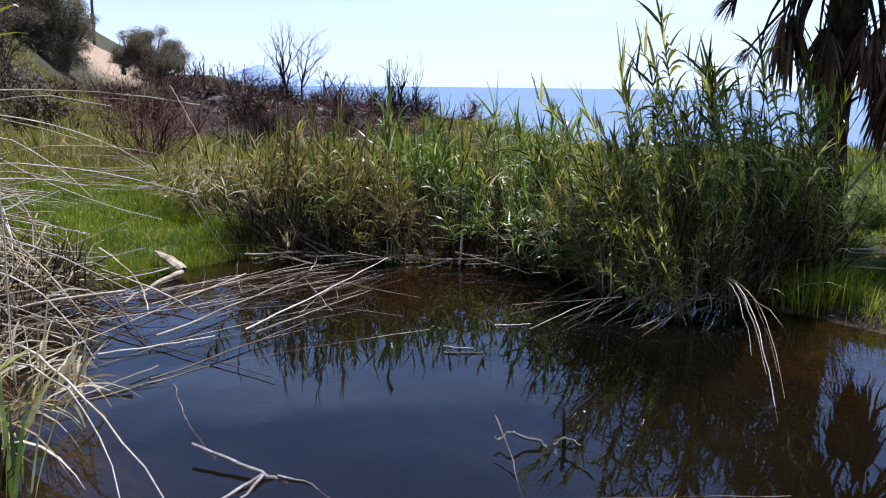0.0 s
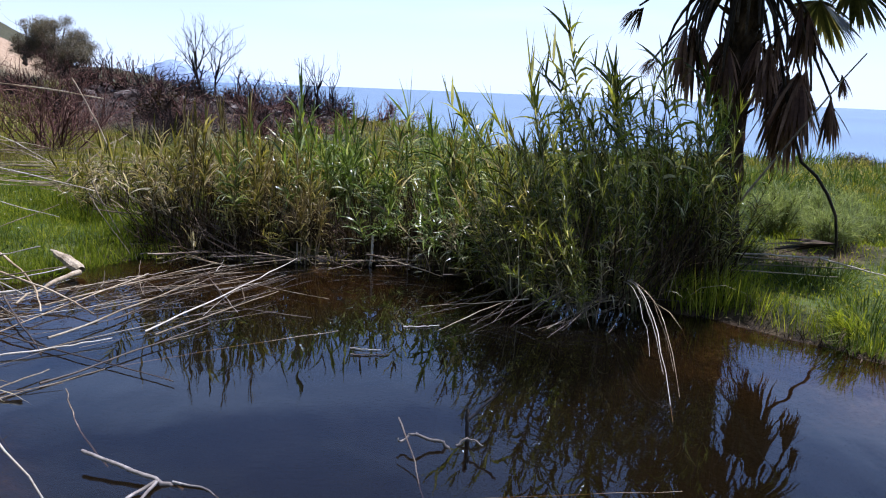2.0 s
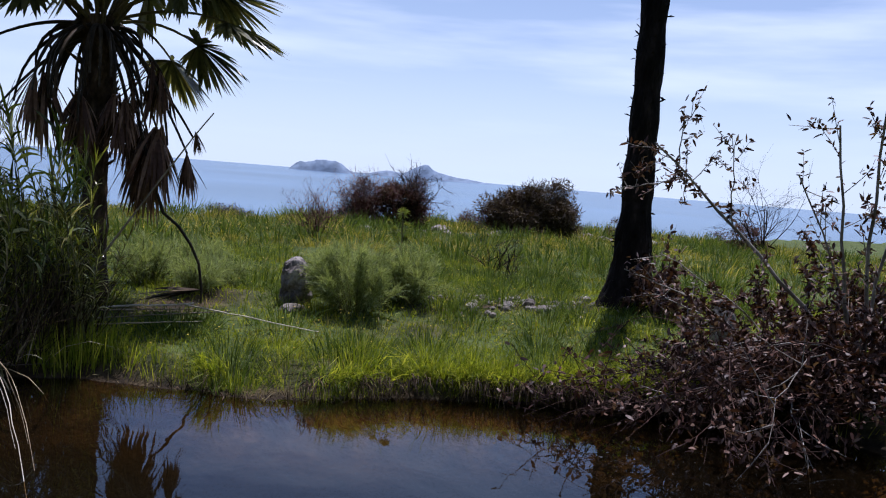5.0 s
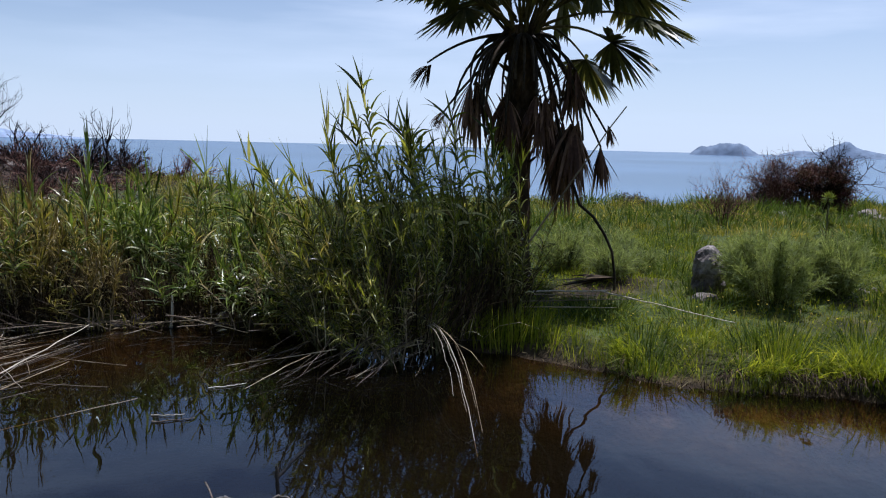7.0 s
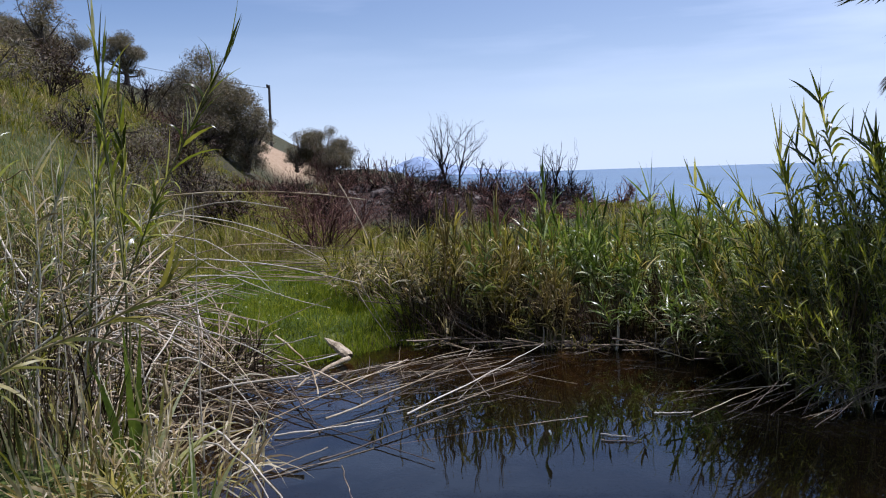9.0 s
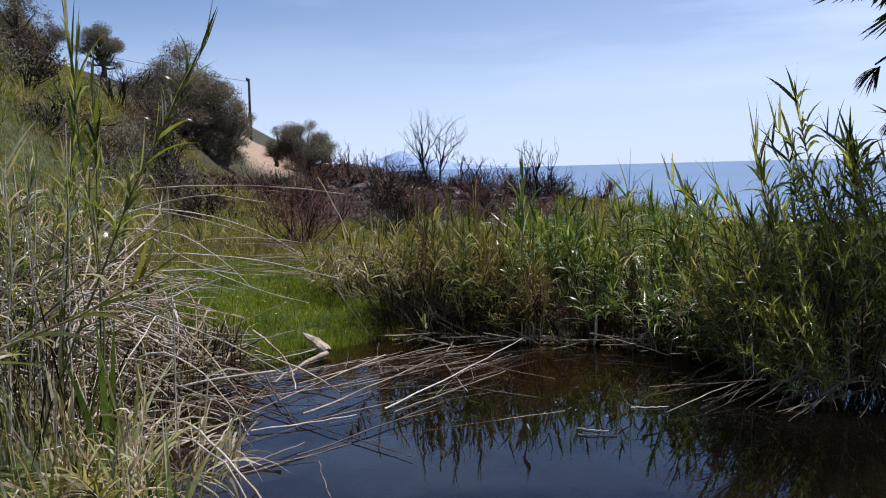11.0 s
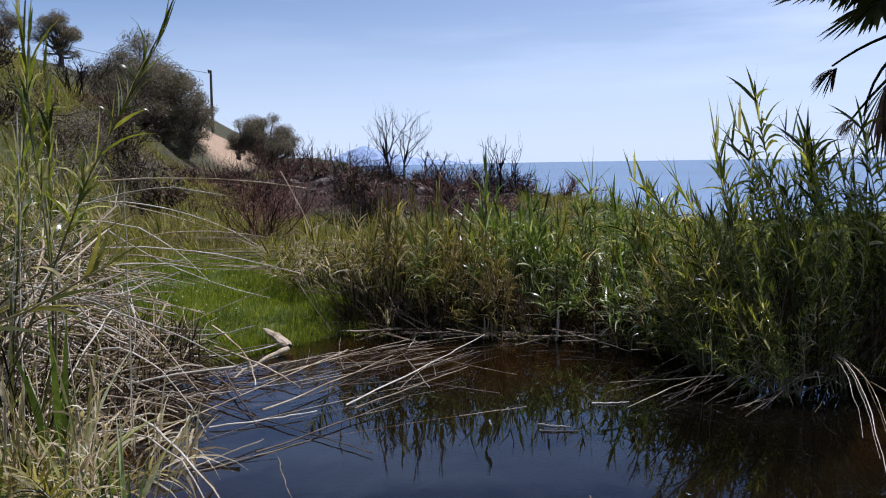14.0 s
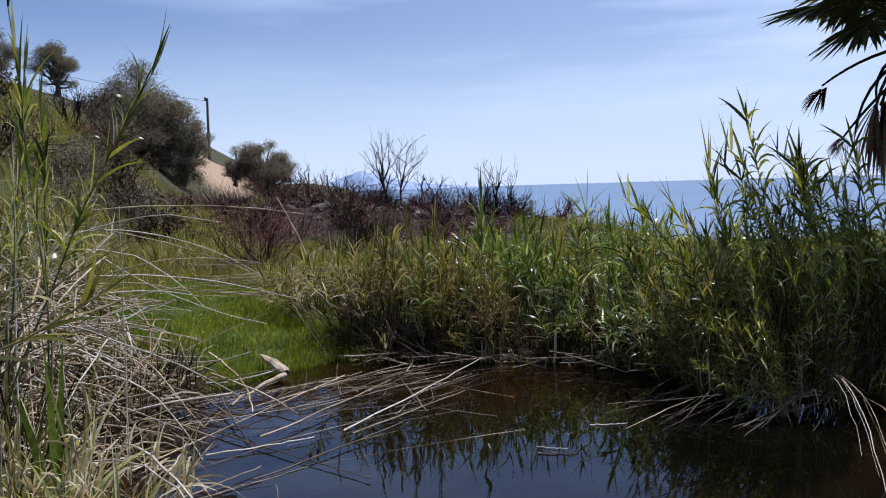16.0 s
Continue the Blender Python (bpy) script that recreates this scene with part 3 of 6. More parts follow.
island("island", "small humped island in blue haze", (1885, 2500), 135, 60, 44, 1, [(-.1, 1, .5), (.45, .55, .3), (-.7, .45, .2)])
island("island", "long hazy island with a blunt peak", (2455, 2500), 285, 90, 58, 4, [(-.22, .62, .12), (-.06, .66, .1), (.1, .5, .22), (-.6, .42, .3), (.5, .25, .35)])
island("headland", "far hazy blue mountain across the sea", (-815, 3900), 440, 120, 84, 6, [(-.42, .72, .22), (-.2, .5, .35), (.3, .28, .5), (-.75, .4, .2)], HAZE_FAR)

# ---- canes and reeds ----


def cane_meshes(gen, tall, leaf, broad, count, lean, style, bend_to=None, tilt=50):
    """One cane: its stem and its two-ranked leaves. Returns stem (verts, faces) and leaf (verts, faces)."""
    n = 7
    u = np.linspace(0, 1, n)
    ang = gen.uniform(0, 2 * np.pi) if bend_to is None else bend_to
    off = lean * tall * u ** 2
    p = np.stack([off * np.cos(ang), off * np.sin(ang), tall * u * (1 - .12 * lean * u)], 1)
    p[1:-1, :2] += gen.normal(0, .012, (n - 2, 2))
    stem = tube(p, np.linspace(.0075, .0025, n) * (1.1 if style == "big" else .9), 5)
    s = np.sort(gen.uniform({"big": .17, "plume": .45}.get(style, .33), 1.0, count)) ** .85
    s[-3:] = (.97, .985, 1.0)
    base = np.stack([np.interp(s, u, p[:, k]) for k in range(3)], 1)
    plane = gen.uniform(0, np.pi)
    az = plane + np.pi * (np.arange(count) % 2) + gen.normal(0, .55, count)
    up = np.radians(np.clip(gen.normal(tilt, 15, count) + 34 * np.maximum(0, s - .75) * 4, 5, 86))
    way = np.stack([np.cos(az) * np.cos(up), np.sin(az) * np.cos(up), np.sin(up)], 1)
    ln = leaf * gen.uniform(.55, 1.2, count) * (1 - .25 * np.abs(s - .6))
    dr = np.where(gen.random(count) < .2, gen.uniform(.9, 1.7, count), gen.uniform(.25, .95, count)) * (1.15 - .8 * ramp01(s, .8, 1))
    return stem, strips(base, way, ln, broad * gen.uniform(.6, 1.15, count), dr, 5, .22, gen=gen)


def cane_kind(seed, n, tall, leaf, broad, count, style, leaf_mat, stem_mat, lean=.12, bend_to=None, tilt=50):
    """n variants of a cane as pairs of shared meshes."""
    gen, out = np.random.default_rng(seed), []
    for _ in range(n):
        st, lf = cane_meshes(gen, tall * gen.uniform(.9, 1.1), leaf, broad, count + int(gen.integers(-4, 5)), lean * gen.uniform(.3, 1.8), style, bend_to, tilt)
        a, b = to_mesh("cane", [(*st, 0)]), to_mesh("leaves", [(*lf, 0)])
        a.materials.append(stem_mat)
        b.materials.append(leaf_mat)
        out.append((a, b))
    return out


BIG = cane_kind(11, 9, 1.5, .215, .0135, 56, "big", LEAF_DARK, STEM_GREEN, tilt=54)
BIG_B = cane_kind(12, 6, 1.5, .22, .0135, 48, "big", LEAF_OLIVE, STEM_GREEN, tilt=54)
FRESH = cane_kind(13, 8, 1.0, .36, .024, 24, "bank", LEAF_FRESH, STEM_GREEN, .16)
OLIVE = cane_kind(14, 8, 1.0, .31, .018, 30, "bank", LEAF_OLIVE, STEM_GREEN, .14, None, 58)
PLUME = cane_kind(16, 6, 1.5, .3, .022, 36, "plume", LEAF_DARK, STEM_GREEN, .34, np.pi, 36)
DRY = cane_kind(15, 5, .9, .24, .016, 22, "bank", LEAF_DRY, STEM_DRY, .2)
FRESH_TALL = cane_kind(18, 5, 1.5, .3, .026, 26, "plume", LEAF_FRESH, STEM_GREEN, .12, None, 62)
BROWN = cane_kind(17, 6, .8, .26, .013, 30, "bank", LEAF_BROWN, STEM_DRY, .16, None, 60)


def add_cane(parent, kind, gen, x, y, z, tall, lean_to=None, lean=0.0, scale=None, spin=None):
    """Plants one cane under its clump; tall is in metres. The place is in the world, the clump's own place is taken off."""
    st, lf = kind[int(gen.integers(len(kind)))]
    ref = max(v.co.z for v in st.vertices)
    k = tall / ref
    tilt = Matrix.Rotation(lean, 4, Vector((-math.sin(lean_to or 0), math.cos(lean_to or 0), 0))) if lean else Matrix.Identity(4)
    m = Matrix.Translation(Vector((x, y, z)) - parent.location) @ tilt @ Matrix.Rotation(gen.uniform(0, 6.28) if spin is None else spin, 4, "Z") @ Matrix.Diagonal((scale or min(1.15, max(.8, k)), scale or min(1.15, max(.8, k)), k, 1))
    c = part("cane", st, None, parent, m=m)
    part("leaves", lf, None, c)


def clump(label, mid, size, canes, tall, kinds, seed, edge_drop=.35, fan=.25, group="", z0=None, category="reed clump", name="reed_clump", thatch=14, wind=0.0):
    """A stand of canes: taller in the middle, leaning outwards at the rim. kinds: (variants, share)."""
    gen = np.random.default_rng(seed)
    z = ground_z(*mid) if z0 is None else z0
    e = thing(name, label, category, (mid[0], mid[1], max(z, -.05)), group)
    share = np.array([s for _, s in kinds], float)
    stools = [(math.sqrt(gen.random()), gen.uniform(0, 2 * math.pi), gen.uniform(.74, 1.12)) for _ in range(max(6, canes // 7))]
    for _ in range(canes):
        # canes spring from stools: close together at the foot, spread above
        r, a, k = stools[int(gen.integers(len(stools)))]
        x, y = mid[0] + size[0] * r * math.cos(a) + gen.normal(0, .055), mid[1] + size[1] * r * math.sin(a) + gen.normal(0, .055)
        h = tall * (1 - edge_drop * r ** 2) * gen.uniform(.56, 1.04) * k
        a = math.atan2(y - mid[1] - size[1] * r * math.sin(a), x - mid[0] - size[0] * r * math.cos(a)) if gen.random() < .6 else a
        r = max(r, .6)
        k = kinds[int(gen.choice(len(kinds), p=share / share.sum()))][0]
        to, ln = a + gen.normal(0, .5), fan * r * gen.uniform(.2, 1.3)
        lx, ly = ln * math.cos(to) - wind * gen.uniform(.4, 1.3), ln * math.sin(to)
        add_cane(e, k, gen, x, y, max(ground_z(x, y), -.06), h, math.atan2(ly, lx), math.hypot(lx, ly))
    # dead leaves and old stems filling the stand, near black for the shade within
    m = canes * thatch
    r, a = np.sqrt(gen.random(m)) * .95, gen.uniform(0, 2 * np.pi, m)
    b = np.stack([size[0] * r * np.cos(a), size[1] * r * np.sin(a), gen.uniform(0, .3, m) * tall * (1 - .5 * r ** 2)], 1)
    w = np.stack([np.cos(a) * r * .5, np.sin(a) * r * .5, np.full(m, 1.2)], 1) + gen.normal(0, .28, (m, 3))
    tagged(part("dead_thatch", to_mesh("dead_thatch", [(*strips(b, w, gen.uniform(.2, .5, m) * tall, gen.uniform(.005, .012, m), gen.uniform(.0, .5, m), 3, .3, gen=gen), 0)]), SHADE_THATCH, e, "dead leaves inside the stand, coloured dark as its shade"), kind="stuff")
    return e


big = clump("tall dense clump of green giant cane at the water's edge", (1.95, 6.25), (.85, .55), 180, 1.72, [(BIG, 6), (BIG_B, 2), (DRY, .4)], 21, .34, .26, "cane clumps", 0.0, thatch=4, wind=.3)
gen = np.random.default_rng(5)
clump("cane clump standing before the palm", (2.82, 6.35), (.36, .32), 78, 1.72, [(BIG, 4), (BIG_B, 2), (FRESH_TALL, 1)], 22, .15, .2, "cane clumps", 0.0, thatch=6, wind=.16)
# the tallest canes that stand out of the clump
for x, y, h, to, ln in ((1.95, 6.3, 2.2, 3.0, .05), (1.62, 6.3, 1.84, 3.0, .06), (1.5, 6.4, 1.62, 2.6, .05), (1.78, 6.2, 1.72, 1.5, .03), (2.1, 6.1, 1.8, .4, .03), (2.62, 6.1, 1.95, 2.9, .05),
                        (2.3, 6.2, 1.74, 3.0, .05), (2.05, 6.5, 1.85, 1.2, .03), (2.45, 6.3, 1.88, 2.6, .05), (2.3, 6.35, 2.0, 3.1, .04), (3.1, 6.4, 1.85, 2.8, .04), (2.75, 6.3, 1.9, 3.0, .03), (2.0, 6.0, 1.6, 3.2, .05)):
    add_cane(big, PLUME, gen, x, y, 0, h, to, ln, 1.0, gen.normal(0, .35))
# the bank across the water, from the meadow to the tall clump
for label, mid, size, n, tall, kinds, sd in (
        ("yellowing reed clump at the far water's edge", (-1.7, 7.98), (.62, .42), 56, 1.06, [(OLIVE, 6), (BROWN, 2), (DRY, 1)], 31),
        ("olive-green reed clump with dry lower leaves", (-.95, 7.98), (.5, .42), 60, 1.16, [(OLIVE, 5), (BROWN, 1.5), (FRESH, 1)], 32),
        ("fresh green reed clump at the far bank", (.05, 8.25), (.55, .45), 50, 1.12, [(FRESH, 6), (OLIVE, 1)], 33),
        ("fresh green reed clump leaning over the bank", (.78, 7.85), (.5, .4), 42, 1.12, [(FRESH, 6), (OLIVE, 1.5)], 34),
        ("dense green reed clump behind the tall cane", (1.35, 7.6), (.55, .6), 38, 1.12, [(FRESH, 4), (OLIVE, 2), (BIG, 2)], 35),
        ("reed clump at the back of the bank", (-.6, 9.0), (.9, .45), 32, 1.15, [(OLIVE, 3), (FRESH, 3)], 36),
        ("green reed clump at the back of the bank", (.9, 9.0), (.9, .45), 30, 1.2, [(FRESH, 5), (BIG, 1)], 37),
        ("thin yellowing reeds at the meadow's edge", (-2.5, 8.7), (.6, .45), 45, .85, [(OLIVE, 5), (DRY, 2)], 38)):
    clump(label, mid, size, n, tall, kinds, sd, .25, .3, "reed clumps", thatch=6)
tall_reeds = clump("a few taller reeds above the bank", (.3, 8.9), (1.6, .35), 14, 1.22, [(FRESH, 1), (BIG, 1)], 39, .1, .06, "reed clumps")
clump("small green reed tuft in front of the bank", (.12, 7.42), (.14, .07), 9, .62, [(FRESH, 1)], 40, .2, .35, "reed clumps")
clump("green reed tuft overhanging the water", (.85, 7.2), (.26, .14), 18, .7, [(FRESH, 3), (DRY, 1)], 41, .2, .5, "reed clumps")


def blade_thing(name, label, category, mid, size, n, tall, broad, material, seed, lean=.35, droop=.5, segs=4, kind="", group="", base_z=None, part_name="blade_tuft"):
    """A tuft of many blades as one mesh."""
    g = np.random.default_rng(seed)
    r, a = np.sqrt(g.random(n)), g.uniform(0, 2 * np.pi, n)
    x, y = mid[0] + size[0] * r * np.cos(a), mid[1] + size[1] * r * np.sin(a)
    z = height(x, y) if base_z is None else np.full(n, base_z)
    out = a + g.normal(0, .7, n)
    t = np.abs(g.normal(0, lean, n)) * (.3 + r)
    way = np.stack([np.cos(out) * np.sin(t), np.sin(out) * np.sin(t), np.cos(t)], 1)
    root, ln, wd, dr = np.stack([x, y, np.maximum(z, -.1)], 1), tall * g.uniform(.45, 1.15, n), broad * g.uniform(.6, 1.3, n), droop * g.uniform(.2, 1.4, n)
    e = thing(name, label, category, (0, 0, 0), group, kind)
    for k in range(1 if kind else 3):
        s = slice(k, None, 1 if kind else 3)
        v, f = strips(root[s], way[s], ln[s], wd[s], dr[s], segs, .2, gen=g)
        tagged(part(part_name, to_mesh(part_name, [(v, f, 0)]), material, e), kind="stuff")
    return e


clump("tan-brown drying reed tuft at the water's edge", (-.52, 7.5), (.17, .14), 26, .86, [(BROWN, 5), (OLIVE, 1)], 51, .3, .35, "reed clumps")
clump("short brown reed tuft beside the dark hollow", (-.98, 7.52), (.2, .12), 16, .62, [(BROWN, 3), (OLIVE, 2)], 52, .3, .35, "reed clumps")
clump("short green reeds hanging over the mud", (1.05, 7.22), (.24, .16), 24, .72, [(FRESH, 3), (OLIVE, 2)], 55, .2, .5, "reed clumps")
clump("low green reeds joining the bank to the tall cane", (1.35, 6.75), (.22, .2), 26, .8, [(FRESH, 3), (BIG, 2)], 58, .2, .45, "reed clumps")
# dead blades coloured dark to stand in for the shade below the reeds
blade_thing("sedge_tuft", "dead stalks coloured dark for the shade at the foot of the reeds", "sedge", (-1.5, 7.62), (.65, .2), 800, .42, .009, SHADE_THATCH, 53, .9, .9, 4)
blade_thing("sedge_tuft", "dead blades hanging from the bank, coloured dark as its shade", "sedge", (.45, 7.6), (.95, .24), 1300, .42, .01, SHADE_THATCH, 56, .8, .9, 4)
blade_thing("sedge_tuft", "dry blades drooping from the tall cane clump", "sedge", (1.9, 6.0), (.8, .3), 70, .6, .011, LEAF_DRY, 54, .9, 1.0, 4, base_z=.12)


blade_thing("sedge_tuft", "bright green sedge beside the cane clump", "sedge", (2.85, 6.0), (.35, .3), 420, .4, .008, GRASS_SHORE, 57, .2, .3, 4, base_z=.0)


# ---- fallen and floating canes ----
def cane_rod(seed, material, r=.008, kinks=.02, bend=0.0):
    """A dead cane one metre long, with swollen joints, along x."""
    g = np.random.default_rng(seed)
    n = 13
    p = np.stack([np.linspace(-.5, .5, n), g.normal(0, kinks, n).cumsum() * .35 + bend * np.linspace(-1, 1, n) ** 2, g.normal(0, kinks, n).cumsum() * .15], 1)
    p[:, 1:] -= p[:, 1:].mean(0)
    rad = np.linspace(1.1, .6, n) * r
    rad[::3] *= 1.18
    me = to_mesh("cane_rod", [(*tube(p, rad, 6), 0)])
    me.materials.append(material)
    return me


RODS = [cane_rod(60 + k, (STEM_DRY, STEM_PALE, STEM_DRY, STEM_DARK)[k % 4], .0068 if k < 8 else .005, .02, (0, .02, -.03, .01, .03, -.015)[k % 6]) for k in range(12)]
STRAWS = [cane_rod(80 + k, (STEM_PALE, STEM_DRY, STEM_DARK)[k % 3], .0042, .02, (.05, -.07, .1, -.04, .03, -.1)[k]) for k in range(6)]
DRY_RODS, PALE_RODS, DARK_RODS = [RODS[0], RODS[2], RODS[4], RODS[6], RODS[8], RODS[10]], [RODS[1], RODS[5], RODS[9]], [RODS[3], RODS[7], RODS[11]]


def lay(me, a, b, thick=1.0, parent=None):
    """The pose of a rod that lies from a to b."""
    a, b = Vector(a), Vector(b)
    d = b - a
    q = d.to_track_quat("X", "Z")
    at = (a + b) / 2 - (parent.location if parent else Vector())
    return Matrix.LocRotScale(at, q, (d.length, thick, thick))


def rod(me, a, b, thick, label, parent=None, name="floating_cane", group="canes floating on the pond"):
    ob = part(name, me, None, parent, m=lay(me, a, b, thick, parent))
    return ob if parent else tagged(ob, label, "cane", group)


FLOAT = "dead cane floating on the pond"
for me, a, b, th, lab in (
        (RODS[3], (-2.51, 5.19, .03), (-.96, 4.16, .015), .95, "long grey-brown dead cane afloat with a cut end"),
        (RODS[7], (-1.64, 4.14, .012), (-.95, 5.23, .04), 1.1, "dark wet cane lying across other floating canes"),
        (RODS[0], (-2.0, 3.75, .01), (-1.65, 4.32, .03), 1.0, FLOAT), (RODS[3], (-2.64, 5.96, .1), (-1.87, 4.62, .0), 1.2, "dark stick propped on floating canes"),
        (RODS[1], (-1.33, 5.07, .03), (-.57, 7.16, .09), 1.1, "pale straight cane reaching to the far bank"), (RODS[0], (-1.27, 5.01, .03), (-.6, 6.11, .05), .9, FLOAT),
        (RODS[1], (-2.11, 4.52, .02), (-1.5, 4.9, .03), 1.1, "bleached cane floating on the pond"), (RODS[5], (-2.21, 4.2, .0), (-2.31, 4.65, .05), 1.1, "broad bleached cane splinter afloat"),
        (RODS[7], (-2.98, 4.96, .12), (-2.56, 4.45, .0), 1.6, "dark broken stick end in the water"), (RODS[2], (-2.21, 5.65, .03), (-1.31, 7.08, .05), 1.0, FLOAT),
        (RODS[4], (-1.86, 4.85, .04), (-1.3, 6.43, .05), 1.3, FLOAT), (RODS[2], (-2.46, 4.18, .02), (-1.78, 6.6, .05), .9, FLOAT),
        (RODS[8], (-.2, 2.86, -.004), (1.52, 3.01, -.005), .7, "long thin pale cane at the water's surface"), (RODS[7], (.01, 4.74, .006), (.26, 4.74, .006), .8, "short thin stick afloat"),
        (RODS[1], (.0, 4.86, .006), (.2, 4.83, .006), .7, "short pale straw afloat"), (RODS[1], (.36, 5.35, .006), (.62, 5.4, .008), .8, "short pale straw afloat"),
        (RODS[11], (.3, 3.49, .12), (.41, 2.89, -.05), .8, "thin grey twig slanting out of the water"),
        (RODS[8], (-1.35, 4.5, -.003), (-.1, 5.25, -.003), .7, "thin pale straw just under the surface"), (RODS[8], (-1.0, 3.2, -.003), (-1.5, 4.1, -.003), .9, "thin pale straw just under the surface")):
    rod(me, a, b, .8 * th, lab)
g = np.random.default_rng(71)
RAFT = np.array([(-2.3, 3.9), (-3.1, 5.2), (-2.6, 6.2), (-1.4, 7.4), (-.6, 6.6), (-1.0, 5.0), (-1.6, 4.0)])
count = 0
while count < 82:
    x, y = g.uniform(-3.2, -.5), g.uniform(3.8, 7.5)
    ins, k = False, len(RAFT) - 1
    for q in range(len(RAFT)):
        (ax, ay), (bx, by) = RAFT[q], RAFT[k]
        ins ^= (ay > y) != (by > y) and x < (bx - ax) * (y - ay) / (by - ay) + ax
        k = q
    if not ins:
        continue
    if y < 5.6 and g.random() > .33:
        continue
    turn = math.radians(48 + g.normal(0, 20)) if g.random() < .62 else g.uniform(0, 3.14)
    ln, lift = g.uniform(.35, 1.5), abs(g.normal(0, .012)) * (1 + .6 * (y > 6)) + .001
    dx, dy = math.cos(turn) * ln / 2, math.sin(turn) * ln / 2
    me = (DRY_RODS, PALE_RODS, DARK_RODS, STRAWS)[int(g.choice(4, p=(.32, .07, .31, .3)))]
    rod(me[int(g.integers(len(me)))], (x - dx, y - dy, lift + g.normal(0, .009)), (x + dx, y + dy, lift + g.normal(0, .009)), g.uniform(.25, .6), FLOAT)
    count += 1
# flakes of dead leaf on the dark earth below the reeds
fx = g.uniform(-1.9, 1.3, 200)
fy = np.interp(fx, [-1.9, -.6, .3, 1.3], [7.5, 7.42, 7.45, 6.95]) + g.normal(0, .09, 200)
litter = thing("leaf_litter", "pale flakes of dead leaf on the dark bank", "leaf litter", (0, 0, 0), kind="stuff")
tagged(part("leaf_flakes", to_mesh("leaf_flakes", [(*strips(np.stack([fx, fy, np.maximum(height(fx, fy), 0) + .02], 1), np.stack([g.normal(size=200), g.normal(size=200), g.uniform(-.2, .5, 200)], 1), g.uniform(.03, .1, 200), .018, .4, 2, .5, gen=g), 0)]), LEAF_DRY, litter), kind="stuff")
# dry debris along the foot of the reeds
for _ in range(30):
    x = g.uniform(-1.9, 2.6)
    y = float(np.interp(x, [-1.9, -.6, .3, 1.0, 1.8, 2.6], [7.35, 7.2, 7.25, 6.9, 6.05, 5.75])) + g.normal(0, .12)
    turn, ln = g.normal(.1, .5), g.uniform(.25, 1.0)
    dx, dy = math.cos(turn) * ln / 2, math.sin(turn) * ln / 2
    rod((DRY_RODS[:2] + DARK_RODS)[int(g.integers(5))], (x - dx, y - dy, .05 + abs(g.normal(0, .05))), (x + dx, y + dy, .04 + abs(g.normal(0, .04))), g.uniform(.5, 1.0), "dry cane lying at the foot of the reeds", None, "fallen_cane", "canes fallen along the bank")

for x, y, z0, tall, r in ((.08, 7.33, .02, .28, .014), (-.62, 7.35, .02, .2, .009), (.42, 7.36, .02, .17, .008), (1.12, 6.95, .0, .2, .008)):
    e = thing("cane_stub", "short bleached cane stub standing in the mud", "cane stub", (x, y, z0), "cane stubs")
    part("stub", to_mesh("stub", [(*tube(bowed((0, 0, -.05), (.02 * (-1) ** int(100 * x), -.02, tall), (.01, 0, 0), 6), [r, r * 1.05, r * .9, r, r * .9, r * .55], 7), 0)]), STEM_PALE, e)
blade_thing("cane_shoot", "bright yellow-green cane shoot at the clump's foot", "cane", (1.72, 5.82), (.03, .03), 7, .3, .03, GRASS_SHORE, 833, .3, .3, 6, group="young cane shoots", part_name="leaves", base_z=.08)
blade_thing("sedge_tuft", "few pale curled leaves at the foot of the reeds", "sedge", (-1.6, 7.55), (.06, .05), 8, .3, .018, LEAF_DRY, 834, .5, 1.1, 6, base_z=.1)
# old canes fallen down the slope from the reeds towards the water
for _ in range(40):
    x, y = g.uniform(-2.75, -1.5), g.uniform(7.75, 8.25)
    ln, turn = g.uniform(.5, 1.5), g.normal(-.5, .25)
    tip = (x + math.cos(turn) * ln, y + math.sin(turn) * ln)
    rod((DRY_RODS[:1] + DARK_RODS + DARK_RODS + STRAWS[2:3])[int(g.integers(8))], (x, y, max(ground_z(x, y), 0) + g.uniform(.1, .5)), (*tip, max(ground_z(*tip), 0) + g.uniform(.02, .16)), g.uniform(.45, .9), "brown cane fallen from the reed bank", None, "fallen_cane", "canes fallen along the bank")


def bent_canes():
    """Bleached dead leaves and canes that hang from the tall clump into the water."""
    e = thing("bent_dead_cane", "bleached dead cane bent over into the water", "cane", (2.1, 5.75, .3))
    for k, (tip, bow, r) in enumerate((((1.79, 3.86, -.05), (.02, .0, .14), .0055), ((1.87, 4.0, .04), (.05, .0, .13), .0035), ((1.84, 4.2, .1), (.02, .05, .12), .003), ((1.92, 4.25, .1), (.05, .05, .12), .003), ((1.82, 4.4, .14), (.02, .0, .1), .003))):
        p = bowed((2.1 - .02 * k, 5.75 - .02 * k, .3), tip, bow, 11, .004)
        p -= np.array([2.1, 5.75, .3])
        part("strand", to_mesh("strand", [(*tube(p, np.linspace(.75 * r, r * .35, 11), 5), 0)]), STEM_PALE if k % 2 == 0 else STEM_DRY, e)


bent_canes()


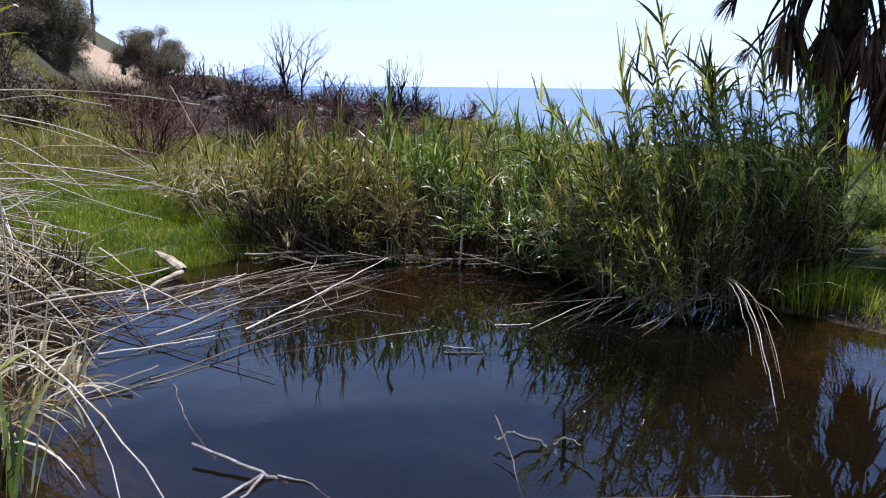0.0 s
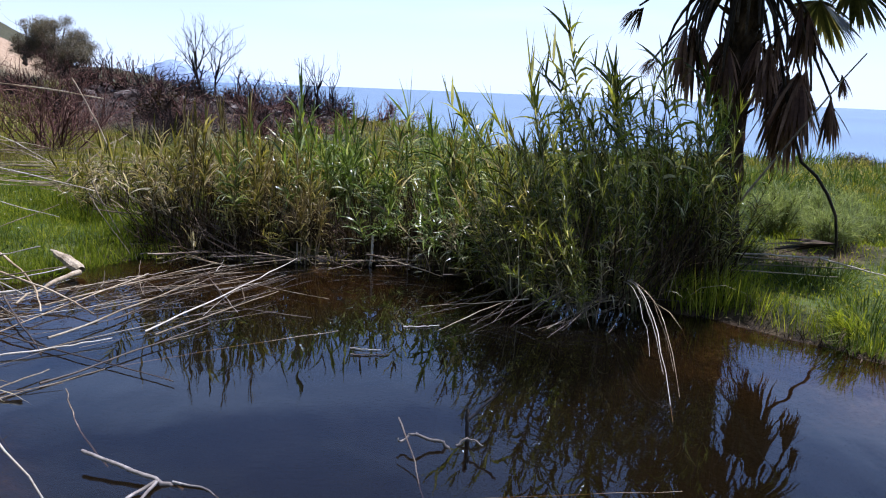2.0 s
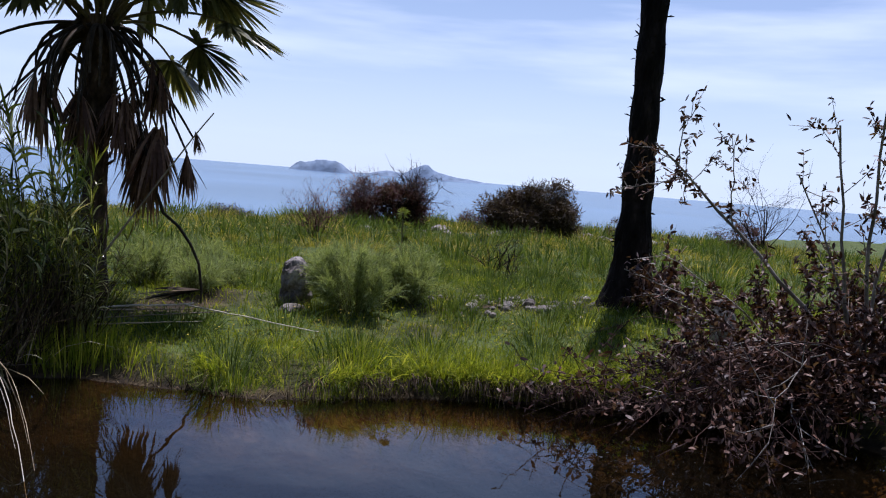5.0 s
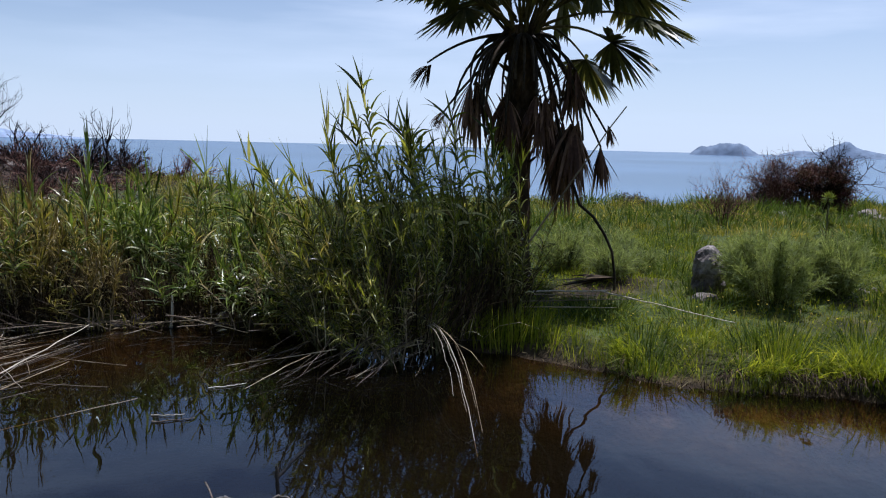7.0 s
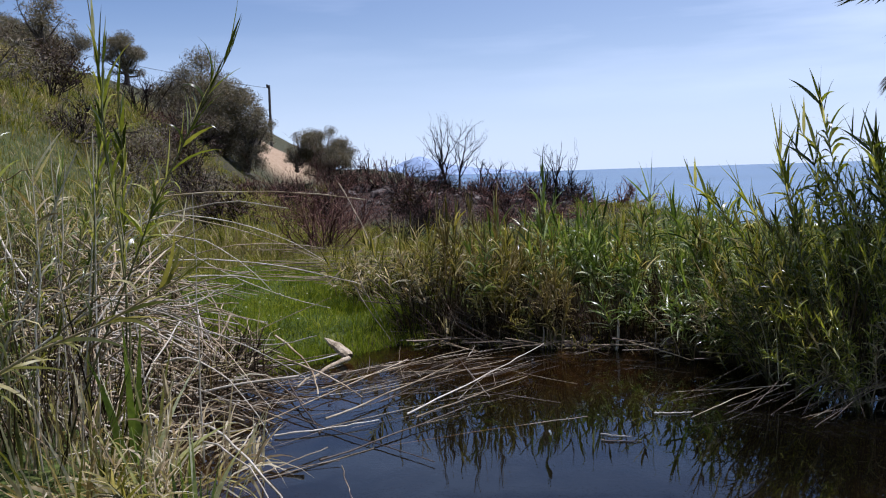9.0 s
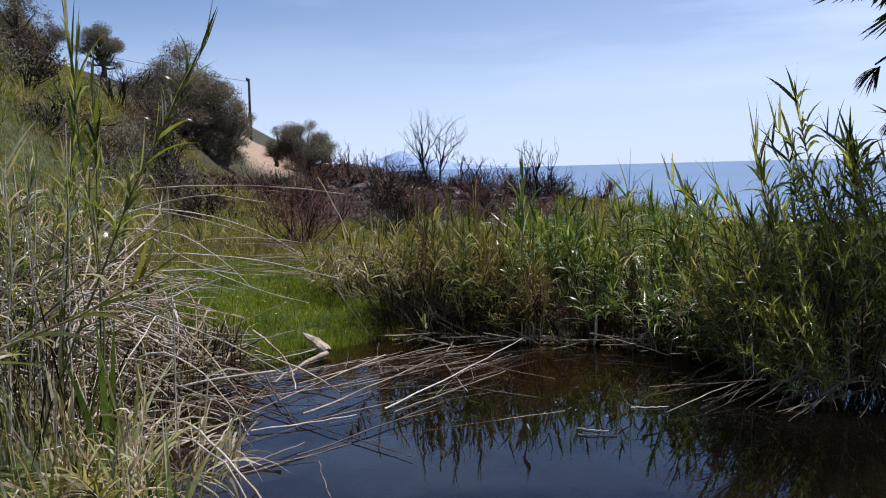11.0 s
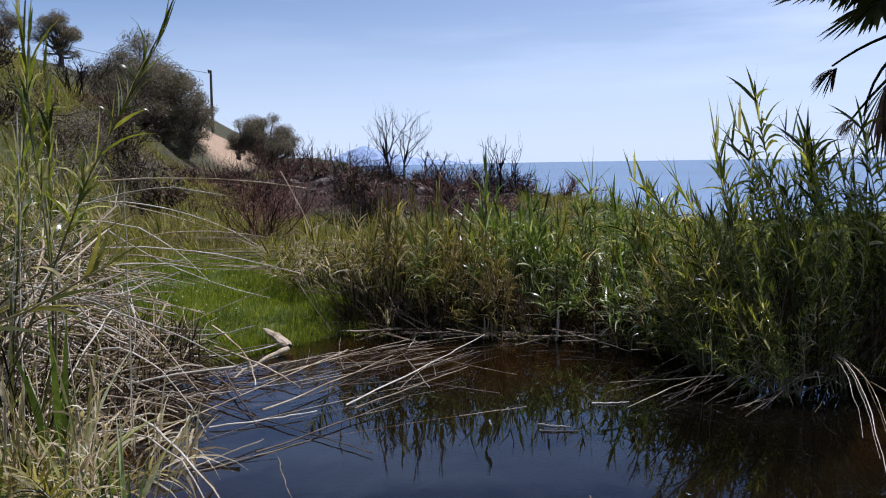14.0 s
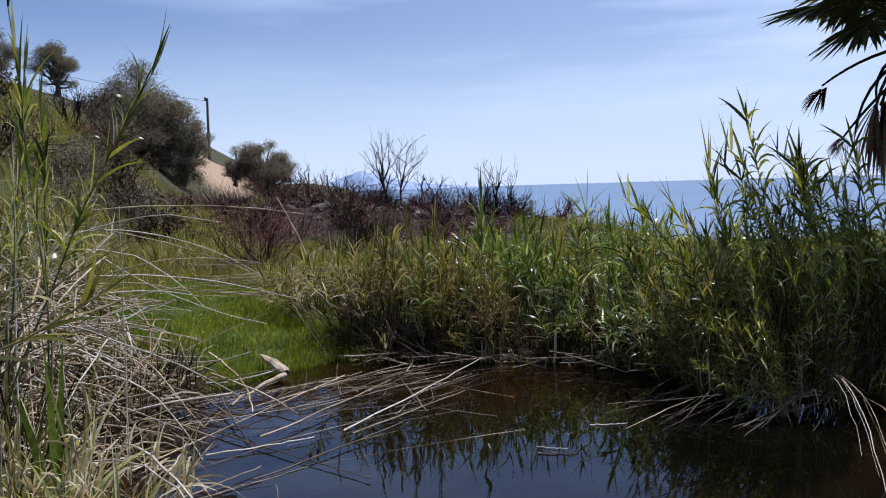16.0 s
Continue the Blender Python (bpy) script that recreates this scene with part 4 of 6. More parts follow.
def stick_in_water(name, label, branches, material):
    """A forked stick: branches are (points, radius at start, radius at end)."""
    at = branches[0][0][0]
    e = thing(name, label, "branch", at)
    for pts, r0, r1 in branches:
        p = np.array(pts, float) - np.array(at)
        q = np.stack([np.interp(np.linspace(0, len(p) - 1, 3 * len(p)), np.arange(len(p)), p[:, k]) for k in range(3)], 1)
        q[1:-1] += rng.normal(0, .003, (len(q) - 2, 3))
        part("twig", to_mesh("twig", [(*tube(q, np.linspace(r0, r1, len(q)), 6), 0)]), material, e)


stick_in_water("twig", "dark forked twig with bleached bark rising from the pond", [
    ([(.63, 3.5, -.15), (.63, 3.5, .0), (.625, 3.5, .1), (.62, 3.5, .16)], .012, .009), ([(.625, 3.5, .1), (.69, 3.53, .15), (.76, 3.56, .2), (.79, 3.57, .24)], .009, .006)], TWIG_WET)
stick_in_water("twig", "crooked bleached twig lying at the water's surface", [
    ([(.54, 3.42, -.02), (.5, 3.42, .03), (.43, 3.43, .04), (.38, 3.42, .07), (.34, 3.43, .06), (.31, 3.41, .03), (.29, 3.41, .05)], .009, .005), ([(.57, 3.44, .0), (.62, 3.46, .03), (.66, 3.45, .02), (.7, 3.44, .0)], .007, .004)], TWIG_GREY)
stick_in_water("twig", "weathered forked stick half sunk in the pond", [
    ([(-.62, 3.05, -.03), (-.72, 3.04, .02), (-.9, 3.13, .04), (-1.09, 3.23, .06)], .012, .009), ([(-.72, 3.04, .02), (-.8, 2.92, .01), (-.89, 2.8, -.03)], .009, .006), ([(-.72, 3.04, .02), (-.76, 2.9, .0), (-.79, 2.8, -.03)], .008, .005),
    ([(-.66, 3.05, .01), (-.5, 3.0, .0), (-.36, 2.86, -.02)], .006, .003)], TWIG_GREY)


def driftwood():
    e = thing("driftwood", "short bleached driftwood log at the water's edge", "log", (-2.44, 6.75, .06))
    p = bowed((-.21, .12, .155), (.11, -.09, -.01), (.01, .0, .0), 10, .003)
    part("log", to_mesh("log", [(*tube(p, np.array([.006, .024, .036, .044, .05, .054, .057, .058, .055, .04]), 9), 0)], False), DRIFTWOOD, e, m=Matrix.Diagonal((1, 1, .75, 1)))
    q = bowed((.14, -.2, .0), (.0, -1.05, -.04), (.03, 0, .03), 8, .008)
    part("branch", to_mesh("branch", [(*tube(q, np.linspace(.024, .008, 8), 7), 0)]), DRIFTWOOD, e, "pale stripped branch")


driftwood()


# ---- the palm ----
def palm():
    at = np.array([3.5, 7.35, ground_z(3.5, 7.35)])
    e = thing("fan_palm", "fan palm with green crown and dead brown fronds hanging below", "palm", tuple(at))
    g = np.random.default_rng(81)
    # trunk: rough, with the stubs of old stalks
    top = 2.9 - at[2]
    n, k = 34, 18
    u = np.linspace(0, 1, n)
    ang = np.arange(k) * 2 * np.pi / k
    rad = .108 + .05 * np.exp(-u * 7) + .03 * ramp01(u, .6, .95)
    r = rad[:, None] * (1 + .10 * np.sin(ang[None] * 5 + u[:, None] * 55) * np.sin(u[:, None] * 90) + .06 * g.normal(size=(n, k)))
    lean = np.stack([-.04 * u, .0 * u], 1)
    v = np.stack([lean[:, :1] + r * np.cos(ang), lean[:, 1:] + r * np.sin(ang), np.repeat(u[:, None] * (top + .1) - .1, k, 1)], -1).reshape(-1, 3)
    i, j = np.meshgrid(np.arange(n - 1), np.arange(k), indexing="ij")
    f = np.stack([i * k + j, i * k + (j + 1) % k, (i + 1) * k + (j + 1) % k, (i + 1) * k + j], -1).reshape(-1, 4)
    part("trunk", to_mesh("trunk", [(v, f, 0)], False), PALM_BARK, e)
    nb = 150
    h, a = g.uniform(.5, 1, nb) * top, g.uniform(0, 6.28, nb)
    way = np.stack([np.cos(a), np.sin(a), g.uniform(.6, 2.2, nb)], 1)
    part("bark_fibre", to_mesh("bark_fibre", [(*strips(np.stack([.115 * np.cos(a) - .03, .115 * np.sin(a), h - .08], 1), way, g.uniform(.1, .26, nb), g.uniform(.03, .06, nb), .1, 2, .3, gen=g), 0)], False), PALM_BARK, e, "dark fibrous leaf bases")
    hub = np.array([-.04, 0, top])

    def fan(tip, way, radius, spread, leaflets, droop, fold, roll=1.25, rough=.05, slim=.075):
        """A fan of leaflets that opens round way at tip."""
        way = way / np.linalg.norm(way)
        side = np.cross(way, (0, 0, 1.0))
        side /= max(np.linalg.norm(side), 1e-6)
        tip_up, spin = np.cross(side, way), g.uniform(-roll, roll)
        side = side * math.cos(spin) + tip_up * math.sin(spin)
        nrm = np.cross(side, way)
        t = np.linspace(-spread, spread, leaflets) + g.normal(0, .02, leaflets)
        d = np.cos(t)[:, None] * way + np.sin(t)[:, None] * side - fold * (np.abs(t) / spread)[:, None] ** 1.5 * nrm + g.normal(0, rough, (leaflets, 3))
        ln = radius * (1 - .3 * (np.abs(t) / spread) ** 2) * g.uniform(.88, 1.05, leaflets)
        a1 = strips(np.repeat(tip[None], leaflets, 0), d, ln, radius * slim, droop * g.uniform(.6, 1.4, leaflets), 5, .58, .5, g)
        return a1

    def frond(az, up, stalk, radius, sag, leaf_mat, label, spread=2.1, leaflets=62, droop=.09, fold=.2):
        d = np.array([math.cos(az) * math.cos(up), math.sin(az) * math.cos(up), math.sin(up)])
        a0 = hub + np.array([math.cos(az), math.sin(az), 0]) * .1 + np.array([0, 0, g.uniform(-.22, .08)])
        tip = a0 + d * stalk + np.array([0, 0, -sag])
        p = bowed(a0, tip, np.array([0, 0, sag * .45]), 8)
        st = part("frond_stalk", to_mesh("frond_stalk", [(*tube(p, np.linspace(.019, .009, 8), 5), 0)]), PETIOLE, e)
        way = p[-1] - p[-2]
        part("fan", to_mesh("fan", [(*fan(tip, way, radius, spread, leaflets, droop, fold), 0)], False), leaf_mat, st, label)

    for q in range(34):
        rise = 1.45 - .95 * (q / 33) ** .95
        frond(2.4 * q + g.normal(0, .15), rise + g.normal(0, .06), g.uniform(.72, .98) * (1 if rise < 1 else .85), g.uniform(.6, .74), .02 + .06 * max(0, .8 - rise), PALM_LEAF, "stiff green fan leaf")
    # fronds by their end across the view (right, up) and in depth
    across, deep = np.array([math.cos(.42), -math.sin(.42), 0]), np.array([math.sin(.42), math.cos(.42), 0])
    for right, up, back, size in ((1.08, 2.98, -.15, .66), (1.0, 3.3, .1, .68), (.82, 2.72, -.25, .6), (.62, 2.62, .35, .58), (-.95, 3.28, .1, .64), (-.6, 3.05, -.2, .58), (-.95, 3.6, -.1, .66), (.7, 3.5, -.3, .66)):
        end = across * right + deep * back + np.array([0, 0, up - at[2]])
        a0 = hub + unit(across * right + deep * back) * .1 + np.array([0, 0, g.uniform(-.1, .08)])
        p = bowed(a0, end, np.array([0, 0, .1]), 8)
        st = part("frond_stalk", to_mesh("frond_stalk", [(*tube(p, np.linspace(.019, .009, 8), 5), 0)]), PETIOLE, e)
        part("fan", to_mesh("fan", [(*fan(end, p[-1] - p[-3] + np.array([0, 0, -.05]), size, 1.9, 60, .14, .25, .5), 0)], False), PALM_LEAF, st, "stiff green fan leaf")
    for right, up, back, size, spread, fold, lab in (
            (-.98, 2.52, -.1, .36, .6, .5, "shrivelled brown fan leaf"), (-.84, 2.02, .1, .3, .6, .6, "shrivelled dark fan leaf"), (-.5, 2.3, -.2, .68, .24, .5, "folded brown fan leaf hanging down"),
            (.46, 2.46, -.2, .58, .62, .4, "half-dry brown fan leaf"), (.84, 1.88, .1, .3, .6, .4, "small shrivelled fan leaf"), (.78, 1.72, -.1, .5, .2, .3, "shrivelled dark fan leaf"), (.5, 1.92, -.15, .92, .34, .3, "large folded brown fan leaf hanging down"),
            (.42, 1.9, .15, .82, .3, .4, "folded brown fan leaf hanging down"), (-.2, 2.2, .3, .7, .2, .3, "folded dark fan leaf"), (.14, 2.2, -.28, .62, .16, .3, "folded dark fan leaf"),
            (.22, 2.15, -.3, .5, .22, .3, "folded dark fan leaf"), (.28, 2.0, .3, .55, .25, .3, "folded dark fan leaf"), (-.15, 2.1, -.32, .6, .18, .3, "folded dark fan leaf"),
            (.3, 2.2, -.25, .45, .2, .3, "folded dark fan leaf")):
        end = across * right + deep * back + np.array([0, 0, up - at[2]])
        a0 = hub + unit(across * right + deep * back) * .13 + np.array([0, 0, g.uniform(-.25, 0)])
        p = bowed(a0, end, np.array([0, 0, .05 + .03 * abs(right)]), 9)
        st = part("frond_stalk", to_mesh("frond_stalk", [(*tube(p, np.linspace(.021, .01, 9), 5), 0)]), PETIOLE_DARK, e, "dry drooping stalk")
        out = unit(p[-1] - p[-2]) if size < .4 else np.array([0, 0, -1.0])
        bits = []
        for _ in range(4 if size > .45 else 2):
            bits.append(fan(end + g.normal(0, .03, 3), out * np.array([1, 1, 1.0]) + g.normal(0, .2, 3) + np.array([0, 0, -.55]), size * g.uniform(.6, 1.15), spread * g.uniform(.5, 1.1), 34 if size > .8 else 20, .35, g.uniform(-fold, fold), 1.5, .2, .05))
        part("fan", to_mesh("fan", [(*join(bits), 0)], False), PALM_DEAD, st, lab)
    # bare stalks that arch out and down
    for q in range(34):
        az, ln = g.uniform(0, 6.28), g.uniform(.6, 1.2)
        end = hub + np.array([math.cos(az) * ln * .6, math.sin(az) * ln * .6, -ln * g.uniform(.5, 1.05)])
        part("frond_stalk", to_mesh("frond_stalk", [(*tube(bowed(hub + np.array([.12 * math.cos(az), .12 * math.sin(az), -.1]), end, (.12 * math.cos(az), .12 * math.sin(az), .1), 8), np.linspace(.022, .01, 8), 5), 0)]), PETIOLE_DARK, e, "dry drooping stalk")
    # a stalk that hangs to the ground
    p = np.array([(3.92, 6.86, 1.16), (4.05, 6.8, 1.04), (4.15, 6.75, .88), (4.22, 6.7, .7), (4.25, 6.68, .45), (4.25, 6.68, .32)]) - at
    p = np.concatenate([[hub + np.array([.15, -.12, -.2])], [np.array([.33, -.4, 1.25])], p])
    st = part("frond_stalk", to_mesh("frond_stalk", [(*tube(p, np.linspace(.016, .012, len(p)), 6), 0)]), PETIOLE_DARK, e, "long blackened stalk hanging to the ground")
    part("fan", to_mesh("fan", [(*fan(p[-2], np.array([-.9, .3, -.12]), .62, .16, 12, .1, .0), 0)], False), SHADE_THATCH, st, "blackened remains of a fan leaf")


palm()


def leaning_cane(a, b, r, label, material=STEM_DRY, bow=.03):
    e = thing("leaning_cane", label, "cane", a)
    p = bowed((0, 0, 0), np.array(b) - np.array(a), (0, 0, bow), 9, .004)
    part("stem", to_mesh("stem", [(*tube(p, np.linspace(r, r * .45, 9), 6), 0)]), material, e)
    return e


leaning_cane((2.86, 6.5, .3), (4.12, 6.4, 2.1), .012, "brown dead cane leaning beside the palm", STEM_DRY)
leaning_cane((2.95, 6.6, .2), (2.75, 6.7, 1.2), .012, "dark dead cane standing in the clump", STEM_DARK)
# canes lying on the right bank
for a, b, th in (((2.9, 6.7, .36), (3.9, 6.17, .42), 1.3), ((3.85, 6.2, .42), (4.45, 5.1, .33), 1.2), ((2.95, 6.55, .36), (3.95, 6.3, .35), .9), ((3.1, 6.45, .3), (4.2, 6.05, .36), .8), ((2.9, 6.35, .28), (3.9, 6.0, .3), .8)):
    rod(PALE_RODS[int(rng.integers(3))] if th > 1 else DRY_RODS[0], a, b, th, "long pale cane lying across the grass", None, "fallen_cane", "canes fallen on the grass")


# ---- stones ----
def place_stone(seed, at, size, label, turn=0.0, flat=.75, group="", detail=2, name="stone"):
    ob = part(name, stone(seed, size, flat, detail), ROCK_BURNT if "scorched" in label else ROCK_PALE if "pale" in label else ROCK)
    ob.matrix_basis = pose(at[0], at[1], ground_z(*at) - (0 if "in the grass" in label else .02), 0, 0, turn)
    return tagged(ob, label, "stone", group)


def standing_stone():
    """A weathered upright stone with ledges."""
    bm = bmesh.new()
    bmesh.ops.create_icosphere(bm, subdivisions=4, radius=1)
    for v in bm.verts:
        up, flat = v.co.z, math.hypot(v.co.x, v.co.y)
        h = .5 + .5 * math.copysign(abs(up) ** .8, up)
        w = (.215 - .075 * h ** .8) * (1 - max(0, h - .8) ** 2 * 9) / max(.12, flat ** .55)
        knob = 1 + .16 * noise.noise(v.co * 2.1 + Vector((4, 1, 2))) + .13 * noise.noise(v.co * 5.2) + .07 * noise.noise(v.co * 11)
        knob *= 1 - .1 * max(0, math.sin(h * 21 + 3 * noise.noise(v.co * 1.6)))
        v.co = Vector((v.co.x * w * knob, v.co.y * w * knob * .85, h * .5 * (1 + .06 * noise.noise(v.co * 2.7))))
    me = bpy.data.meshes.new("standing_stone")
    bm.to_mesh(me)
    bm.free()
    ob = part("standing_stone", me, ROCK)
    ob.matrix_basis = pose(5.2, 6.5, ground_z(5.2, 6.5) - .04, 2, -2, 20)
    tagged(ob, "upright weathered grey stone standing in the grass", "stone")


standing_stone()
place_stone(3, (5.03, 6.3), (.14, .1, .09), "small pale stone beside the upright stone")
g = np.random.default_rng(91)
for k in range(110):
    u = g.random()
    x, y = 6.6 + 2.1 * u + g.normal(0, .15), 5.75 - 1.0 * u + g.normal(0, .3)
    s = g.uniform(.02, .05) * (1.8 if k % 9 == 0 else 1)
    place_stone(10 + k % 17, (x, y), (s * g.uniform(.9, 1.5), s, s * g.uniform(.7, 1.2)), "pale broken stone in the grass", g.uniform(0, 360), .8, "row of stones")
for k in range(42):
    u = g.random()
    x, y = 11.5 + 8.2 * u + g.normal(0, .3), 13.2 - 3.6 * u + g.normal(0, .5)
    s = g.uniform(.07, .2)
    place_stone(60 + k, (x, y), (s * 1.4, s, s * .8), "pale stone on the field's far edge", g.uniform(0, 360), .7, "stones along the field's edge", 1)
for k in range(60):
    u = g.random()
    x, y = -13 + 12 * u + g.normal(0, .6), 27.5 + 2 * (1 - u) + g.normal(0, 1.2)
    s = g.uniform(.1, .34)
    place_stone(120 + k, (x, y), (s * 1.5, s, s * .9), "scorched stone on the burnt bank", g.uniform(0, 360), .8, "stones on the burnt bank", 1)
slab = place_stone(7, (8.2, 3.35), (.19, .12, .42), "pale blue-grey upright stone behind the dead bush", 20, .8)
for k, (x, y) in enumerate(((.95, 7.5), (1.2, 7.45), (.3, 7.5), (-.2, 7.48), (.55, 7.42), (-.35, 7.42))):
    place_stone(200 + k, (x, y), (.08 + .02 * (k % 2), .06, .045), "scorched-looking brown clod at the foot of the reeds", 40 * k)


# ---- the charred trunk ----
def charred_trunk():
    at = (8.72, 4.78, ground_z(8.72, 4.78) - .05)
    e = thing("charred_trunk", "tall fire-blackened palm trunk with a flared base", "tree trunk", at)
    g = np.random.default_rng(95)
    n, k = 60, 20
    z = np.linspace(0, 6.4, n)
    ang = np.arange(k) * 2 * np.pi / k
    rad = .152 + .1 * np.exp(-z / 1.1) + .16 * np.exp(-z / .28) + .01 * np.sin(z * 9)
    r = rad[:, None] * (1 + .025 * g.normal(size=(n, k)) + .02 * np.sin(ang[None] * 7 + z[:, None] * 3))
    v = np.stack([.016 * z[:, None] + r * np.cos(ang), .02 * z[:, None] + r * np.sin(ang), np.repeat(z[:, None], k, 1)], -1).reshape(-1, 3)
    i, j = np.meshgrid(np.arange(n - 1), np.arange(k), indexing="ij")
    f = np.stack([i * k + j, i * k + (j + 1) % k, (i + 1) * k + (j + 1) % k, (i + 1) * k + j], -1).reshape(-1, 4)
    part("trunk", to_mesh("trunk", [(v, f, 0)], False), CHAR, e)
    m = 220
    a, h = g.uniform(0, 6.28, m), g.uniform(.1, 6, m)
    rr = np.interp(h, z, rad) * .97
    way = np.stack([np.cos(a), np.sin(a), g.uniform(-.4, 1.2, m)], 1)
    tagged(part("flaking_bark", to_mesh("flaking_bark", [(*strips(np.stack([.016 * h + rr * np.cos(a), .02 * h + rr * np.sin(a), h], 1), way, g.uniform(.03, .09, m), .03, .2, 2, .3, gen=g), 0)], False), CHAR, e), kind="stuff")


charred_trunk()


# ---- shrubs ----
def branchwork(gen, n_main, size, depth=3, gnarl=.25, up=.9, r0=.02, split=3):
    """A branching shrub, level by level: a list of (points (count, 6, 3), radius, level)."""
    out = []
    a, t = gen.uniform(0, 2 * np.pi, n_main), np.abs(gen.normal(0, 1 - up, n_main)) + .15
    d = np.stack([np.cos(a) * np.sin(t) * size[0], np.sin(a) * np.sin(t) * size[1], np.cos(t) * size[2]], 1)
    ln = np.linalg.norm(d, axis=1) * .62
    p = np.stack([gen.normal(0, .08, n_main) * size[0], gen.normal(0, .08, n_main) * size[1], np.zeros(n_main)], 1)
    d, r = unit(d), r0
    for lev in range(depth + 1):
        pts = [p]
        for _ in range(5):
            d = unit(d + gen.normal(0, gnarl, d.shape) + np.array([0, 0, .04]))
            pts.append(pts[-1] + d * (ln / 5)[:, None])
        pts = np.stack(pts, 1)
        pts[:, :, 2] = np.maximum(pts[:, :, 2], .0)
        out.append((pts, r, lev))
        k = np.repeat(np.arange(len(p)), split)
        p = pts[k, gen.integers(2, 6, len(k))]
        d = unit(d[k] + gen.normal(0, .65, (len(k), 3)))
        ln = ln[k] * gen.uniform(.45, .75, len(k))
        r *= .55
    return out


def leaves_on(gen, lines, per, length, broad, from_level=1, droop=.3, jitter=.02, lo=.2):
    """Leaves along the finer branches."""
    b, w = [], []
    for pts, _, _, lev in lines:
        if lev < from_level:
            continue
        m = max(1, int(gen.poisson(per)))
        u = gen.uniform(lo, 1, m) * (len(pts) - 1)
        b.append(np.stack([np.interp(u, np.arange(len(pts)), pts[:, k]) for k in range(3)], 1) + gen.normal(0, jitter, (m, 3)))
        w.append(unit(pts[-1] - pts[0]) * .4 + gen.normal(0, .7, (m, 3)))
    b, w = np.concatenate(b), np.concatenate(w)
    return strips(b, w, length * gen.uniform(.6, 1.3, len(b)), broad * gen.uniform(.7, 1.2, len(b)), droop, 3, .4, gen=gen)


def shrub(name, label, category, at, size, seed, twig_mat, leaf_mat=None, n_main=14, depth=3, leaf=(0, .1, .03), up=.45, gnarl=.2, r0=.014, split=3, group="", z=None):
    gen = np.random.default_rng(seed)
    base = ground_z(*at) if z is None else z
    e = thing(name, label, category, (at[0], at[1], base - .03), group)
    lines = branchwork(gen, n_main, size, depth, gnarl, up, r0, split)
    net = [tubes(p if lev < 2 else p[:, [0, 2, 5]], np.full(len(p), r), np.full(len(p), r * .5), 4 if lev == 0 else 3) for p, r, lev in lines]
    tagged(part("branchwork", to_mesh("branchwork", [(*join(net[:2]), 0)]), twig_mat, e), kind="stuff")
    tagged(part("twig_mass", to_mesh("twig_mass", [(*join(net[2:]), 0)]), twig_mat, e), kind="stuff")
    if leaf_mat:
        v, f = leaves_on(gen, [(q, 0, 0, lev) for p, _, lev in lines[:3] for q in p], *leaf)
        part("foliage", to_mesh("foliage", [(v, f, 0)], False), leaf_mat, e)
    return e


# the brown dead shrub beyond the meadow, and burnt scrub behind it
shrub("dead_shrub", "dense reddish-brown dead shrub beyond the meadow", "shrub", (-4.9, 12.6), (1.6, 1.2, 1.65), 301, TWIG_RED, None, 44, 3, up=.25, r0=.012, split=3)
shrub("dead_shrub", "low dark dead shrub with bare twigs", "shrub", (-3.9, 14.8), (1.2, .9, .8), 303, TWIG_BURNT, None, 18, 3, up=.3, r0=.012, split=4)
for k, (x, y, s) in enumerate(((-6.2, 17.0, 1.0), (-4.4, 18.5, .9), (-2.6, 17.5, .7), (-7.5, 20, 1.1), (-5.0, 22, 1.0), (-3.0, 21.5, .8), (-1.5, 20, .7), (-6.5, 25, 1.2), (-3.8, 25.5, 1.0), (-9.5, 24, 1.3))):
    shrub("burnt_shrub", "low blackened scrub below the burnt bank", "shrub", (x, y), (1.9 * s, 1.3 * s, .5 * s), 430 + k, TWIG_RED if k % 2 == 0 else TWIG_BURNT, None, 18, 2, up=.2, r0=.018, split=5, group="burnt shrubs")
g = np.random.default_rng(310)
for k in range(34):
    u = k / 33
    x, y = -15.5 + 15.5 * u + g.normal(0, .5), 31.5 - 4.5 * u + g.normal(0, 1.2)
    s = g.uniform(.8, 1.6)
    shrub("burnt_shrub", "blackened leafless shrub on the burnt bank", "shrub", (x, y), (1.3 * s, 1.0, .72 * s), 320 + k, TWIG_RED if k % 3 == 0 else TWIG_BURNT, None, 12, 2, up=.3, r0=.025, split=4, group="burnt shrubs")
for k, (x, y, s) in enumerate(((-9.5, 18, 1.0), (-12, 21, 1.3), (-8, 21, .8), (-14.5, 25, 1.6), (-17, 29, 1.9), (-11, 26, 1.0), (-6, 23, .7), (-20, 31, 2.0), (-13, 17.5, 1.2), (-16.5, 21, 1.5))):
    shrub("burnt_shrub", "dark leafless shrub on the slope", "shrub", (x, y), (1.3 * s, 1.2 * s, 1.1 * s), 360 + k, TWIG_BURNT, LEAF_BUSH if k % 3 == 0 else None, 14, 2, (3, .12, .05), up=.35, r0=.025, split=4, group="burnt shrubs")


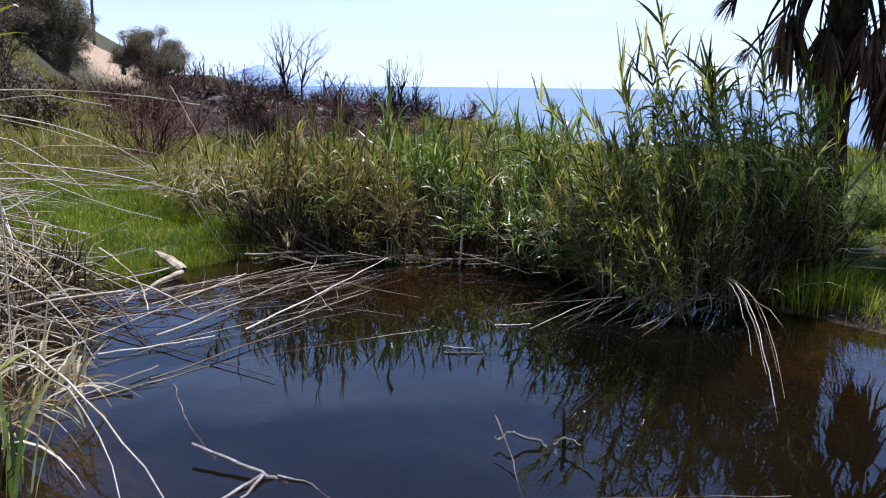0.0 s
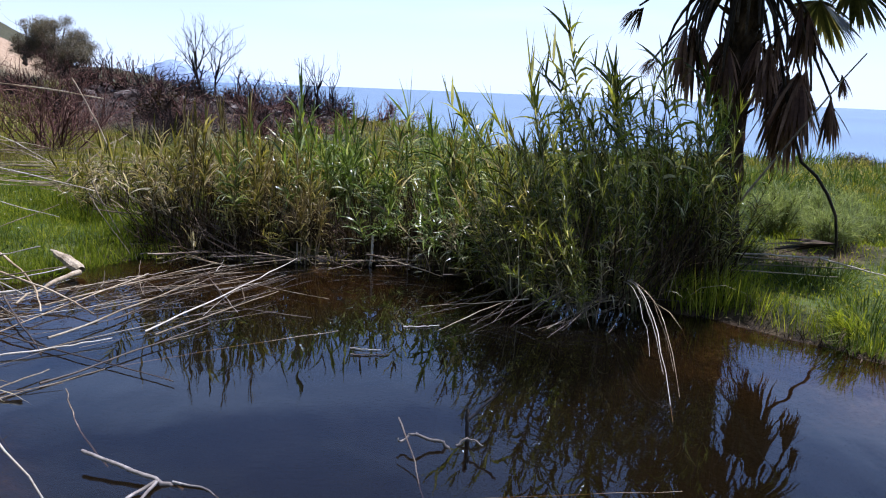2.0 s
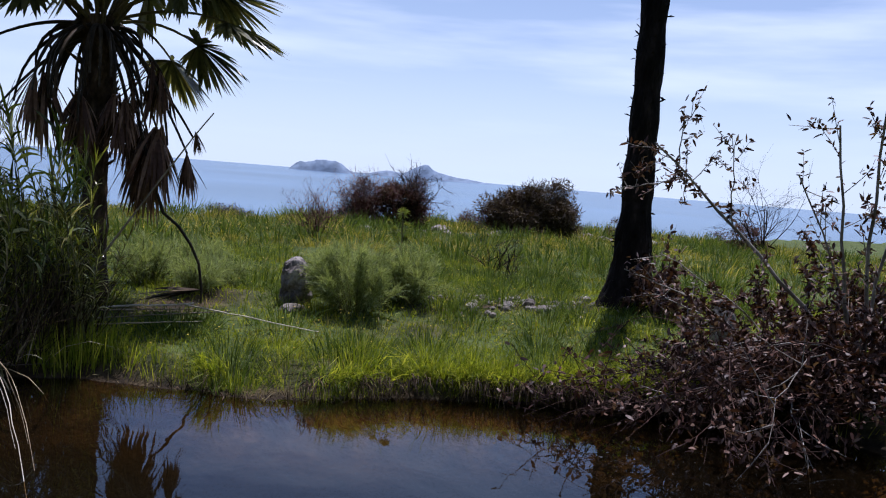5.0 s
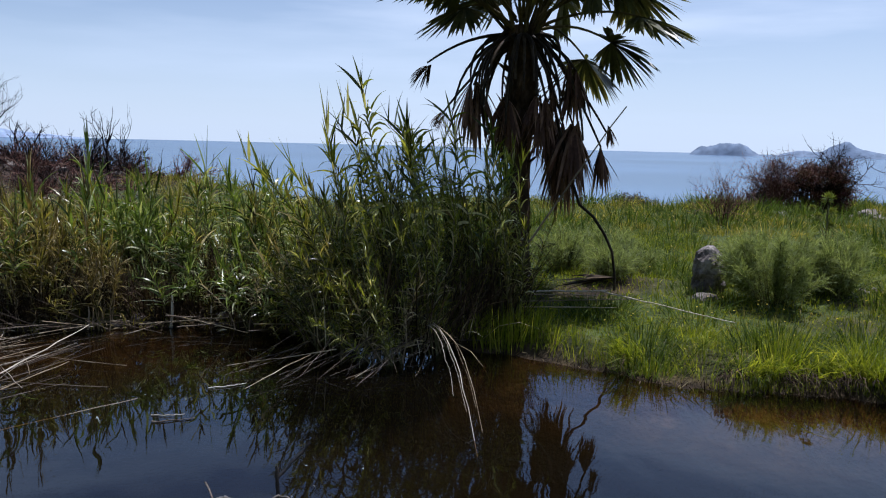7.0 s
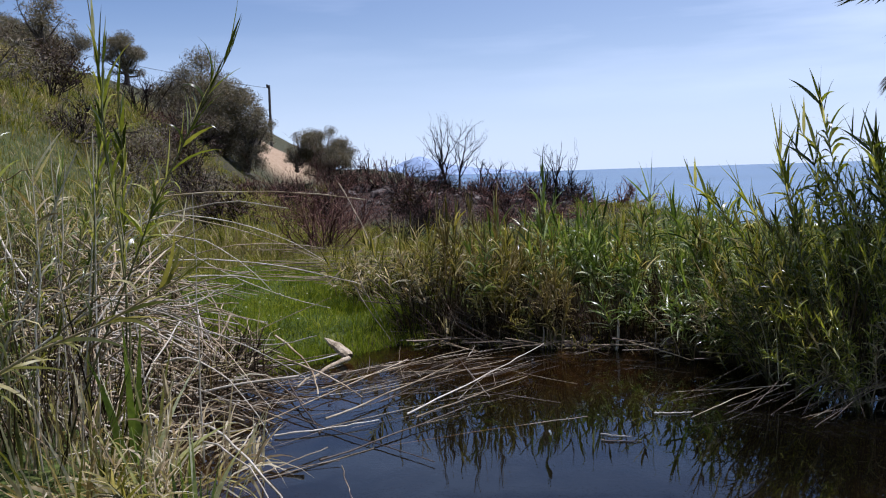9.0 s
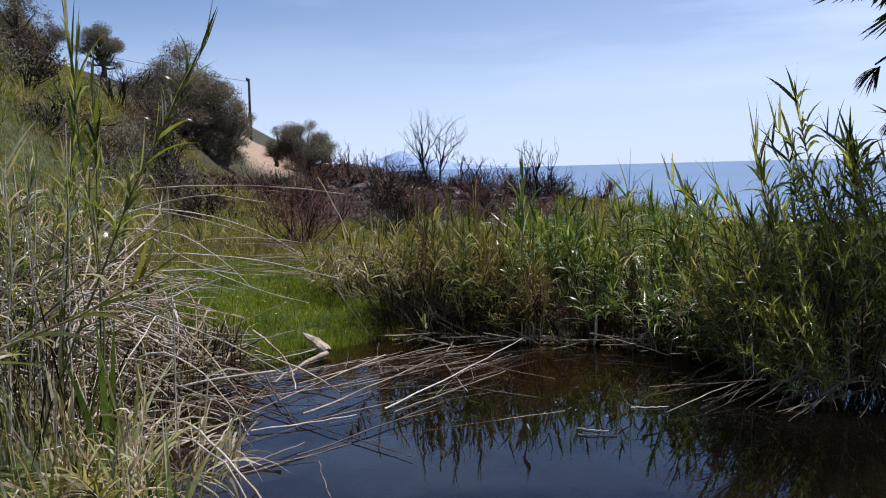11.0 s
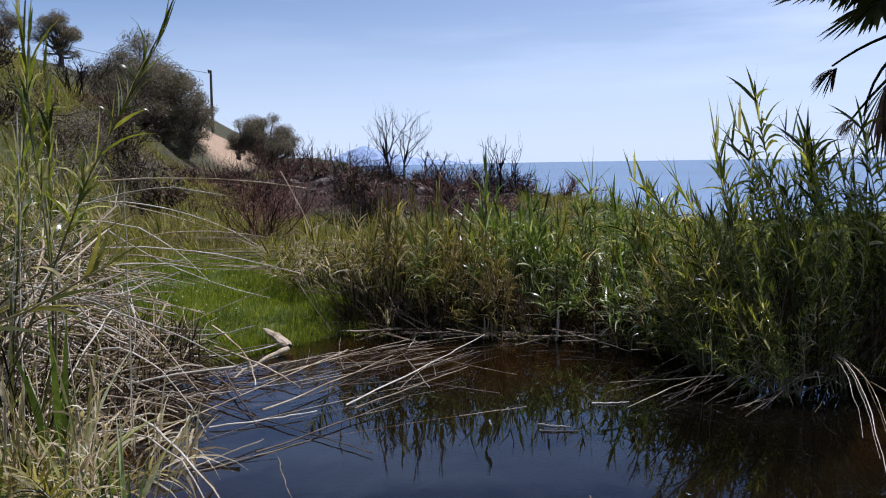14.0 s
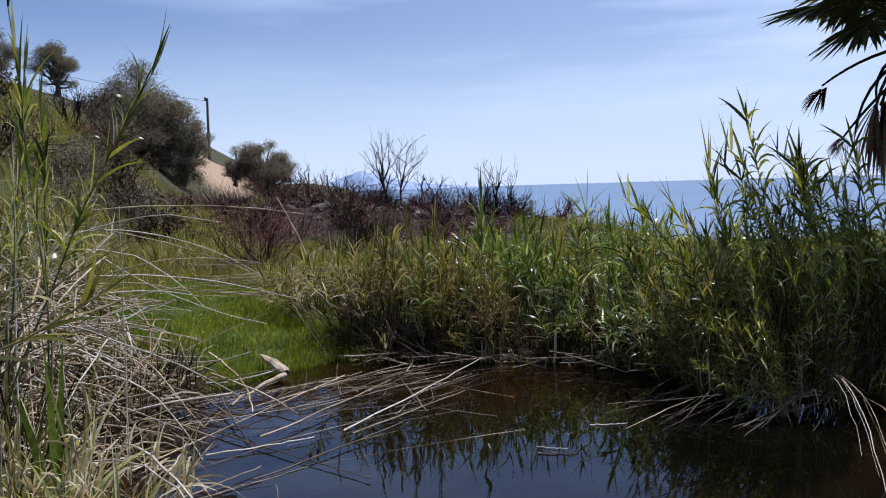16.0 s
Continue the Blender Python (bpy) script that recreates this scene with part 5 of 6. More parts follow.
def bare_tree(label, at, tall, seed, spread=.55, n=4, r0=.12, depth=4, group="", stems=2, fork=2):
    gen = np.random.default_rng(seed)
    e = thing("burnt_tree", label, "tree", (*at, ground_z(*at) - .05), group)
    lines = []

    def grow(p, d, ln, r, lev):
        pts = [p]
        for _ in range(4):
            d = unit(d + gen.normal(0, .13, 3) + np.array([0, 0, .09]))
            pts.append(pts[-1] + d * ln / 4)
        lines.append((np.array(pts), r, r * .6))
        if lev < depth:
            for _ in range(fork if lev else n):
                q = int(gen.integers(2, 5))
                grow(pts[q], unit(d + gen.normal(0, spread, 3) * np.array([1, 1, .5])), ln * gen.uniform(.6, .85), r * .55, lev + 1)
    for q in range(stems):
        grow(np.array([q * .5 - .12 * stems, 0, 0.0]), np.array([.15 * q - .05 * stems, 0, 1.0]), tall * .36, r0 * (1 - .3 * q), 0)
    part("trunk", to_mesh("trunk", [(*join([tube(p, np.linspace(a, b, len(p)), 6) for p, a, b in lines[:1]]), 0)]), CHAR, e)
    part("branchwork", to_mesh("branchwork", [(*join([tube(p, np.linspace(a, b, len(p)), 4) for p, a, b in lines[1:]]), 0)]), CHAR, e)


bare_tree("lone burnt leafless tree on the bank", (-7.76, 37.4), 3.7, 401, .4, 7, .07, 5, "", 2, 2)
bare_tree("thin burnt sapling above the reeds", (-1.75, 27.0), 2.6, 402, .35, 3, .05)
bare_tree("thin burnt sapling on the bank", (-2.8, 28.0), 2.0, 403, .4, 3, .045)
bare_tree("low burnt sapling on the bank", (-5.0, 30.5), 1.9, 404, .5, 3, .05)
bare_tree("low burnt sapling on the bank", (-11.0, 33.5), 2.1, 405, .6, 3, .06)


def olive_tree(label, at, tall, wide, seed, z=None, group="olive trees", lumps_n=30, leaf_mat=None, low=.08, dense=210, fine=1.0):
    """An olive: twisted trunk, limbs and a loose crown of many leaf sprays in uneven clumps."""
    gen = np.random.default_rng(seed)
    base = ground_z(*at) if z is None else z
    e = thing("olive_tree", label, "tree", (*at, base - .1), group)
    trunk = bowed((0, 0, 0), (gen.normal(0, .2), gen.normal(0, .2), tall * (.4 - low)), gen.normal(0, .12, 3), 7, .03)
    part("trunk", to_mesh("trunk", [(*tube(trunk, np.linspace(tall * .055, tall * .03, 7), 8), 0)]), OLIVE_BARK, e)
    cents, limbs = [], []
    for k in range(lumps_n):
        d = unit(gen.normal(size=3) * np.array([1, 1, .75]))
        c = np.array([0, 0, tall * (.6 - low)]) + d * np.array([wide, wide, tall * (.36 + low * .6)]) * gen.uniform(.3, .95) ** .7
        cents.append((c, gen.choice([.17, .22, .28, .36], p=[.3, .3, .25, .15]) * gen.uniform(.85, 1.15) * wide))
        limbs.append(tube(bowed(trunk[int(gen.integers(3, 7))], c, gen.normal(0, .15, 3), 5), np.linspace(tall * .02, tall * .004, 5), 4))
    tagged(part("branchwork", to_mesh("branchwork", [(*join(limbs), 0)]), OLIVE_BARK, e), kind="stuff")
    b, w = [], []
    for c, s in cents:
        m = int(dense * max(.35, (s / (.26 * wide)) ** 2))
        d = unit(gen.normal(size=(m, 3)))
        b.append(c + d * s * gen.uniform(.2, 1.08, (m, 1)) * np.array([1.15, 1.15, .85]))
        w.append(d * .6 + gen.normal(0, .7, (m, 3)))
    b, w = np.concatenate(b), np.concatenate(w)
    part("crown", to_mesh("crown", [(*strips(b, w, wide * fine * gen.uniform(.07, .14, len(b)), wide * .05 * fine, .3, 1, .4, gen=gen), 0)], False), leaf_mat or LEAF_OLIVETREE, e, "loose grey-green foliage, browned by fire")
    return e


olive_tree("olive tree with browned crown beside the earth bank", (-19.3, 51.2), 5.1, 2.1, 501, 1.2, lumps_n=66, low=.16, dense=1200, fine=.5)
olive_tree("small round olive tree at the track", (-20.9, 50.0), 2.8, .9, 502, 2.2, low=.15)
olive_tree("large olive tree with browned crown on the slope", (-21.6, 38.9), 6.3, 2.8, 503, 2.5, lumps_n=74, low=.14, dense=1500, fine=.5)
olive_tree("olive tree leaning out from the slope", (-19.7, 40.0), 4.3, 1.7, 508, 2.2, lumps_n=40, low=.16, dense=1300, fine=.5)
olive_tree("olive tree standing alone on the hillside", (-38.6, 58.2), 4.6, 1.9, 504, lumps_n=46, dense=500, fine=.75)
olive_tree("olive tree on the hillside", (-33.0, 43.6), 3.1, 1.5, 505, dense=700, fine=.6)
olive_tree("small olive tree behind the larger one", (-25.8, 53.8), 3.0, 1.5, 506)
olive_tree("olive tree high on the hillside", (-38.5, 45.5), 3.2, 1.5, 510, dense=500, fine=.65)
olive_tree("olive tree high on the hillside", (-42, 52), 4.5, 1.8, 511)
olive_tree("olive tree on the upper slope", (-30.5, 34), 2.7, 1.3, 512, dense=900, fine=.55)
# scattered olives and scrub over the hillside
g = np.random.default_rng(550)
for k in range(22):
    x, y = g.uniform(-52, -24), g.uniform(30, 74)
    if -x - .36 * y < 7 or math.degrees(math.atan2(x, y)) > -37.5:
        continue
    olive_tree("grey-green olive tree on the hillside", (x, y), g.uniform(2.8, 4.6), g.uniform(1.1, 1.8), 560 + k, lumps_n=20, dense=130)
for k in range(150):
    x, y = g.uniform(-34, -8), g.uniform(16, 54)
    if -x - .36 * y < .5 or math.hypot(x + 26, y - 60) < 8 or (math.hypot(x, y) > 30 and math.degrees(math.atan2(x, y)) > -37) or k % 3 == 0 or -27.5 < math.degrees(math.atan2(x, y)) < -15:
        continue
    s = g.uniform(.5, 1.3)
    olive_tree("low grey-brown scrub bush on the hillside", (x, y), 1.1 * s, .8 * s, 590 + k, None, "scrub on the hillside", 8, LEAF_BUSH if k % 2 else LEAF_OLIVETREE, .25, 90)
SCRUB = []
for k in range(7):
    SCRUB.append(olive_tree("dense grey-brown scrub on the slope", (-14 - k, 22 + 2 * k), 1.5 + .12 * k, 1.1 + .1 * k, 740 + k, None, "scrub on the hillside", 12, (LEAF_OLIVETREE, LEAF_BUSH, LEAF_OLIVETREE, LEAF_REDBUSH)[k % 4], .26, 85))
for k in range(90):
    y = g.uniform(15, 46)
    x = -(.36 * y + 3.0 + g.uniform(0, 16))
    if math.hypot(x, y) > 30 and math.degrees(math.atan2(x, y)) > -37 or k % 3 == 0:
        continue
    if math.hypot(x, y) > 18 and -27.5 < math.degrees(math.atan2(x, y)) < -15:
        continue
    s = g.uniform(.45, 1.25)
    copy_thing(SCRUB[k % 7], pose(x, y, ground_z(x, y) - .08, 0, 0, g.uniform(0, 360)) @ Matrix.Scale(s, 4))
# bushes on the right field's far edge
olive_tree("dense dark brown bush with a domed top at the field's edge", (15.95, 11.95), 1.6, 1.08, 541, None, "bushes at the field's edge", 90, LEAF_BUSH, .28, 520)
olive_tree("low dark reddish bush at the field's edge", (14.95, 12.8), .95, .55, 523, None, "bushes at the field's edge", 18, LEAF_REDBUSH, .26, 300)
olive_tree("reddish scorched bush at the field's edge", (13.3, 13.95), 1.75, .75, 524, None, "bushes at the field's edge", 40, LEAF_REDBUSH, .26, 300)
olive_tree("reddish scorched bush at the field's edge", (12.55, 14.55), 1.3, .6, 525, None, "bushes at the field's edge", 24, LEAF_REDBUSH, .26, 260)
shrub("bare_shrub", "bare twigs rising from a scorched bush", "shrub", (13.5, 13.75), (.5, .4, 1.4), 526, TWIG_BURNT, None, 26, 3, up=.35, r0=.022, split=4)
shrub("bare_shrub", "bare reddish twigs round a scorched bush", "shrub", (12.7, 14.4), (.9, .7, 1.35), 527, TWIG_RED, None, 34, 3, up=.3, r0=.018, split=4)
shrub("bare_shrub", "small leafless grey shrub in the field", "shrub", (9.05, 11.4), (.6, .5, 1.15), 535, TWIG_RED, None, 24, 3, up=.45, r0=.009, split=3)
shrub("bare_shrub", "small leafless shrub by the stones", "shrub", (9.3, 7.4), (.8, .5, .7), 528, TWIG_BURNT, None, 6, 2, up=.3, r0=.01)
shrub("bare_shrub", "small leafless shrub by the stones", "shrub", (8.8, 6.7), (.5, .5, .6), 529, TWIG_BURNT, None, 6, 2, up=.4, r0=.01)
olive_tree("small low bush at the field's edge", (9.95, 15.2), .6, .36, 530, None, "bushes at the field's edge", 10, LEAF_BUSH, .26)
olive_tree("small low bush at the field's edge", (9.5, 15.35), .5, .5, 531, None, "bushes at the field's edge", 10, LEAF_BUSH, .26)
olive_tree("small dark bush beyond the trunk", (18.6, 11.2), 1.0, .5, 532, None, "bushes at the field's edge", 12, LEAF_REDBUSH, .26)
olive_tree("low scorched bush by the slope's edge", (20.5, 8.6), 1.0, .8, 533, None, "bushes at the field's edge", 14, LEAF_REDBUSH, .26)
shrub("bare_shrub", "tall bare twigs by the slope's edge", "shrub", (20.0, 8.0), (.8, .6, 2.2), 534, TWIG_BURNT, None, 10, 3, up=.5, r0=.014)


# charred twigs and rubble strewn over the burnt bank
g = np.random.default_rng(760)
for label, mt, n, ln, sd in (("charred twigs strewn over the burnt bank", TWIG_BURNT, 9000, .5, 0), ("reddish dead twigs strewn over the burnt bank", TWIG_RED, 8000, .45, 1), ("dry straw and pale splinters on the burnt bank", SHADE_THATCH, 7000, .35, 2)):
    x, y = g.uniform(-14, 1, n), g.uniform(13.5, 36, n)
    ok = (x > -4.5 - .3 * (y - 13)) & (lumps(x, y, 761 + sd, 3, 1.2) + g.normal(0, .5, n) > .0)
    x, y = x[ok], y[ok]
    way = np.stack([g.normal(size=len(x)), g.normal(size=len(x)), g.uniform(-.1, 1.1, len(x))], 1)
    e = thing("burnt_debris", label, "debris", (0, 0, 0), kind="stuff")
    tagged(part("debris_twigs", to_mesh("debris_twigs", [(*strips(np.stack([x, y, height(x, y) + .01], 1), way, ln * g.uniform(.4, 1.4, len(x)), g.uniform(.012, .03, len(x)), .3, 1, .4, gen=g), 0)], False), mt, e), kind="stuff")


# ---- pole, cable and fence ----
def utility_pole(label, at, z, tall, r):
    e = thing("utility_pole", label, "pole", (*at, z))
    part("post", to_mesh("post", [(*tube([(0, 0, -.5), (0, 0, tall * .5), (.04, 0, tall)], [r, r * .9, r * .75], 8), 0)]), WOOD_POLE, e)
    part("insulator", to_mesh("insulator", [(*tube([(-.15, 0, tall - .2), (-.15, 0, tall + .08)], [.07, .09], 6), 0)]), WOOD_POLE, e)


utility_pole("dark wooden utility pole on the rise", (-30.85, 68.0), ground_z(-30.85, 68.0), 9.95 - ground_z(-30.85, 68.0), .14)
cable = thing("overhead_cable", "thin black overhead cable above the slope", "cable", (-30.85, 68.0, 9.7))
part("wire", to_mesh("wire", [(*tube(bowed((0, 0, 0), (-22, -30, 6.2), (0, 0, -.8), 12), .018, 4), 0)]), WIRE, cable)
for k, (x, y) in enumerate(((-15.15, 47.3), (-13.0, 44.0), (-11.2, 41.5), (-17.2, 50.0))):
    e = thing("fence_post", "thin grey fence post on the burnt bank", "fence post", (x, y, ground_z(x, y)), "fence posts")
    part("post", to_mesh("post", [(*tube([(0, 0, -.2), (.02, 0, 1.5 - .15 * k)], [.05, .045], 6), 0)]), TWIG_GREY, e)


# ---- fennel ----
def fennel(label, at, size, seed, n=2600, tall=.55):
    gen = np.random.default_rng(seed)
    e = thing("fennel_bush", label, "fennel", (*at, ground_z(*at)), "fennel bushes")
    st, b, w = [], [], []
    for _ in range(48):
        a, r = gen.uniform(0, 6.28), math.sqrt(gen.random())
        end = np.array([size[0] * r * math.cos(a), size[1] * r * math.sin(a), tall * (1 - .35 * r ** 2) * gen.uniform(.45, 1.15)])
        p = bowed(end * np.array([.35, .35, 0]), end, (0, 0, .03), 5)
        st.append(tube(p, np.linspace(.007, .003, 5), 4))
        m = n // 48
        u = gen.uniform(0, 1, m) ** .6
        b.append(np.stack([np.interp(u * 4, np.arange(5), p[:, k]) for k in range(3)], 1) + gen.normal(0, .018, (m, 3)))
        w.append(gen.normal(0, .55, (m, 3)) + unit(p[-1] - p[1]) * .8)
    b, w = np.concatenate(b), np.concatenate(w)
    b[:, 2] = np.maximum(b[:, 2], .01)
    tagged(part("stem_core", to_mesh("stem_core", [(*join(st), 0)]), STEM_GREEN, e), kind="stuff")
    part("feathery_leaves", to_mesh("feathery_leaves", [(*strips(b, w, gen.uniform(.06, .18, len(b)), .006, .4, 2, .3, gen=gen), 0)]), FENNEL, e, "soft grey-green thread leaves")


fennel("feathery grey-green fennel bush in the grass", (5.6, 6.0), (.55, .42), 601, 8000, .66)
fennel("feathery grey-green fennel bush in the grass", (6.35, 6.0), (.45, .38), 602, 6500, .55)
fennel("low feathery fennel bush", (5.95, 6.7), (.45, .35), 603, 3600, .5)
fennel("low feathery fennel bush by the palm", (4.3, 7.9), (.45, .35), 604, 3000, .45)
fennel("low feathery fennel bush by the palm", (4.55, 7.3), (.3, .25), 606, 2200, .34)
fennel("low feathery fennel bush", (5.0, 7.6), (.35, .3), 607, 2400, .36)
fennel("low feathery fennel bush", (6.6, 7.6), (.45, .35), 608, 2600, .38)
fennel("low feathery fennel bush", (5.2, 8.6), (.5, .4), 605, 3000, .45)


def giant_fennel():
    at = (6.35, 6.25)
    e = thing("giant_fennel", "tall yellow-flowered fennel stalk above the bush", "fennel", (*at, ground_z(*at)))
    p = bowed((0, 0, 0), (.03, 0, .86), (.02, 0, 0), 8)
    part("stalk", to_mesh("stalk", [(*tube(p, np.linspace(.012, .006, 8), 6), 0)]), STEM_GREEN, e)
    gen = np.random.default_rng(611)
    for c, s in (((.03, 0, .92), .075), ((.12, .03, .78), .055), ((-.11, -.02, .74), .055), ((.09, 0, .64), .045), ((-.09, .05, .58), .05), ((-.16, 0, .83), .04)):
        c = np.array(c)
        part("side_stalk", to_mesh("side_stalk", [(*tube(bowed((.02, 0, c[2] - .22), c, (0, 0, .01), 5), .004, 4), 0)]), STEM_GREEN, e)
        m = 170
        d = unit(gen.normal(size=(m, 3)) + np.array([0, 0, .6]))
        part("flower_head", to_mesh("flower_head", [(*strips(np.repeat(c[None], m, 0) + d * s * .35, d, s * gen.uniform(.4, .9, m), .009, .1, 2, .6, gen=gen), 0)]), FENNEL_TOP, e, "yellow-green flower umbel")


giant_fennel()


# ---- the dead bush over the right shore ----
def dead_bush():
    at = np.array([7.45, 2.0, .12])
    e = thing("dead_bush", "big dead bush with scorched brown leaves hanging over the water", "bush", tuple(at))
    gen = np.random.default_rng(701)

    def limb(a, b, bow, r, label="", twigs=7, leaves=120, ln=.35, leaf=.06, spread=.09, m=TWIG_GREY):
        p = bowed(np.array(a) - at, np.array(b) - at, bow, 9, .012, gen)
        st = part("branch", to_mesh("branch", [(*tube(p, np.linspace(r, r * .4, 9), 6), 0)]), m, e, label)
        sub, lines = [], []
        for _ in range(twigs):
            u = gen.uniform(.3, 1)
            q = np.array([np.interp(u * 8, np.arange(9), p[:, k]) for k in range(3)])
            d = unit(unit(p[-1] - p[0]) * .6 + gen.normal(0, .7, 3))
            t = np.array([q + d * ln * gen.uniform(.5, 1.1) * s + np.array([0, 0, .05 * s * s]) for s in np.linspace(0, 1, 5)])
            lines.append((t, 0, 0, 2))
            sub.append(tube(t, np.linspace(.0042, .0018, 5), 4))
        tagged(part("twig_spray", to_mesh("twig_spray", [(*join(sub), 0)]), m, st), kind="stuff")
        if leaves:
            v, f = leaves_on(gen, lines + [(p, 0, 0, 2)], leaves / (twigs + 1), leaf, leaf * .42, 1, .2, .015, .3)
            tagged(part("leaves", to_mesh("leaves", [(v, f, 0)], False), LEAF_SCORCHED, st, "curled scorched leaves"), kind="stuff")

    # the long limb that crosses the charred trunk, and upright ones behind it
    limb((7.3, 2.1, .7), (6.25, 3.2, 2.12), (.0, .0, .03), .02, "long bare grey branch", 16, 330, .34)
    limb((6.45, 3.02, 1.85), (6.2, 3.55, 1.68), (0, 0, .02), .007, "", 5, 60, .2)
    limb((6.4, 3.05, 1.95), (6.42, 3.0, 2.5), (0, .02, .0), .007, "", 5, 60, .2)
    limb((6.75, 2.7, 1.5), (6.6, 2.68, 2.2), (0, .02, .0), .008, "", 5, 70, .22)
    for b, r in (((7.0, 2.05, 2.35), .02), ((7.1, 1.75, 2.75), .02), ((6.95, 2.3, 1.95), .014), ((7.35, 1.6, 2.5), .018), ((7.6, 1.3, 2.4), .018), ((7.8, 1.7, 2.2), .018)):
        limb((7.45 + gen.normal(0, .1), 1.9 + gen.normal(0, .15), .2), b, gen.normal(0, .06, 3), r, "", 12, 190, .35)
    # leafy mass
    for _ in range(26):
        b = np.array([gen.uniform(6.3, 8.0), gen.uniform(1.3, 3.0), gen.uniform(.35, 1.25)])
        limb((7.45 + gen.normal(0, .2), 2.0 + gen.normal(0, .25), .2), b, gen.normal(0, .12, 3), .009, "", 10, 520, .38, m=TWIG_BROWN)
    for _ in range(18):
        b = np.array([gen.uniform(6.2, 7.2), gen.uniform(1.3, 2.7), gen.uniform(.12, .6)])
        limb((7.2 + gen.normal(0, .2), 2.0 + gen.normal(0, .25), .25), b, gen.normal(0, .08, 3), .008, "", 12, 480, .4, m=TWIG_BROWN)
    # low limb with leaves at the trunk's foot
    limb((7.5, 2.5, .3), (7.3, 4.0, .95), (0, 0, .1), .012, "", 10, 200, .32)
    limb((7.5, 2.5, .3), (7.6, 3.95, .7), (0, 0, .1), .012, "", 10, 220, .32)
    limb((7.4, 2.3, .3), (6.7, 3.3, 1.2), (0, 0, .1), .01, "", 6, 60, .3)
    # bare twigs that reach down to the pond
    for _ in range(80):
        a = np.array([gen.uniform(6.3, 7.4), gen.uniform(1.5, 2.9), gen.uniform(.2, .8)])
        b = np.array([gen.uniform(4.9, 6.3), gen.uniform(1.5, 3.4), gen.uniform(-.03, .3)])
        limb(a, b, gen.normal(0, .08, 3) + np.array([0, 0, .08]), gen.uniform(.003, .006), "", 7, 34, .4, .06, m=TWIG_GREY if gen.random() < .1 else TWIG_BROWN)


dead_bush()
shrub("scorched_shrub", "scorched shrub with brown leaves at the trunk's foot", "shrub", (8.5, 4.25), (.6, .5, .75), 711, TWIG_RED, LEAF_SCORCHED, 12, 2, (7, .1, .045), up=.35, r0=.01)


# ---- the near bank on the left ----
NEAR = cane_kind(801, 7, 1.7, .26, .018, 34, "big", LEAF_OLIVE, STEM_GREEN, .12)
NEAR_TALL = cane_kind(804, 5, 1.7, .22, .016, 40, "plume", LEAF_DARK, STEM_GREEN, .12, None, 64)
NEAR_FINE = cane_kind(802, 7, 1.6, .2, .0135, 52, "big", LEAF_REEDY, STEM_DRY, .16, None, 55)
NEAR_GREEN = cane_kind(803, 6, 1.6, .21, .015, 50, "big", LEAF_FRESH, STEM_GREEN, .12, None, 60)
NEAR_DRY = cane_kind(805, 6, 1.4, .24, .012, 34, "big", LEAF_DRY, STEM_PALE, .25, None, 40)
near = clump("tall reeds, green and dry, on the near bank", (-2.9, 3.4), (.5, .45), 24, 1.8, [(NEAR_FINE, 6), (NEAR_GREEN, 2), (NEAR_DRY, 4)], 811, .3, .42, "cane clumps", name="cane_clump", category="cane clump", thatch=6)
gen = np.random.default_rng(812)
for x, y, h, to, ln in ((-2.8, 3.3, 2.5, 0, .36), (-2.36, 3.35, 2.6, 0, .04), (-2.75, 3.0, 2.2, 3, .05), (-2.6, 3.6, 2.1, 0, .1), (-2.95, 3.7, 2.3, 0, .15)):
    add_cane(near, NEAR_TALL, gen, x, y, .1, h, to, ln)
# one that has toppled and slants across the others
add_cane(near, NEAR_FINE, gen, -3.3, 2.36, ground_z(-3.3, 2.36), 2.15, .14, .82, 1.3)
clump("mixed green and dry reeds along the pond's bank", (-4.0, 4.2), (.5, .6), 34, 1.85, [(NEAR_FINE, 5), (NEAR_GREEN, 2), (NEAR_DRY, 4)], 813, .3, .42, "cane clumps")
for lab, mid, size, n, tall, sd in (("dense yellow-green reeds behind the cane heap", (-4.75, 5.9), (.65, .7), 74, 1.95, 814), ("dry and green reeds at the meadow's corner", (-4.55, 6.75), (.4, .5), 40, 1.45, 820),
                                    ("tall tangled reeds on the slope above the pond", (-5.9, 7.0), (.8, .8), 70, 2.0, 821), ("tangled dry reeds at the foot of the slope", (-6.6, 8.6), (.8, .8), 44, 1.6, 822)):
    clump(lab, mid, size, n, tall, [(NEAR_FINE, 6), (NEAR_GREEN, 3), (NEAR_DRY, 4)], sd, .25, .36, "cane clumps", thatch=5)
clump("low reeds with drooping dry leaves at the pond's near corner", (-1.85, 2.75), (.2, .25), 9, .65, [(OLIVE, 1), (DRY, 4), (NEAR, 1)], 815, .2, .4, "cane clumps")
blade_thing("sedge_tuft", "broad green blades at the near water's edge", "sedge", (-1.7, 2.75), (.14, .2), 22, .7, .026, LEAF_FRESH, 816, .25, .35, 6)
for at_x, at_y, tall, n, sd in ((-2.3, 3.3, .85, 9, 831), (-1.9, 3.15, .5, 8, 832)):
    blade_thing("cane_shoot", "young cane shoot with broad blue-green leaves", "cane", (at_x, at_y), (.05, .05), n, tall, .042, LEAF_FRESH, sd, .28, .5, 6, group="young cane shoots", part_name="leaves")
blade_thing("sedge_tuft", "yellow-green blades among the near reeds", "sedge", (-2.6, 3.2), (.6, .5), 40, .9, .018, LEAF_REEDY, 819, .4, .8, 6)
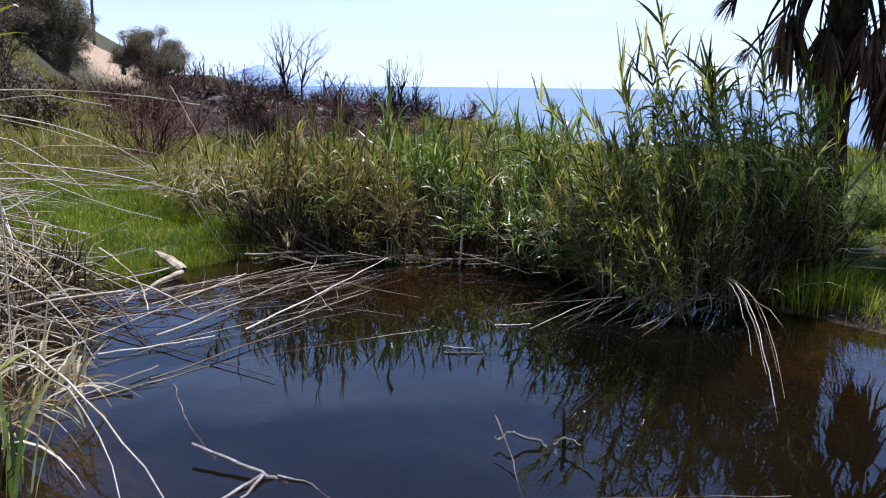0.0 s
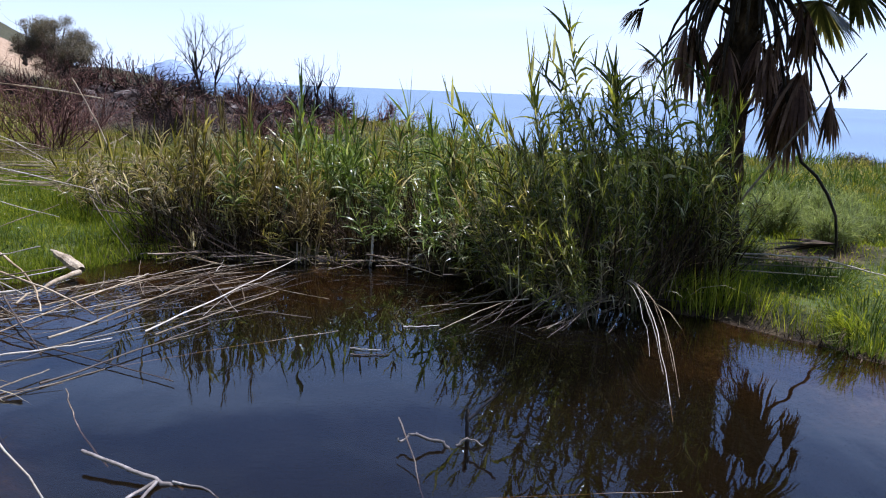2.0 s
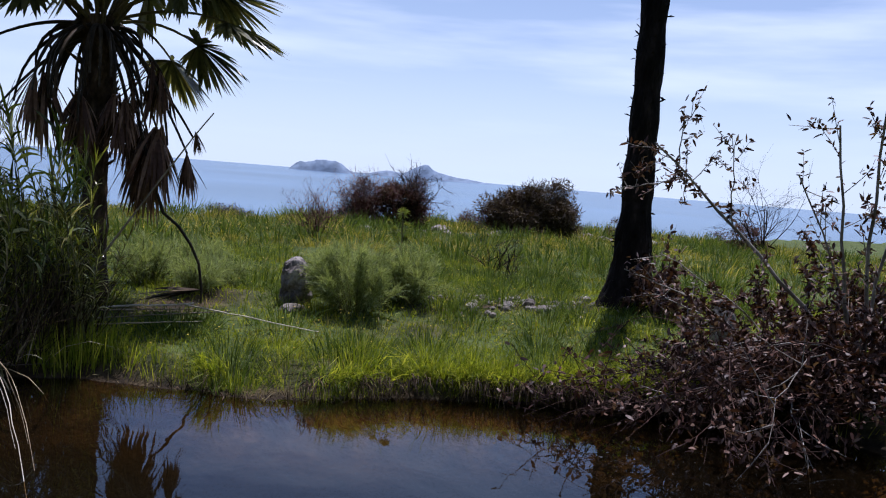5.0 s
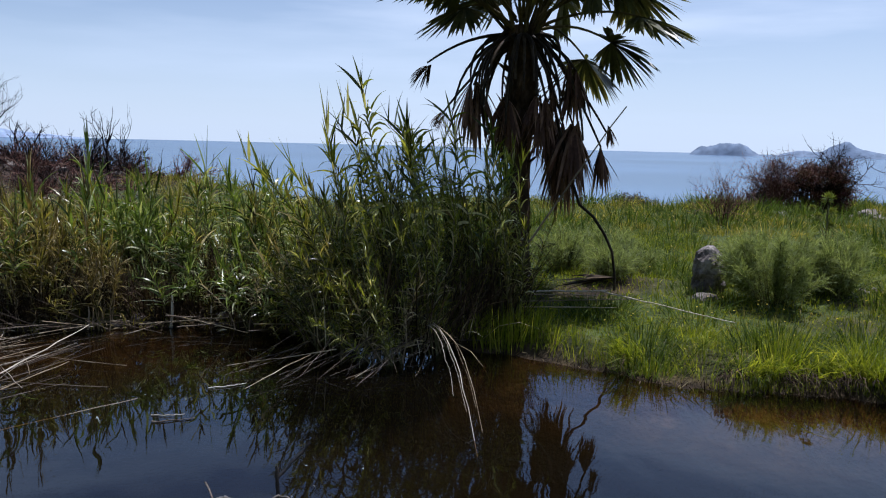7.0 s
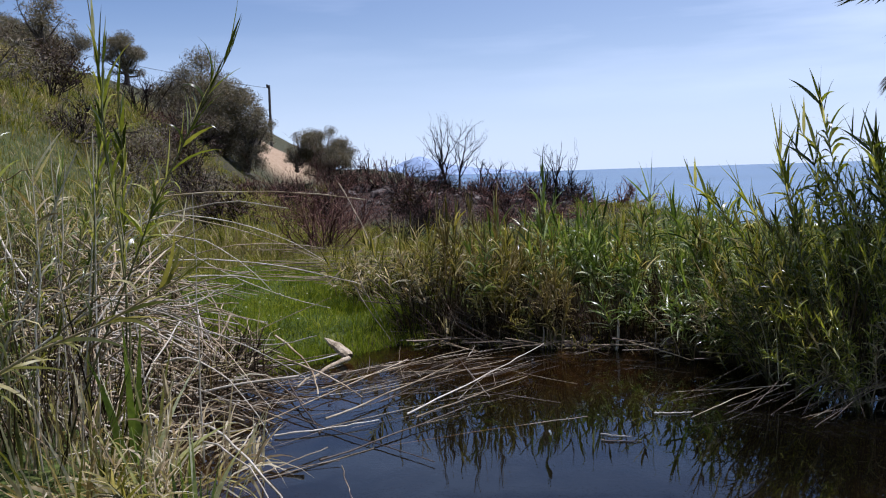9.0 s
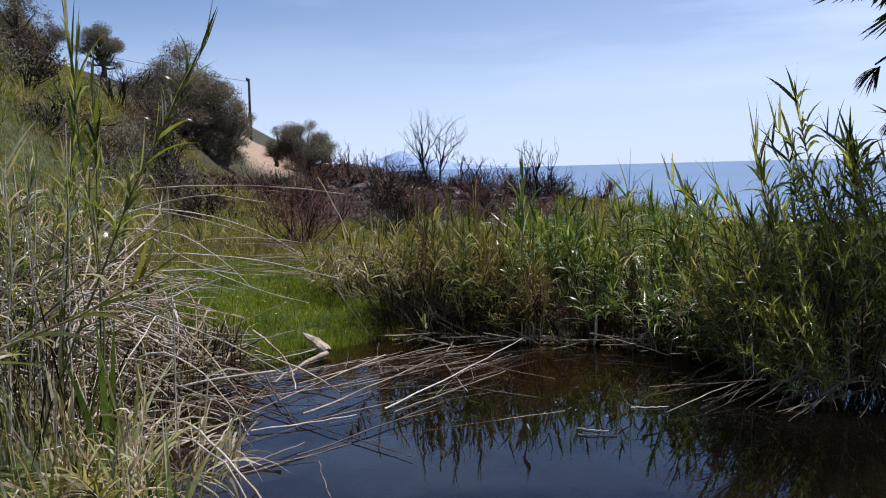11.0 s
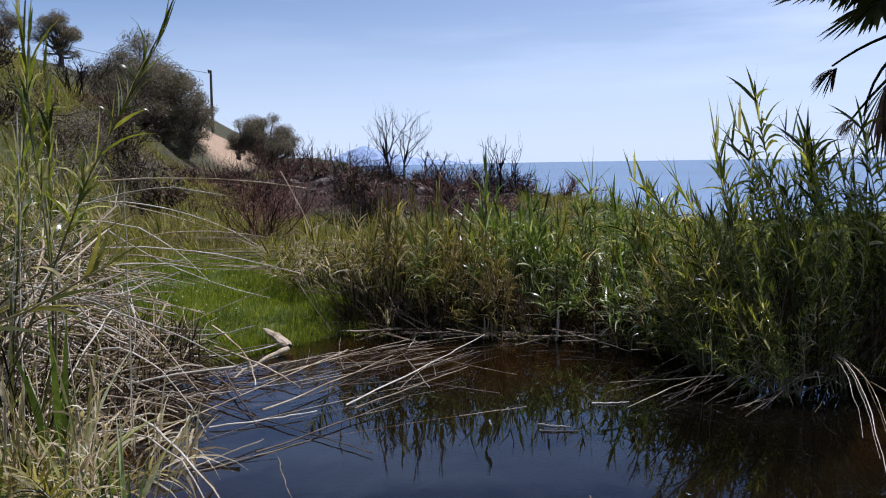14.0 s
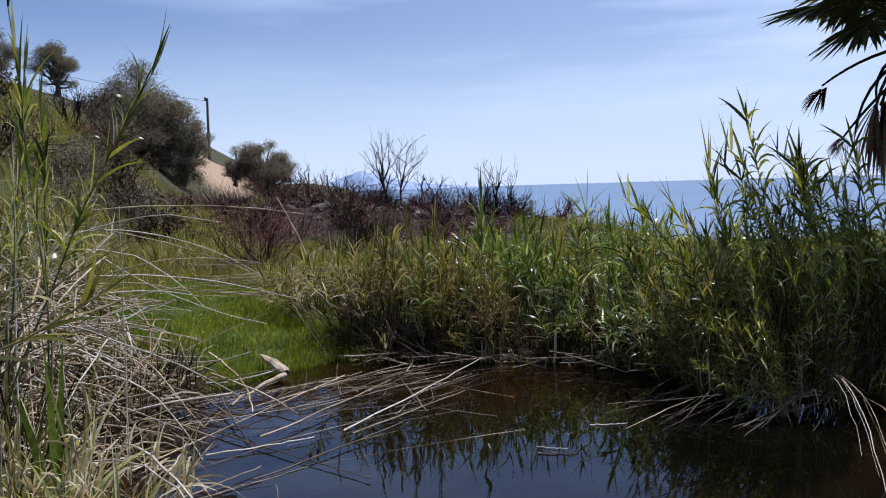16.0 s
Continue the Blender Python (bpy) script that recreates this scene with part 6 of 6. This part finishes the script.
blade_thing("sedge_tuft", "long dry leaves drooping on the near bank", "sedge", (-2.6, 3.2), (.6, .5), 120, .7, .014, LEAF_DRY, 818, .5, 1.1, 6)
blade_thing("sedge_tuft", "curling dry leaves on the near bank", "sedge", (-2.2, 3.3), (.5, .7), 220, .42, .016, LEAF_DRY, 817, 1.0, 1.0, 5, base_z=.15)


def cane_heap():
    """Dead canes piled on the left bank, each one a part."""
    mid = Vector((-3.5, 5.2, .2))
    e = thing("dead_cane_heap", "heap of grey dead canes on the bank", "cane heap", mid)
    g = np.random.default_rng(821)
    arcs = [cane_rod(840 + k, (STEM_DRY, STEM_PALE, STEM_DRY)[k % 3], .007, .014, (.1, -.14, .18, .07, -.2, .12)[k]) for k in range(6)]
    for _ in range(300):
        u = g.random()
        x, y = -3.4 - .45 * u + g.normal(0, .5), 4.2 + 1.9 * u + g.normal(0, .5)
        hmax = .8 * math.exp(-((x + 3.9) / .75) ** 2)
        z = max(ground_z(x, y), 0) + g.uniform(.02, .1 + hmax)
        turn = g.normal(-.15, .55) if g.random() < .7 else g.uniform(0, 3.14)
        ln, tip = g.uniform(.4, 1.6), g.normal(.26, .3)
        dx, dy = math.cos(turn) * ln / 2, math.sin(turn) * ln / 2
        me = (DRY_RODS + PALE_RODS + arcs + arcs)[int(g.integers(21))]
        m = lay(me, (x - dx, y - dy, max(.02, z + tip * ln / 2)), (x + dx, y + dy, max(.02, z - tip * ln / 2)), g.uniform(.55, 1.25), e)
        part("dead_cane", me, None, e, m=m @ Matrix.Rotation(g.normal(-1.5, .8), 4, "X"))


cane_heap()
blade_thing("dry_leaf_litter", "dry cane leaves matted on the bank", "leaf litter", (-3.6, 5.0), (1.0, 1.5), 260, .42, .013, LEAF_DRY, 822, 1.0, 1.0, 4, "stuff", base_z=.22)
# near-black strips give the heap's gaps their shade by colour
blade_thing("dry_leaf_litter", "dead stems under the cane heap, coloured dark as its shaded gaps", "leaf litter", (-3.6, 5.0), (1.0, 1.5), 2600, .4, .012, SHADE_THATCH, 823, 1.2, .6, 3, "stuff", base_z=.14)
# canes arching from the bank, and fallen ones on the meadow
for a, b, bow, r, lab in (((-2.2, 3.75, .35), (-1.05, 2.8, .0), (0, 0, .12), .008, "dead cane arching from the bank into the water"), ((-2.3, 3.6, .3), (-1.24, 2.8, .0), (.1, 0, .2), .006, "thin dead cane arching into the water"),
                          ((-3.3, 3.2, .2), (-2.6, 3.4, 1.9), (0, 0, 0), .008, "dry cane standing on the bank"),
                          ((-3.6, 4.2, .2), (-2.75, 4.1, 1.75), (0, 0, .0), .008, "dry cane standing on the bank"), ((-4.6, 7.2, .9), (-2.6, 8.4, .42), (0, 0, .12), .008, "pale dry cane arching over the meadow"),
                          ((-6.2, 8.5, 1.4), (-3.6, 9.8, .5), (0, 0, .2), .01, "pale dry cane arching over the meadow"), ((-6.0, 9.3, 1.25), (-3.9, 10.5, .45), (0, 0, .25), .009, "pale dry cane arching over the meadow"),
                          ((-4.3, 12.0, 1.6), (-3.0, 9.6, .75), (0, 0, .05), .011, "pale dead cane leaning against the shrub"), ((-3.4, 9.0, .4), (-3.0, 10.2, .95), (0, 0, .05), .01, "pale dead cane leaning by the reeds"),
                          ((-6.5, 10.5, 1.5), (-3.6, 11.2, 1.35), (0, 0, .1), .011, "long pale cane lying on the shrubs")):
    e = thing("leaning_cane", lab, "cane", a)
    part("stem", to_mesh("stem", [(*tube(bowed((0, 0, 0), np.array(b) - np.array(a), bow, 10, .006), np.linspace(r, r * .5, 10), 6), 0)]), STEM_PALE if r < .01 else STEM_DRY, e)
g = np.random.default_rng(829)
for k in range(22):
    a = np.array([g.uniform(-3.6, -2.6), g.uniform(3.2, 4.4), g.uniform(.3, 1.5)])
    b = a + np.array([g.uniform(.5, 1.3), g.normal(0, .25), g.uniform(-.55, .75)])
    b[2] = max(b[2], .15)
    leaning_cane(tuple(a), tuple(b), g.uniform(.004, .007), "long dry culm arching through the near reeds", (STEM_PALE, STEM_DRY)[k % 2], g.uniform(.04, .2))
for k in range(8):
    a = np.array([g.uniform(-3.1, -2.1), g.uniform(3.1, 3.8), .15])
    leaning_cane(tuple(a), tuple(a + np.array([g.normal(0, .12), g.normal(0, .1), g.uniform(1.2, 1.9)])), g.uniform(.004, .007), "bleached dry culm standing among the near reeds", STEM_PALE, .01)
for k in range(40):
    x = g.uniform(1.05, 2.3)
    y = 6.0 - .35 * math.sin((x - 1.05) * 2.4) + g.normal(0, .08)
    ln, turn = g.uniform(.25, .85), math.radians(g.normal(205, 22))
    rod((DARK_RODS * 3 + STRAWS[2:] + DRY_RODS[:2])[int(g.integers(15))], (x, y, g.uniform(.05, .3)), (x + ln * math.cos(turn), y + ln * math.sin(turn), g.uniform(-.02, .05)), g.uniform(.3, .6), "dry cane slanting from the clump's foot to the water", None, "fallen_cane", "canes fallen along the bank")
g = np.random.default_rng(831)
for _ in range(60):
    x, y = g.uniform(-4.4, -2.2), g.uniform(8.7, 10.3)
    turn, ln = g.normal(-.1, .25), g.uniform(.5, 1.6)
    dx, dy = math.cos(turn) * ln / 2, math.sin(turn) * ln / 2
    z = ground_z(x, y) + g.uniform(.1, .4)
    rod(DRY_RODS[int(g.integers(6))], (x - dx, y - dy, z), (x + dx, y + dy, z + g.normal(0, .05)), g.uniform(.5, .9), "dry cane fallen beside the meadow", None, "fallen_cane", "canes fallen on the meadow")

# ---- grass ----


def bare_soil(x, y):
    """Where little grass grows: under the palm, at the upright stone and along the row of stones."""
    u = np.clip((x - 6.4) / 2.5, 0, 1)
    row = np.exp(-((x - 6.4 - 2.5 * u) / .3) ** 2 - ((y - 5.75 + u) / .22) ** 2)
    return np.maximum(row, np.maximum(np.exp(-((x - 4.2) / .75) ** 2 - ((y - 7.0) / .38) ** 2), np.exp(-((x - 4.95) / .3) ** 2 - ((y - 6.75) / .3) ** 2)))


def grass(label, inside, n, tall, broad, material, seed, box, lean=.3, droop=.5, segs=3, name="grass", patch=0.0, category="grass", rim=-.03):
    """A field of blades over the part of the box where inside() is true."""
    g = np.random.default_rng(seed)
    x, y = g.uniform(box[0], box[1], n), g.uniform(box[2], box[3], n)
    keep = inside(x, y) & (from_shore(x, y) > rim) & (g.random(n) > .75 * bare_soil(x, y))
    if patch:
        keep &= lumps(x, y, seed, 3, .55) + g.normal(0, .35, n) > patch
    x, y = x[keep], y[keep]
    m = len(x)
    z = height(x, y)
    a, t = g.uniform(0, 2 * np.pi, m), np.abs(g.normal(0, lean, m))
    way = np.stack([np.cos(a) * np.sin(t), np.sin(a) * np.sin(t), np.cos(t)], 1)
    tuft = .75 + .45 * lumps(x, y, seed + 2, 3, .8)
    v, f = strips(np.stack([x, y, z - .01], 1), way, tall * g.uniform(.45, 1.2, m) * tuft, broad * g.uniform(.6, 1.3, m), droop * g.uniform(.1, 1.3, m), segs, .2, gen=g)
    tagged(part(name, to_mesh(name, [(v, f, 0)]), material), label, category, kind="stuff")


LEFT = lambda x, y: (x < -1.7 + .0 * y) & (np.hypot(x + 3.6, (y - 8.4) * .8) < 2.9)
grass("lush bright green grass of the meadow", LEFT, 80000, .13, .007, GRASS_LUSH, 901, (-7, -1.6, 5.6, 12), .4, .5, 2)
grass("taller green sedge at the meadow's edge", lambda x, y: (from_shore(x, y) < .5) & (x < -1.75) & (y > 6.3), 9000, .2, .006, GRASS_LUSH, 902, (-3.6, -1.5, 6.2, 8.3), .35, .4, patch=-.1)
grass("mixed grass beyond the meadow", lambda x, y: ~LEFT(x, y) & (np.hypot(x, y) < 15), 36000, .18, .0115, GRASS, 903, (-11, 1.5, 6.5, 15), .5, .6, 2)
grass("dry straw among the meadow grass", lambda x, y: ~LEFT(x, y) & (x < 0), 22000, .26, .007, GRASS_DRY, 904, (-10, -1.5, 4, 15), .7, .8, 2, patch=.1)
grass("thin grass on the hillside", lambda x, y: (x < -3) & ~((y > 16) & (x > -12 - .2 * (y - 16)) & (y < 38)), 30000, .3, .035, GRASS_DULL, 905, (-34, -3, 14, 46), .5, .5, 1, patch=-.1)
grass("dry grass on the hillside", lambda x, y: (x < -3) & ~((y > 16) & (x > -12 - .2 * (y - 16)) & (y < 38)), 4000, .3, .022, GRASS_DRY, 906, (-34, -3, 13, 46), .6, .6, 2, patch=.15)
FOOT = lambda x, y: (x < -4.5) & (np.hypot(x + 3.6, (y - 8.4) * .8) > 2.7)
grass("rough grass at the foot of the hill", FOOT, 32000, .28, .016, GRASS_DULL, 907, (-17, -4.5, 6.5, 17), .5, .6, 2)
grass("dry stalks at the foot of the hill", FOOT, 17000, .36, .01, GRASS_DRY, 908, (-17, -4.5, 6.5, 17), .5, .5, 2, patch=.0)
SHOREBAND = lambda x, y: (from_shore(x, y) < 1.1) & (x > 2.4)
beach = lambda x, y: np.hypot((x - 3.9) / .5, (y - 4.7) / .15) > 1
grass("bright grass along the right shore", lambda x, y: SHOREBAND(x, y) & beach(x, y), 66000, .12, .0068, GRASS_SHORE, 911, (2.4, 8, 2.6, 7.6), .5, .45, 2, patch=-.35, rim=.1)
grass("tall sedge standing at the water", lambda x, y: (from_shore(x, y) < .28) & beach(x, y), 14000, .28, .007, GRASS_SHORE, 912, (2.3, 6.6, 2.8, 6.4), .22, .4, patch=.0, rim=.06)
# near-black blades paint the shade under the bank's edge
grass("dead blades coloured dark as the shade of the undercut shore", lambda x, y: (from_shore(x, y) < .12), 9000, .17, .008, SHADE_THATCH, 943, (3.0, 6.8, 2.4, 5.4), .8, 1.4, rim=-.02)
grass("sparse thatch on the muddy shore", lambda x, y: (from_shore(x, y) < .8) & (x < 4.6), 5000, .1, .006, GRASS_DRY, 913, (2.6, 6.6, 2.8, 6.4), .8, .5, patch=.0)
grass("field grass on the right", lambda x, y: (from_shore(x, y) > .6) & (np.hypot(x, y) < 12.5), 100000, .1, .01, GRASS_SHORE, 914, (2.2, 13, 2.2, 12.5), .65, .6, 2, patch=-.75)
grass("tussocky field grass", lambda x, y: (from_shore(x, y) > .9) & (np.hypot(x, y) < 12.5), 45000, .14, .009, GRASS_DULL, 915, (2.2, 13, 2.2, 12.5), .6, .8, 2, patch=.15)
grass("far field grass", lambda x, y: (np.hypot(x, y) >= 12) & (np.hypot(x, y) < 26), 70000, .12, .019, GRASS, 916, (4, 25, 3, 19), .6, .6, 1, patch=-.7)
grass("far dull tussocks", lambda x, y: (np.hypot(x, y) >= 11) & (np.hypot(x, y) < 26), 30000, .18, .018, GRASS_DULL, 917, (4, 25, 3, 19), .55, .8, 2, patch=.1)
grass("low grass on the near bank", lambda x, y: (from_shore(x, y) > 0), 12000, .18, .007, GRASS, 918, (-1.2, 7, -3, 2), .4, .5)
grass("grass behind the reeds", lambda x, y: y > 9.3, 11000, .25, .012, GRASS, 919, (-3, 5, 9.3, 16), .4, .6, 2)


def tussocks(label, inside, n, blades, tall, size, broad, material, seed, box):
    """Rounded tufts of grass, uneven in size."""
    g = np.random.default_rng(seed)
    cx, cy = g.uniform(box[0], box[1], n), g.uniform(box[2], box[3], n)
    ok = inside(cx, cy) & (from_shore(cx, cy) > .15)
    cx, cy = np.repeat(cx[ok], blades), np.repeat(cy[ok], blades)
    k = np.repeat(g.uniform(.5, 1.4, ok.sum()), blades)
    m = len(cx)
    a, r = g.uniform(0, 2 * np.pi, m), np.sqrt(g.random(m))
    x, y = cx + size * k * r * np.cos(a), cy + size * k * r * np.sin(a)
    t = np.clip(r * g.uniform(.2, 1.1, m), 0, 1.4)
    way = np.stack([np.cos(a) * np.sin(t), np.sin(a) * np.sin(t), np.cos(t)], 1)
    v, f = strips(np.stack([x, y, height(x, y) - .01], 1), way, tall * k * g.uniform(.6, 1.2, m), broad * g.uniform(.6, 1.3, m), g.uniform(.2, 1.2, m), 2, .2, gen=g)
    tagged(part("grass_tussocks", to_mesh("grass_tussocks", [(v, f, 0)]), material), label, "grass", kind="stuff")


tussocks("dark green tussocks in the field", lambda x, y: np.hypot(x, y) < 13, 250, 150, .25, .24, .009, GRASS_DEEP, 931, (3.5, 13, 3.5, 12.5))
tussocks("bright green tussocks in the field", lambda x, y: np.hypot(x, y) < 13, 110, 110, .17, .17, .007, GRASS_SHORE, 932, (2.8, 13, 3, 12.5))
tussocks("dull tussocks on the far field", lambda x, y: np.hypot(x, y) > 12, 260, 95, .34, .45, .019, GRASS_DEEP, 933, (5, 22, 4, 17))
tussocks("green tussocks on the far field", lambda x, y: np.hypot(x, y) > 12, 130, 90, .28, .36, .017, GRASS, 934, (5, 22, 4, 17))
tussocks("bright tufts in the meadow", lambda x, y: LEFT(x, y), 110, 60, .15, .12, .006, GRASS_SHORE, 941, (-5.2, -1.8, 6.5, 10.5))
tussocks("dark green tufts in the meadow", lambda x, y: LEFT(x, y), 80, 60, .16, .13, .006, GRASS_DEEP, 942, (-5.2, -1.8, 6.5, 10.5))
tussocks("overhanging tufts along the shore", lambda x, y: (from_shore(x, y) < .35) & (x > 4.2), 260, 110, .3, .11, .007, GRASS_SHORE, 935, (4.2, 6.6, 2.6, 4.8))
tussocks("rough weeds behind the reed bank", lambda x, y: x > -1.2, 170, 46, .36, .3, .02, GRASS_DULL, 939, (-7, 4, 11.5, 30))
tussocks("tall dry weeds on the hillside", lambda x, y: -x - .36 * y > 1.0, 170, 34, .5, .3, .026, GRASS_DRY, 937, (-26, -6, 11, 36))
tussocks("dull green weeds on the hillside", lambda x, y: -x - .36 * y > .5, 800, 36, .45, .35, .028, GRASS_DULL, 938, (-26, -6, 11, 36))
tussocks("tufts of dull grass beyond the meadow", lambda x, y: (x < -2), 120, 110, .3, .2, .009, GRASS_DULL, 936, (-10, -2, 9.5, 16))


def overhang(label, n, tall, broad, material, seed, lift, out, droop, span):
    """Blades that grow on the lip of the bank and hang over the water."""
    g = np.random.default_rng(seed)
    x, y = g.uniform(3.4, 6.8, n), g.uniform(2.2, 5.2, n)
    d = from_shore(x, y) + .1 * lumps(x, y, 3, 3, 0.45)
    ok = (d > span[0]) & (d < span[1]) & (lumps(x, y, seed, 2, .22) + g.normal(0, .3, n) > -.1) & (np.hypot((x - 3.9) / .6, (y - 4.75) / .3) > 1)
    x, y = x[ok], y[ok]
    m, k = len(x), .02
    slope = np.stack([from_shore(x + k, y) - from_shore(x - k, y), from_shore(x, y + k) - from_shore(x, y - k)], 1) / (2 * k)
    way = np.stack([-slope[:, 0] * out + g.normal(0, .3, m), -slope[:, 1] * out + g.normal(0, .3, m), g.uniform(.5, 1.1, m)], 1)
    root = np.stack([x, y, np.maximum(height(x, y), lift * g.uniform(.5, 1, m))], 1)
    tagged(part("bank_grass", to_mesh("bank_grass", [(*strips(root, way, tall * g.uniform(.5, 1.25, m), broad * g.uniform(.6, 1.3, m), droop * g.uniform(.4, 1.3, m), 4, .25, gen=g), 0)]), material), label, "grass", kind="stuff")


overhang("lush grass leaning out over the undercut bank", 60000, .22, .0075, GRASS_SHORE, 951, .17, .6, .7, (.02, .3))
# the undercut's shade is put into the colour of these roots and blades
overhang("roots and dead blades below the bank's lip, coloured dark as its shade", 60000, .24, .008, SHADE_THATCH, 952, .16, 1.0, 1.7, (-.02, .1))


def flowers(label, box, n, seed, material, size, lift):
    g = np.random.default_rng(seed)
    x, y = g.uniform(box[0], box[1], n), g.uniform(box[2], box[3], n)
    ok = from_shore(x, y) > .3
    x, y = x[ok], y[ok]
    z = height(x, y) + lift * g.uniform(.6, 1.2, len(x))
    petals = []
    for k in range(5):
        a = k * 2 * np.pi / 5 + g.uniform(0, .5, len(x))
        petals.append(strips(np.stack([x, y, z], 1), np.stack([np.cos(a), np.sin(a), np.full(len(x), .5)], 1), size, size * .8, .2, 2, .6, .2, g))
    tagged(part("flowers", to_mesh("flowers", [(*join(petals), 0)]), material), label, "flowers", kind="stuff")


flowers("tiny yellow flowers in the shore grass", (3.2, 9, 3.6, 7.5), 190, 921, FLOWER, .012, .16)
flowers("tiny white flowers in the meadow", (-5, -2, 6.8, 10), 60, 922, FLOWER_WHITE, .012, .17)
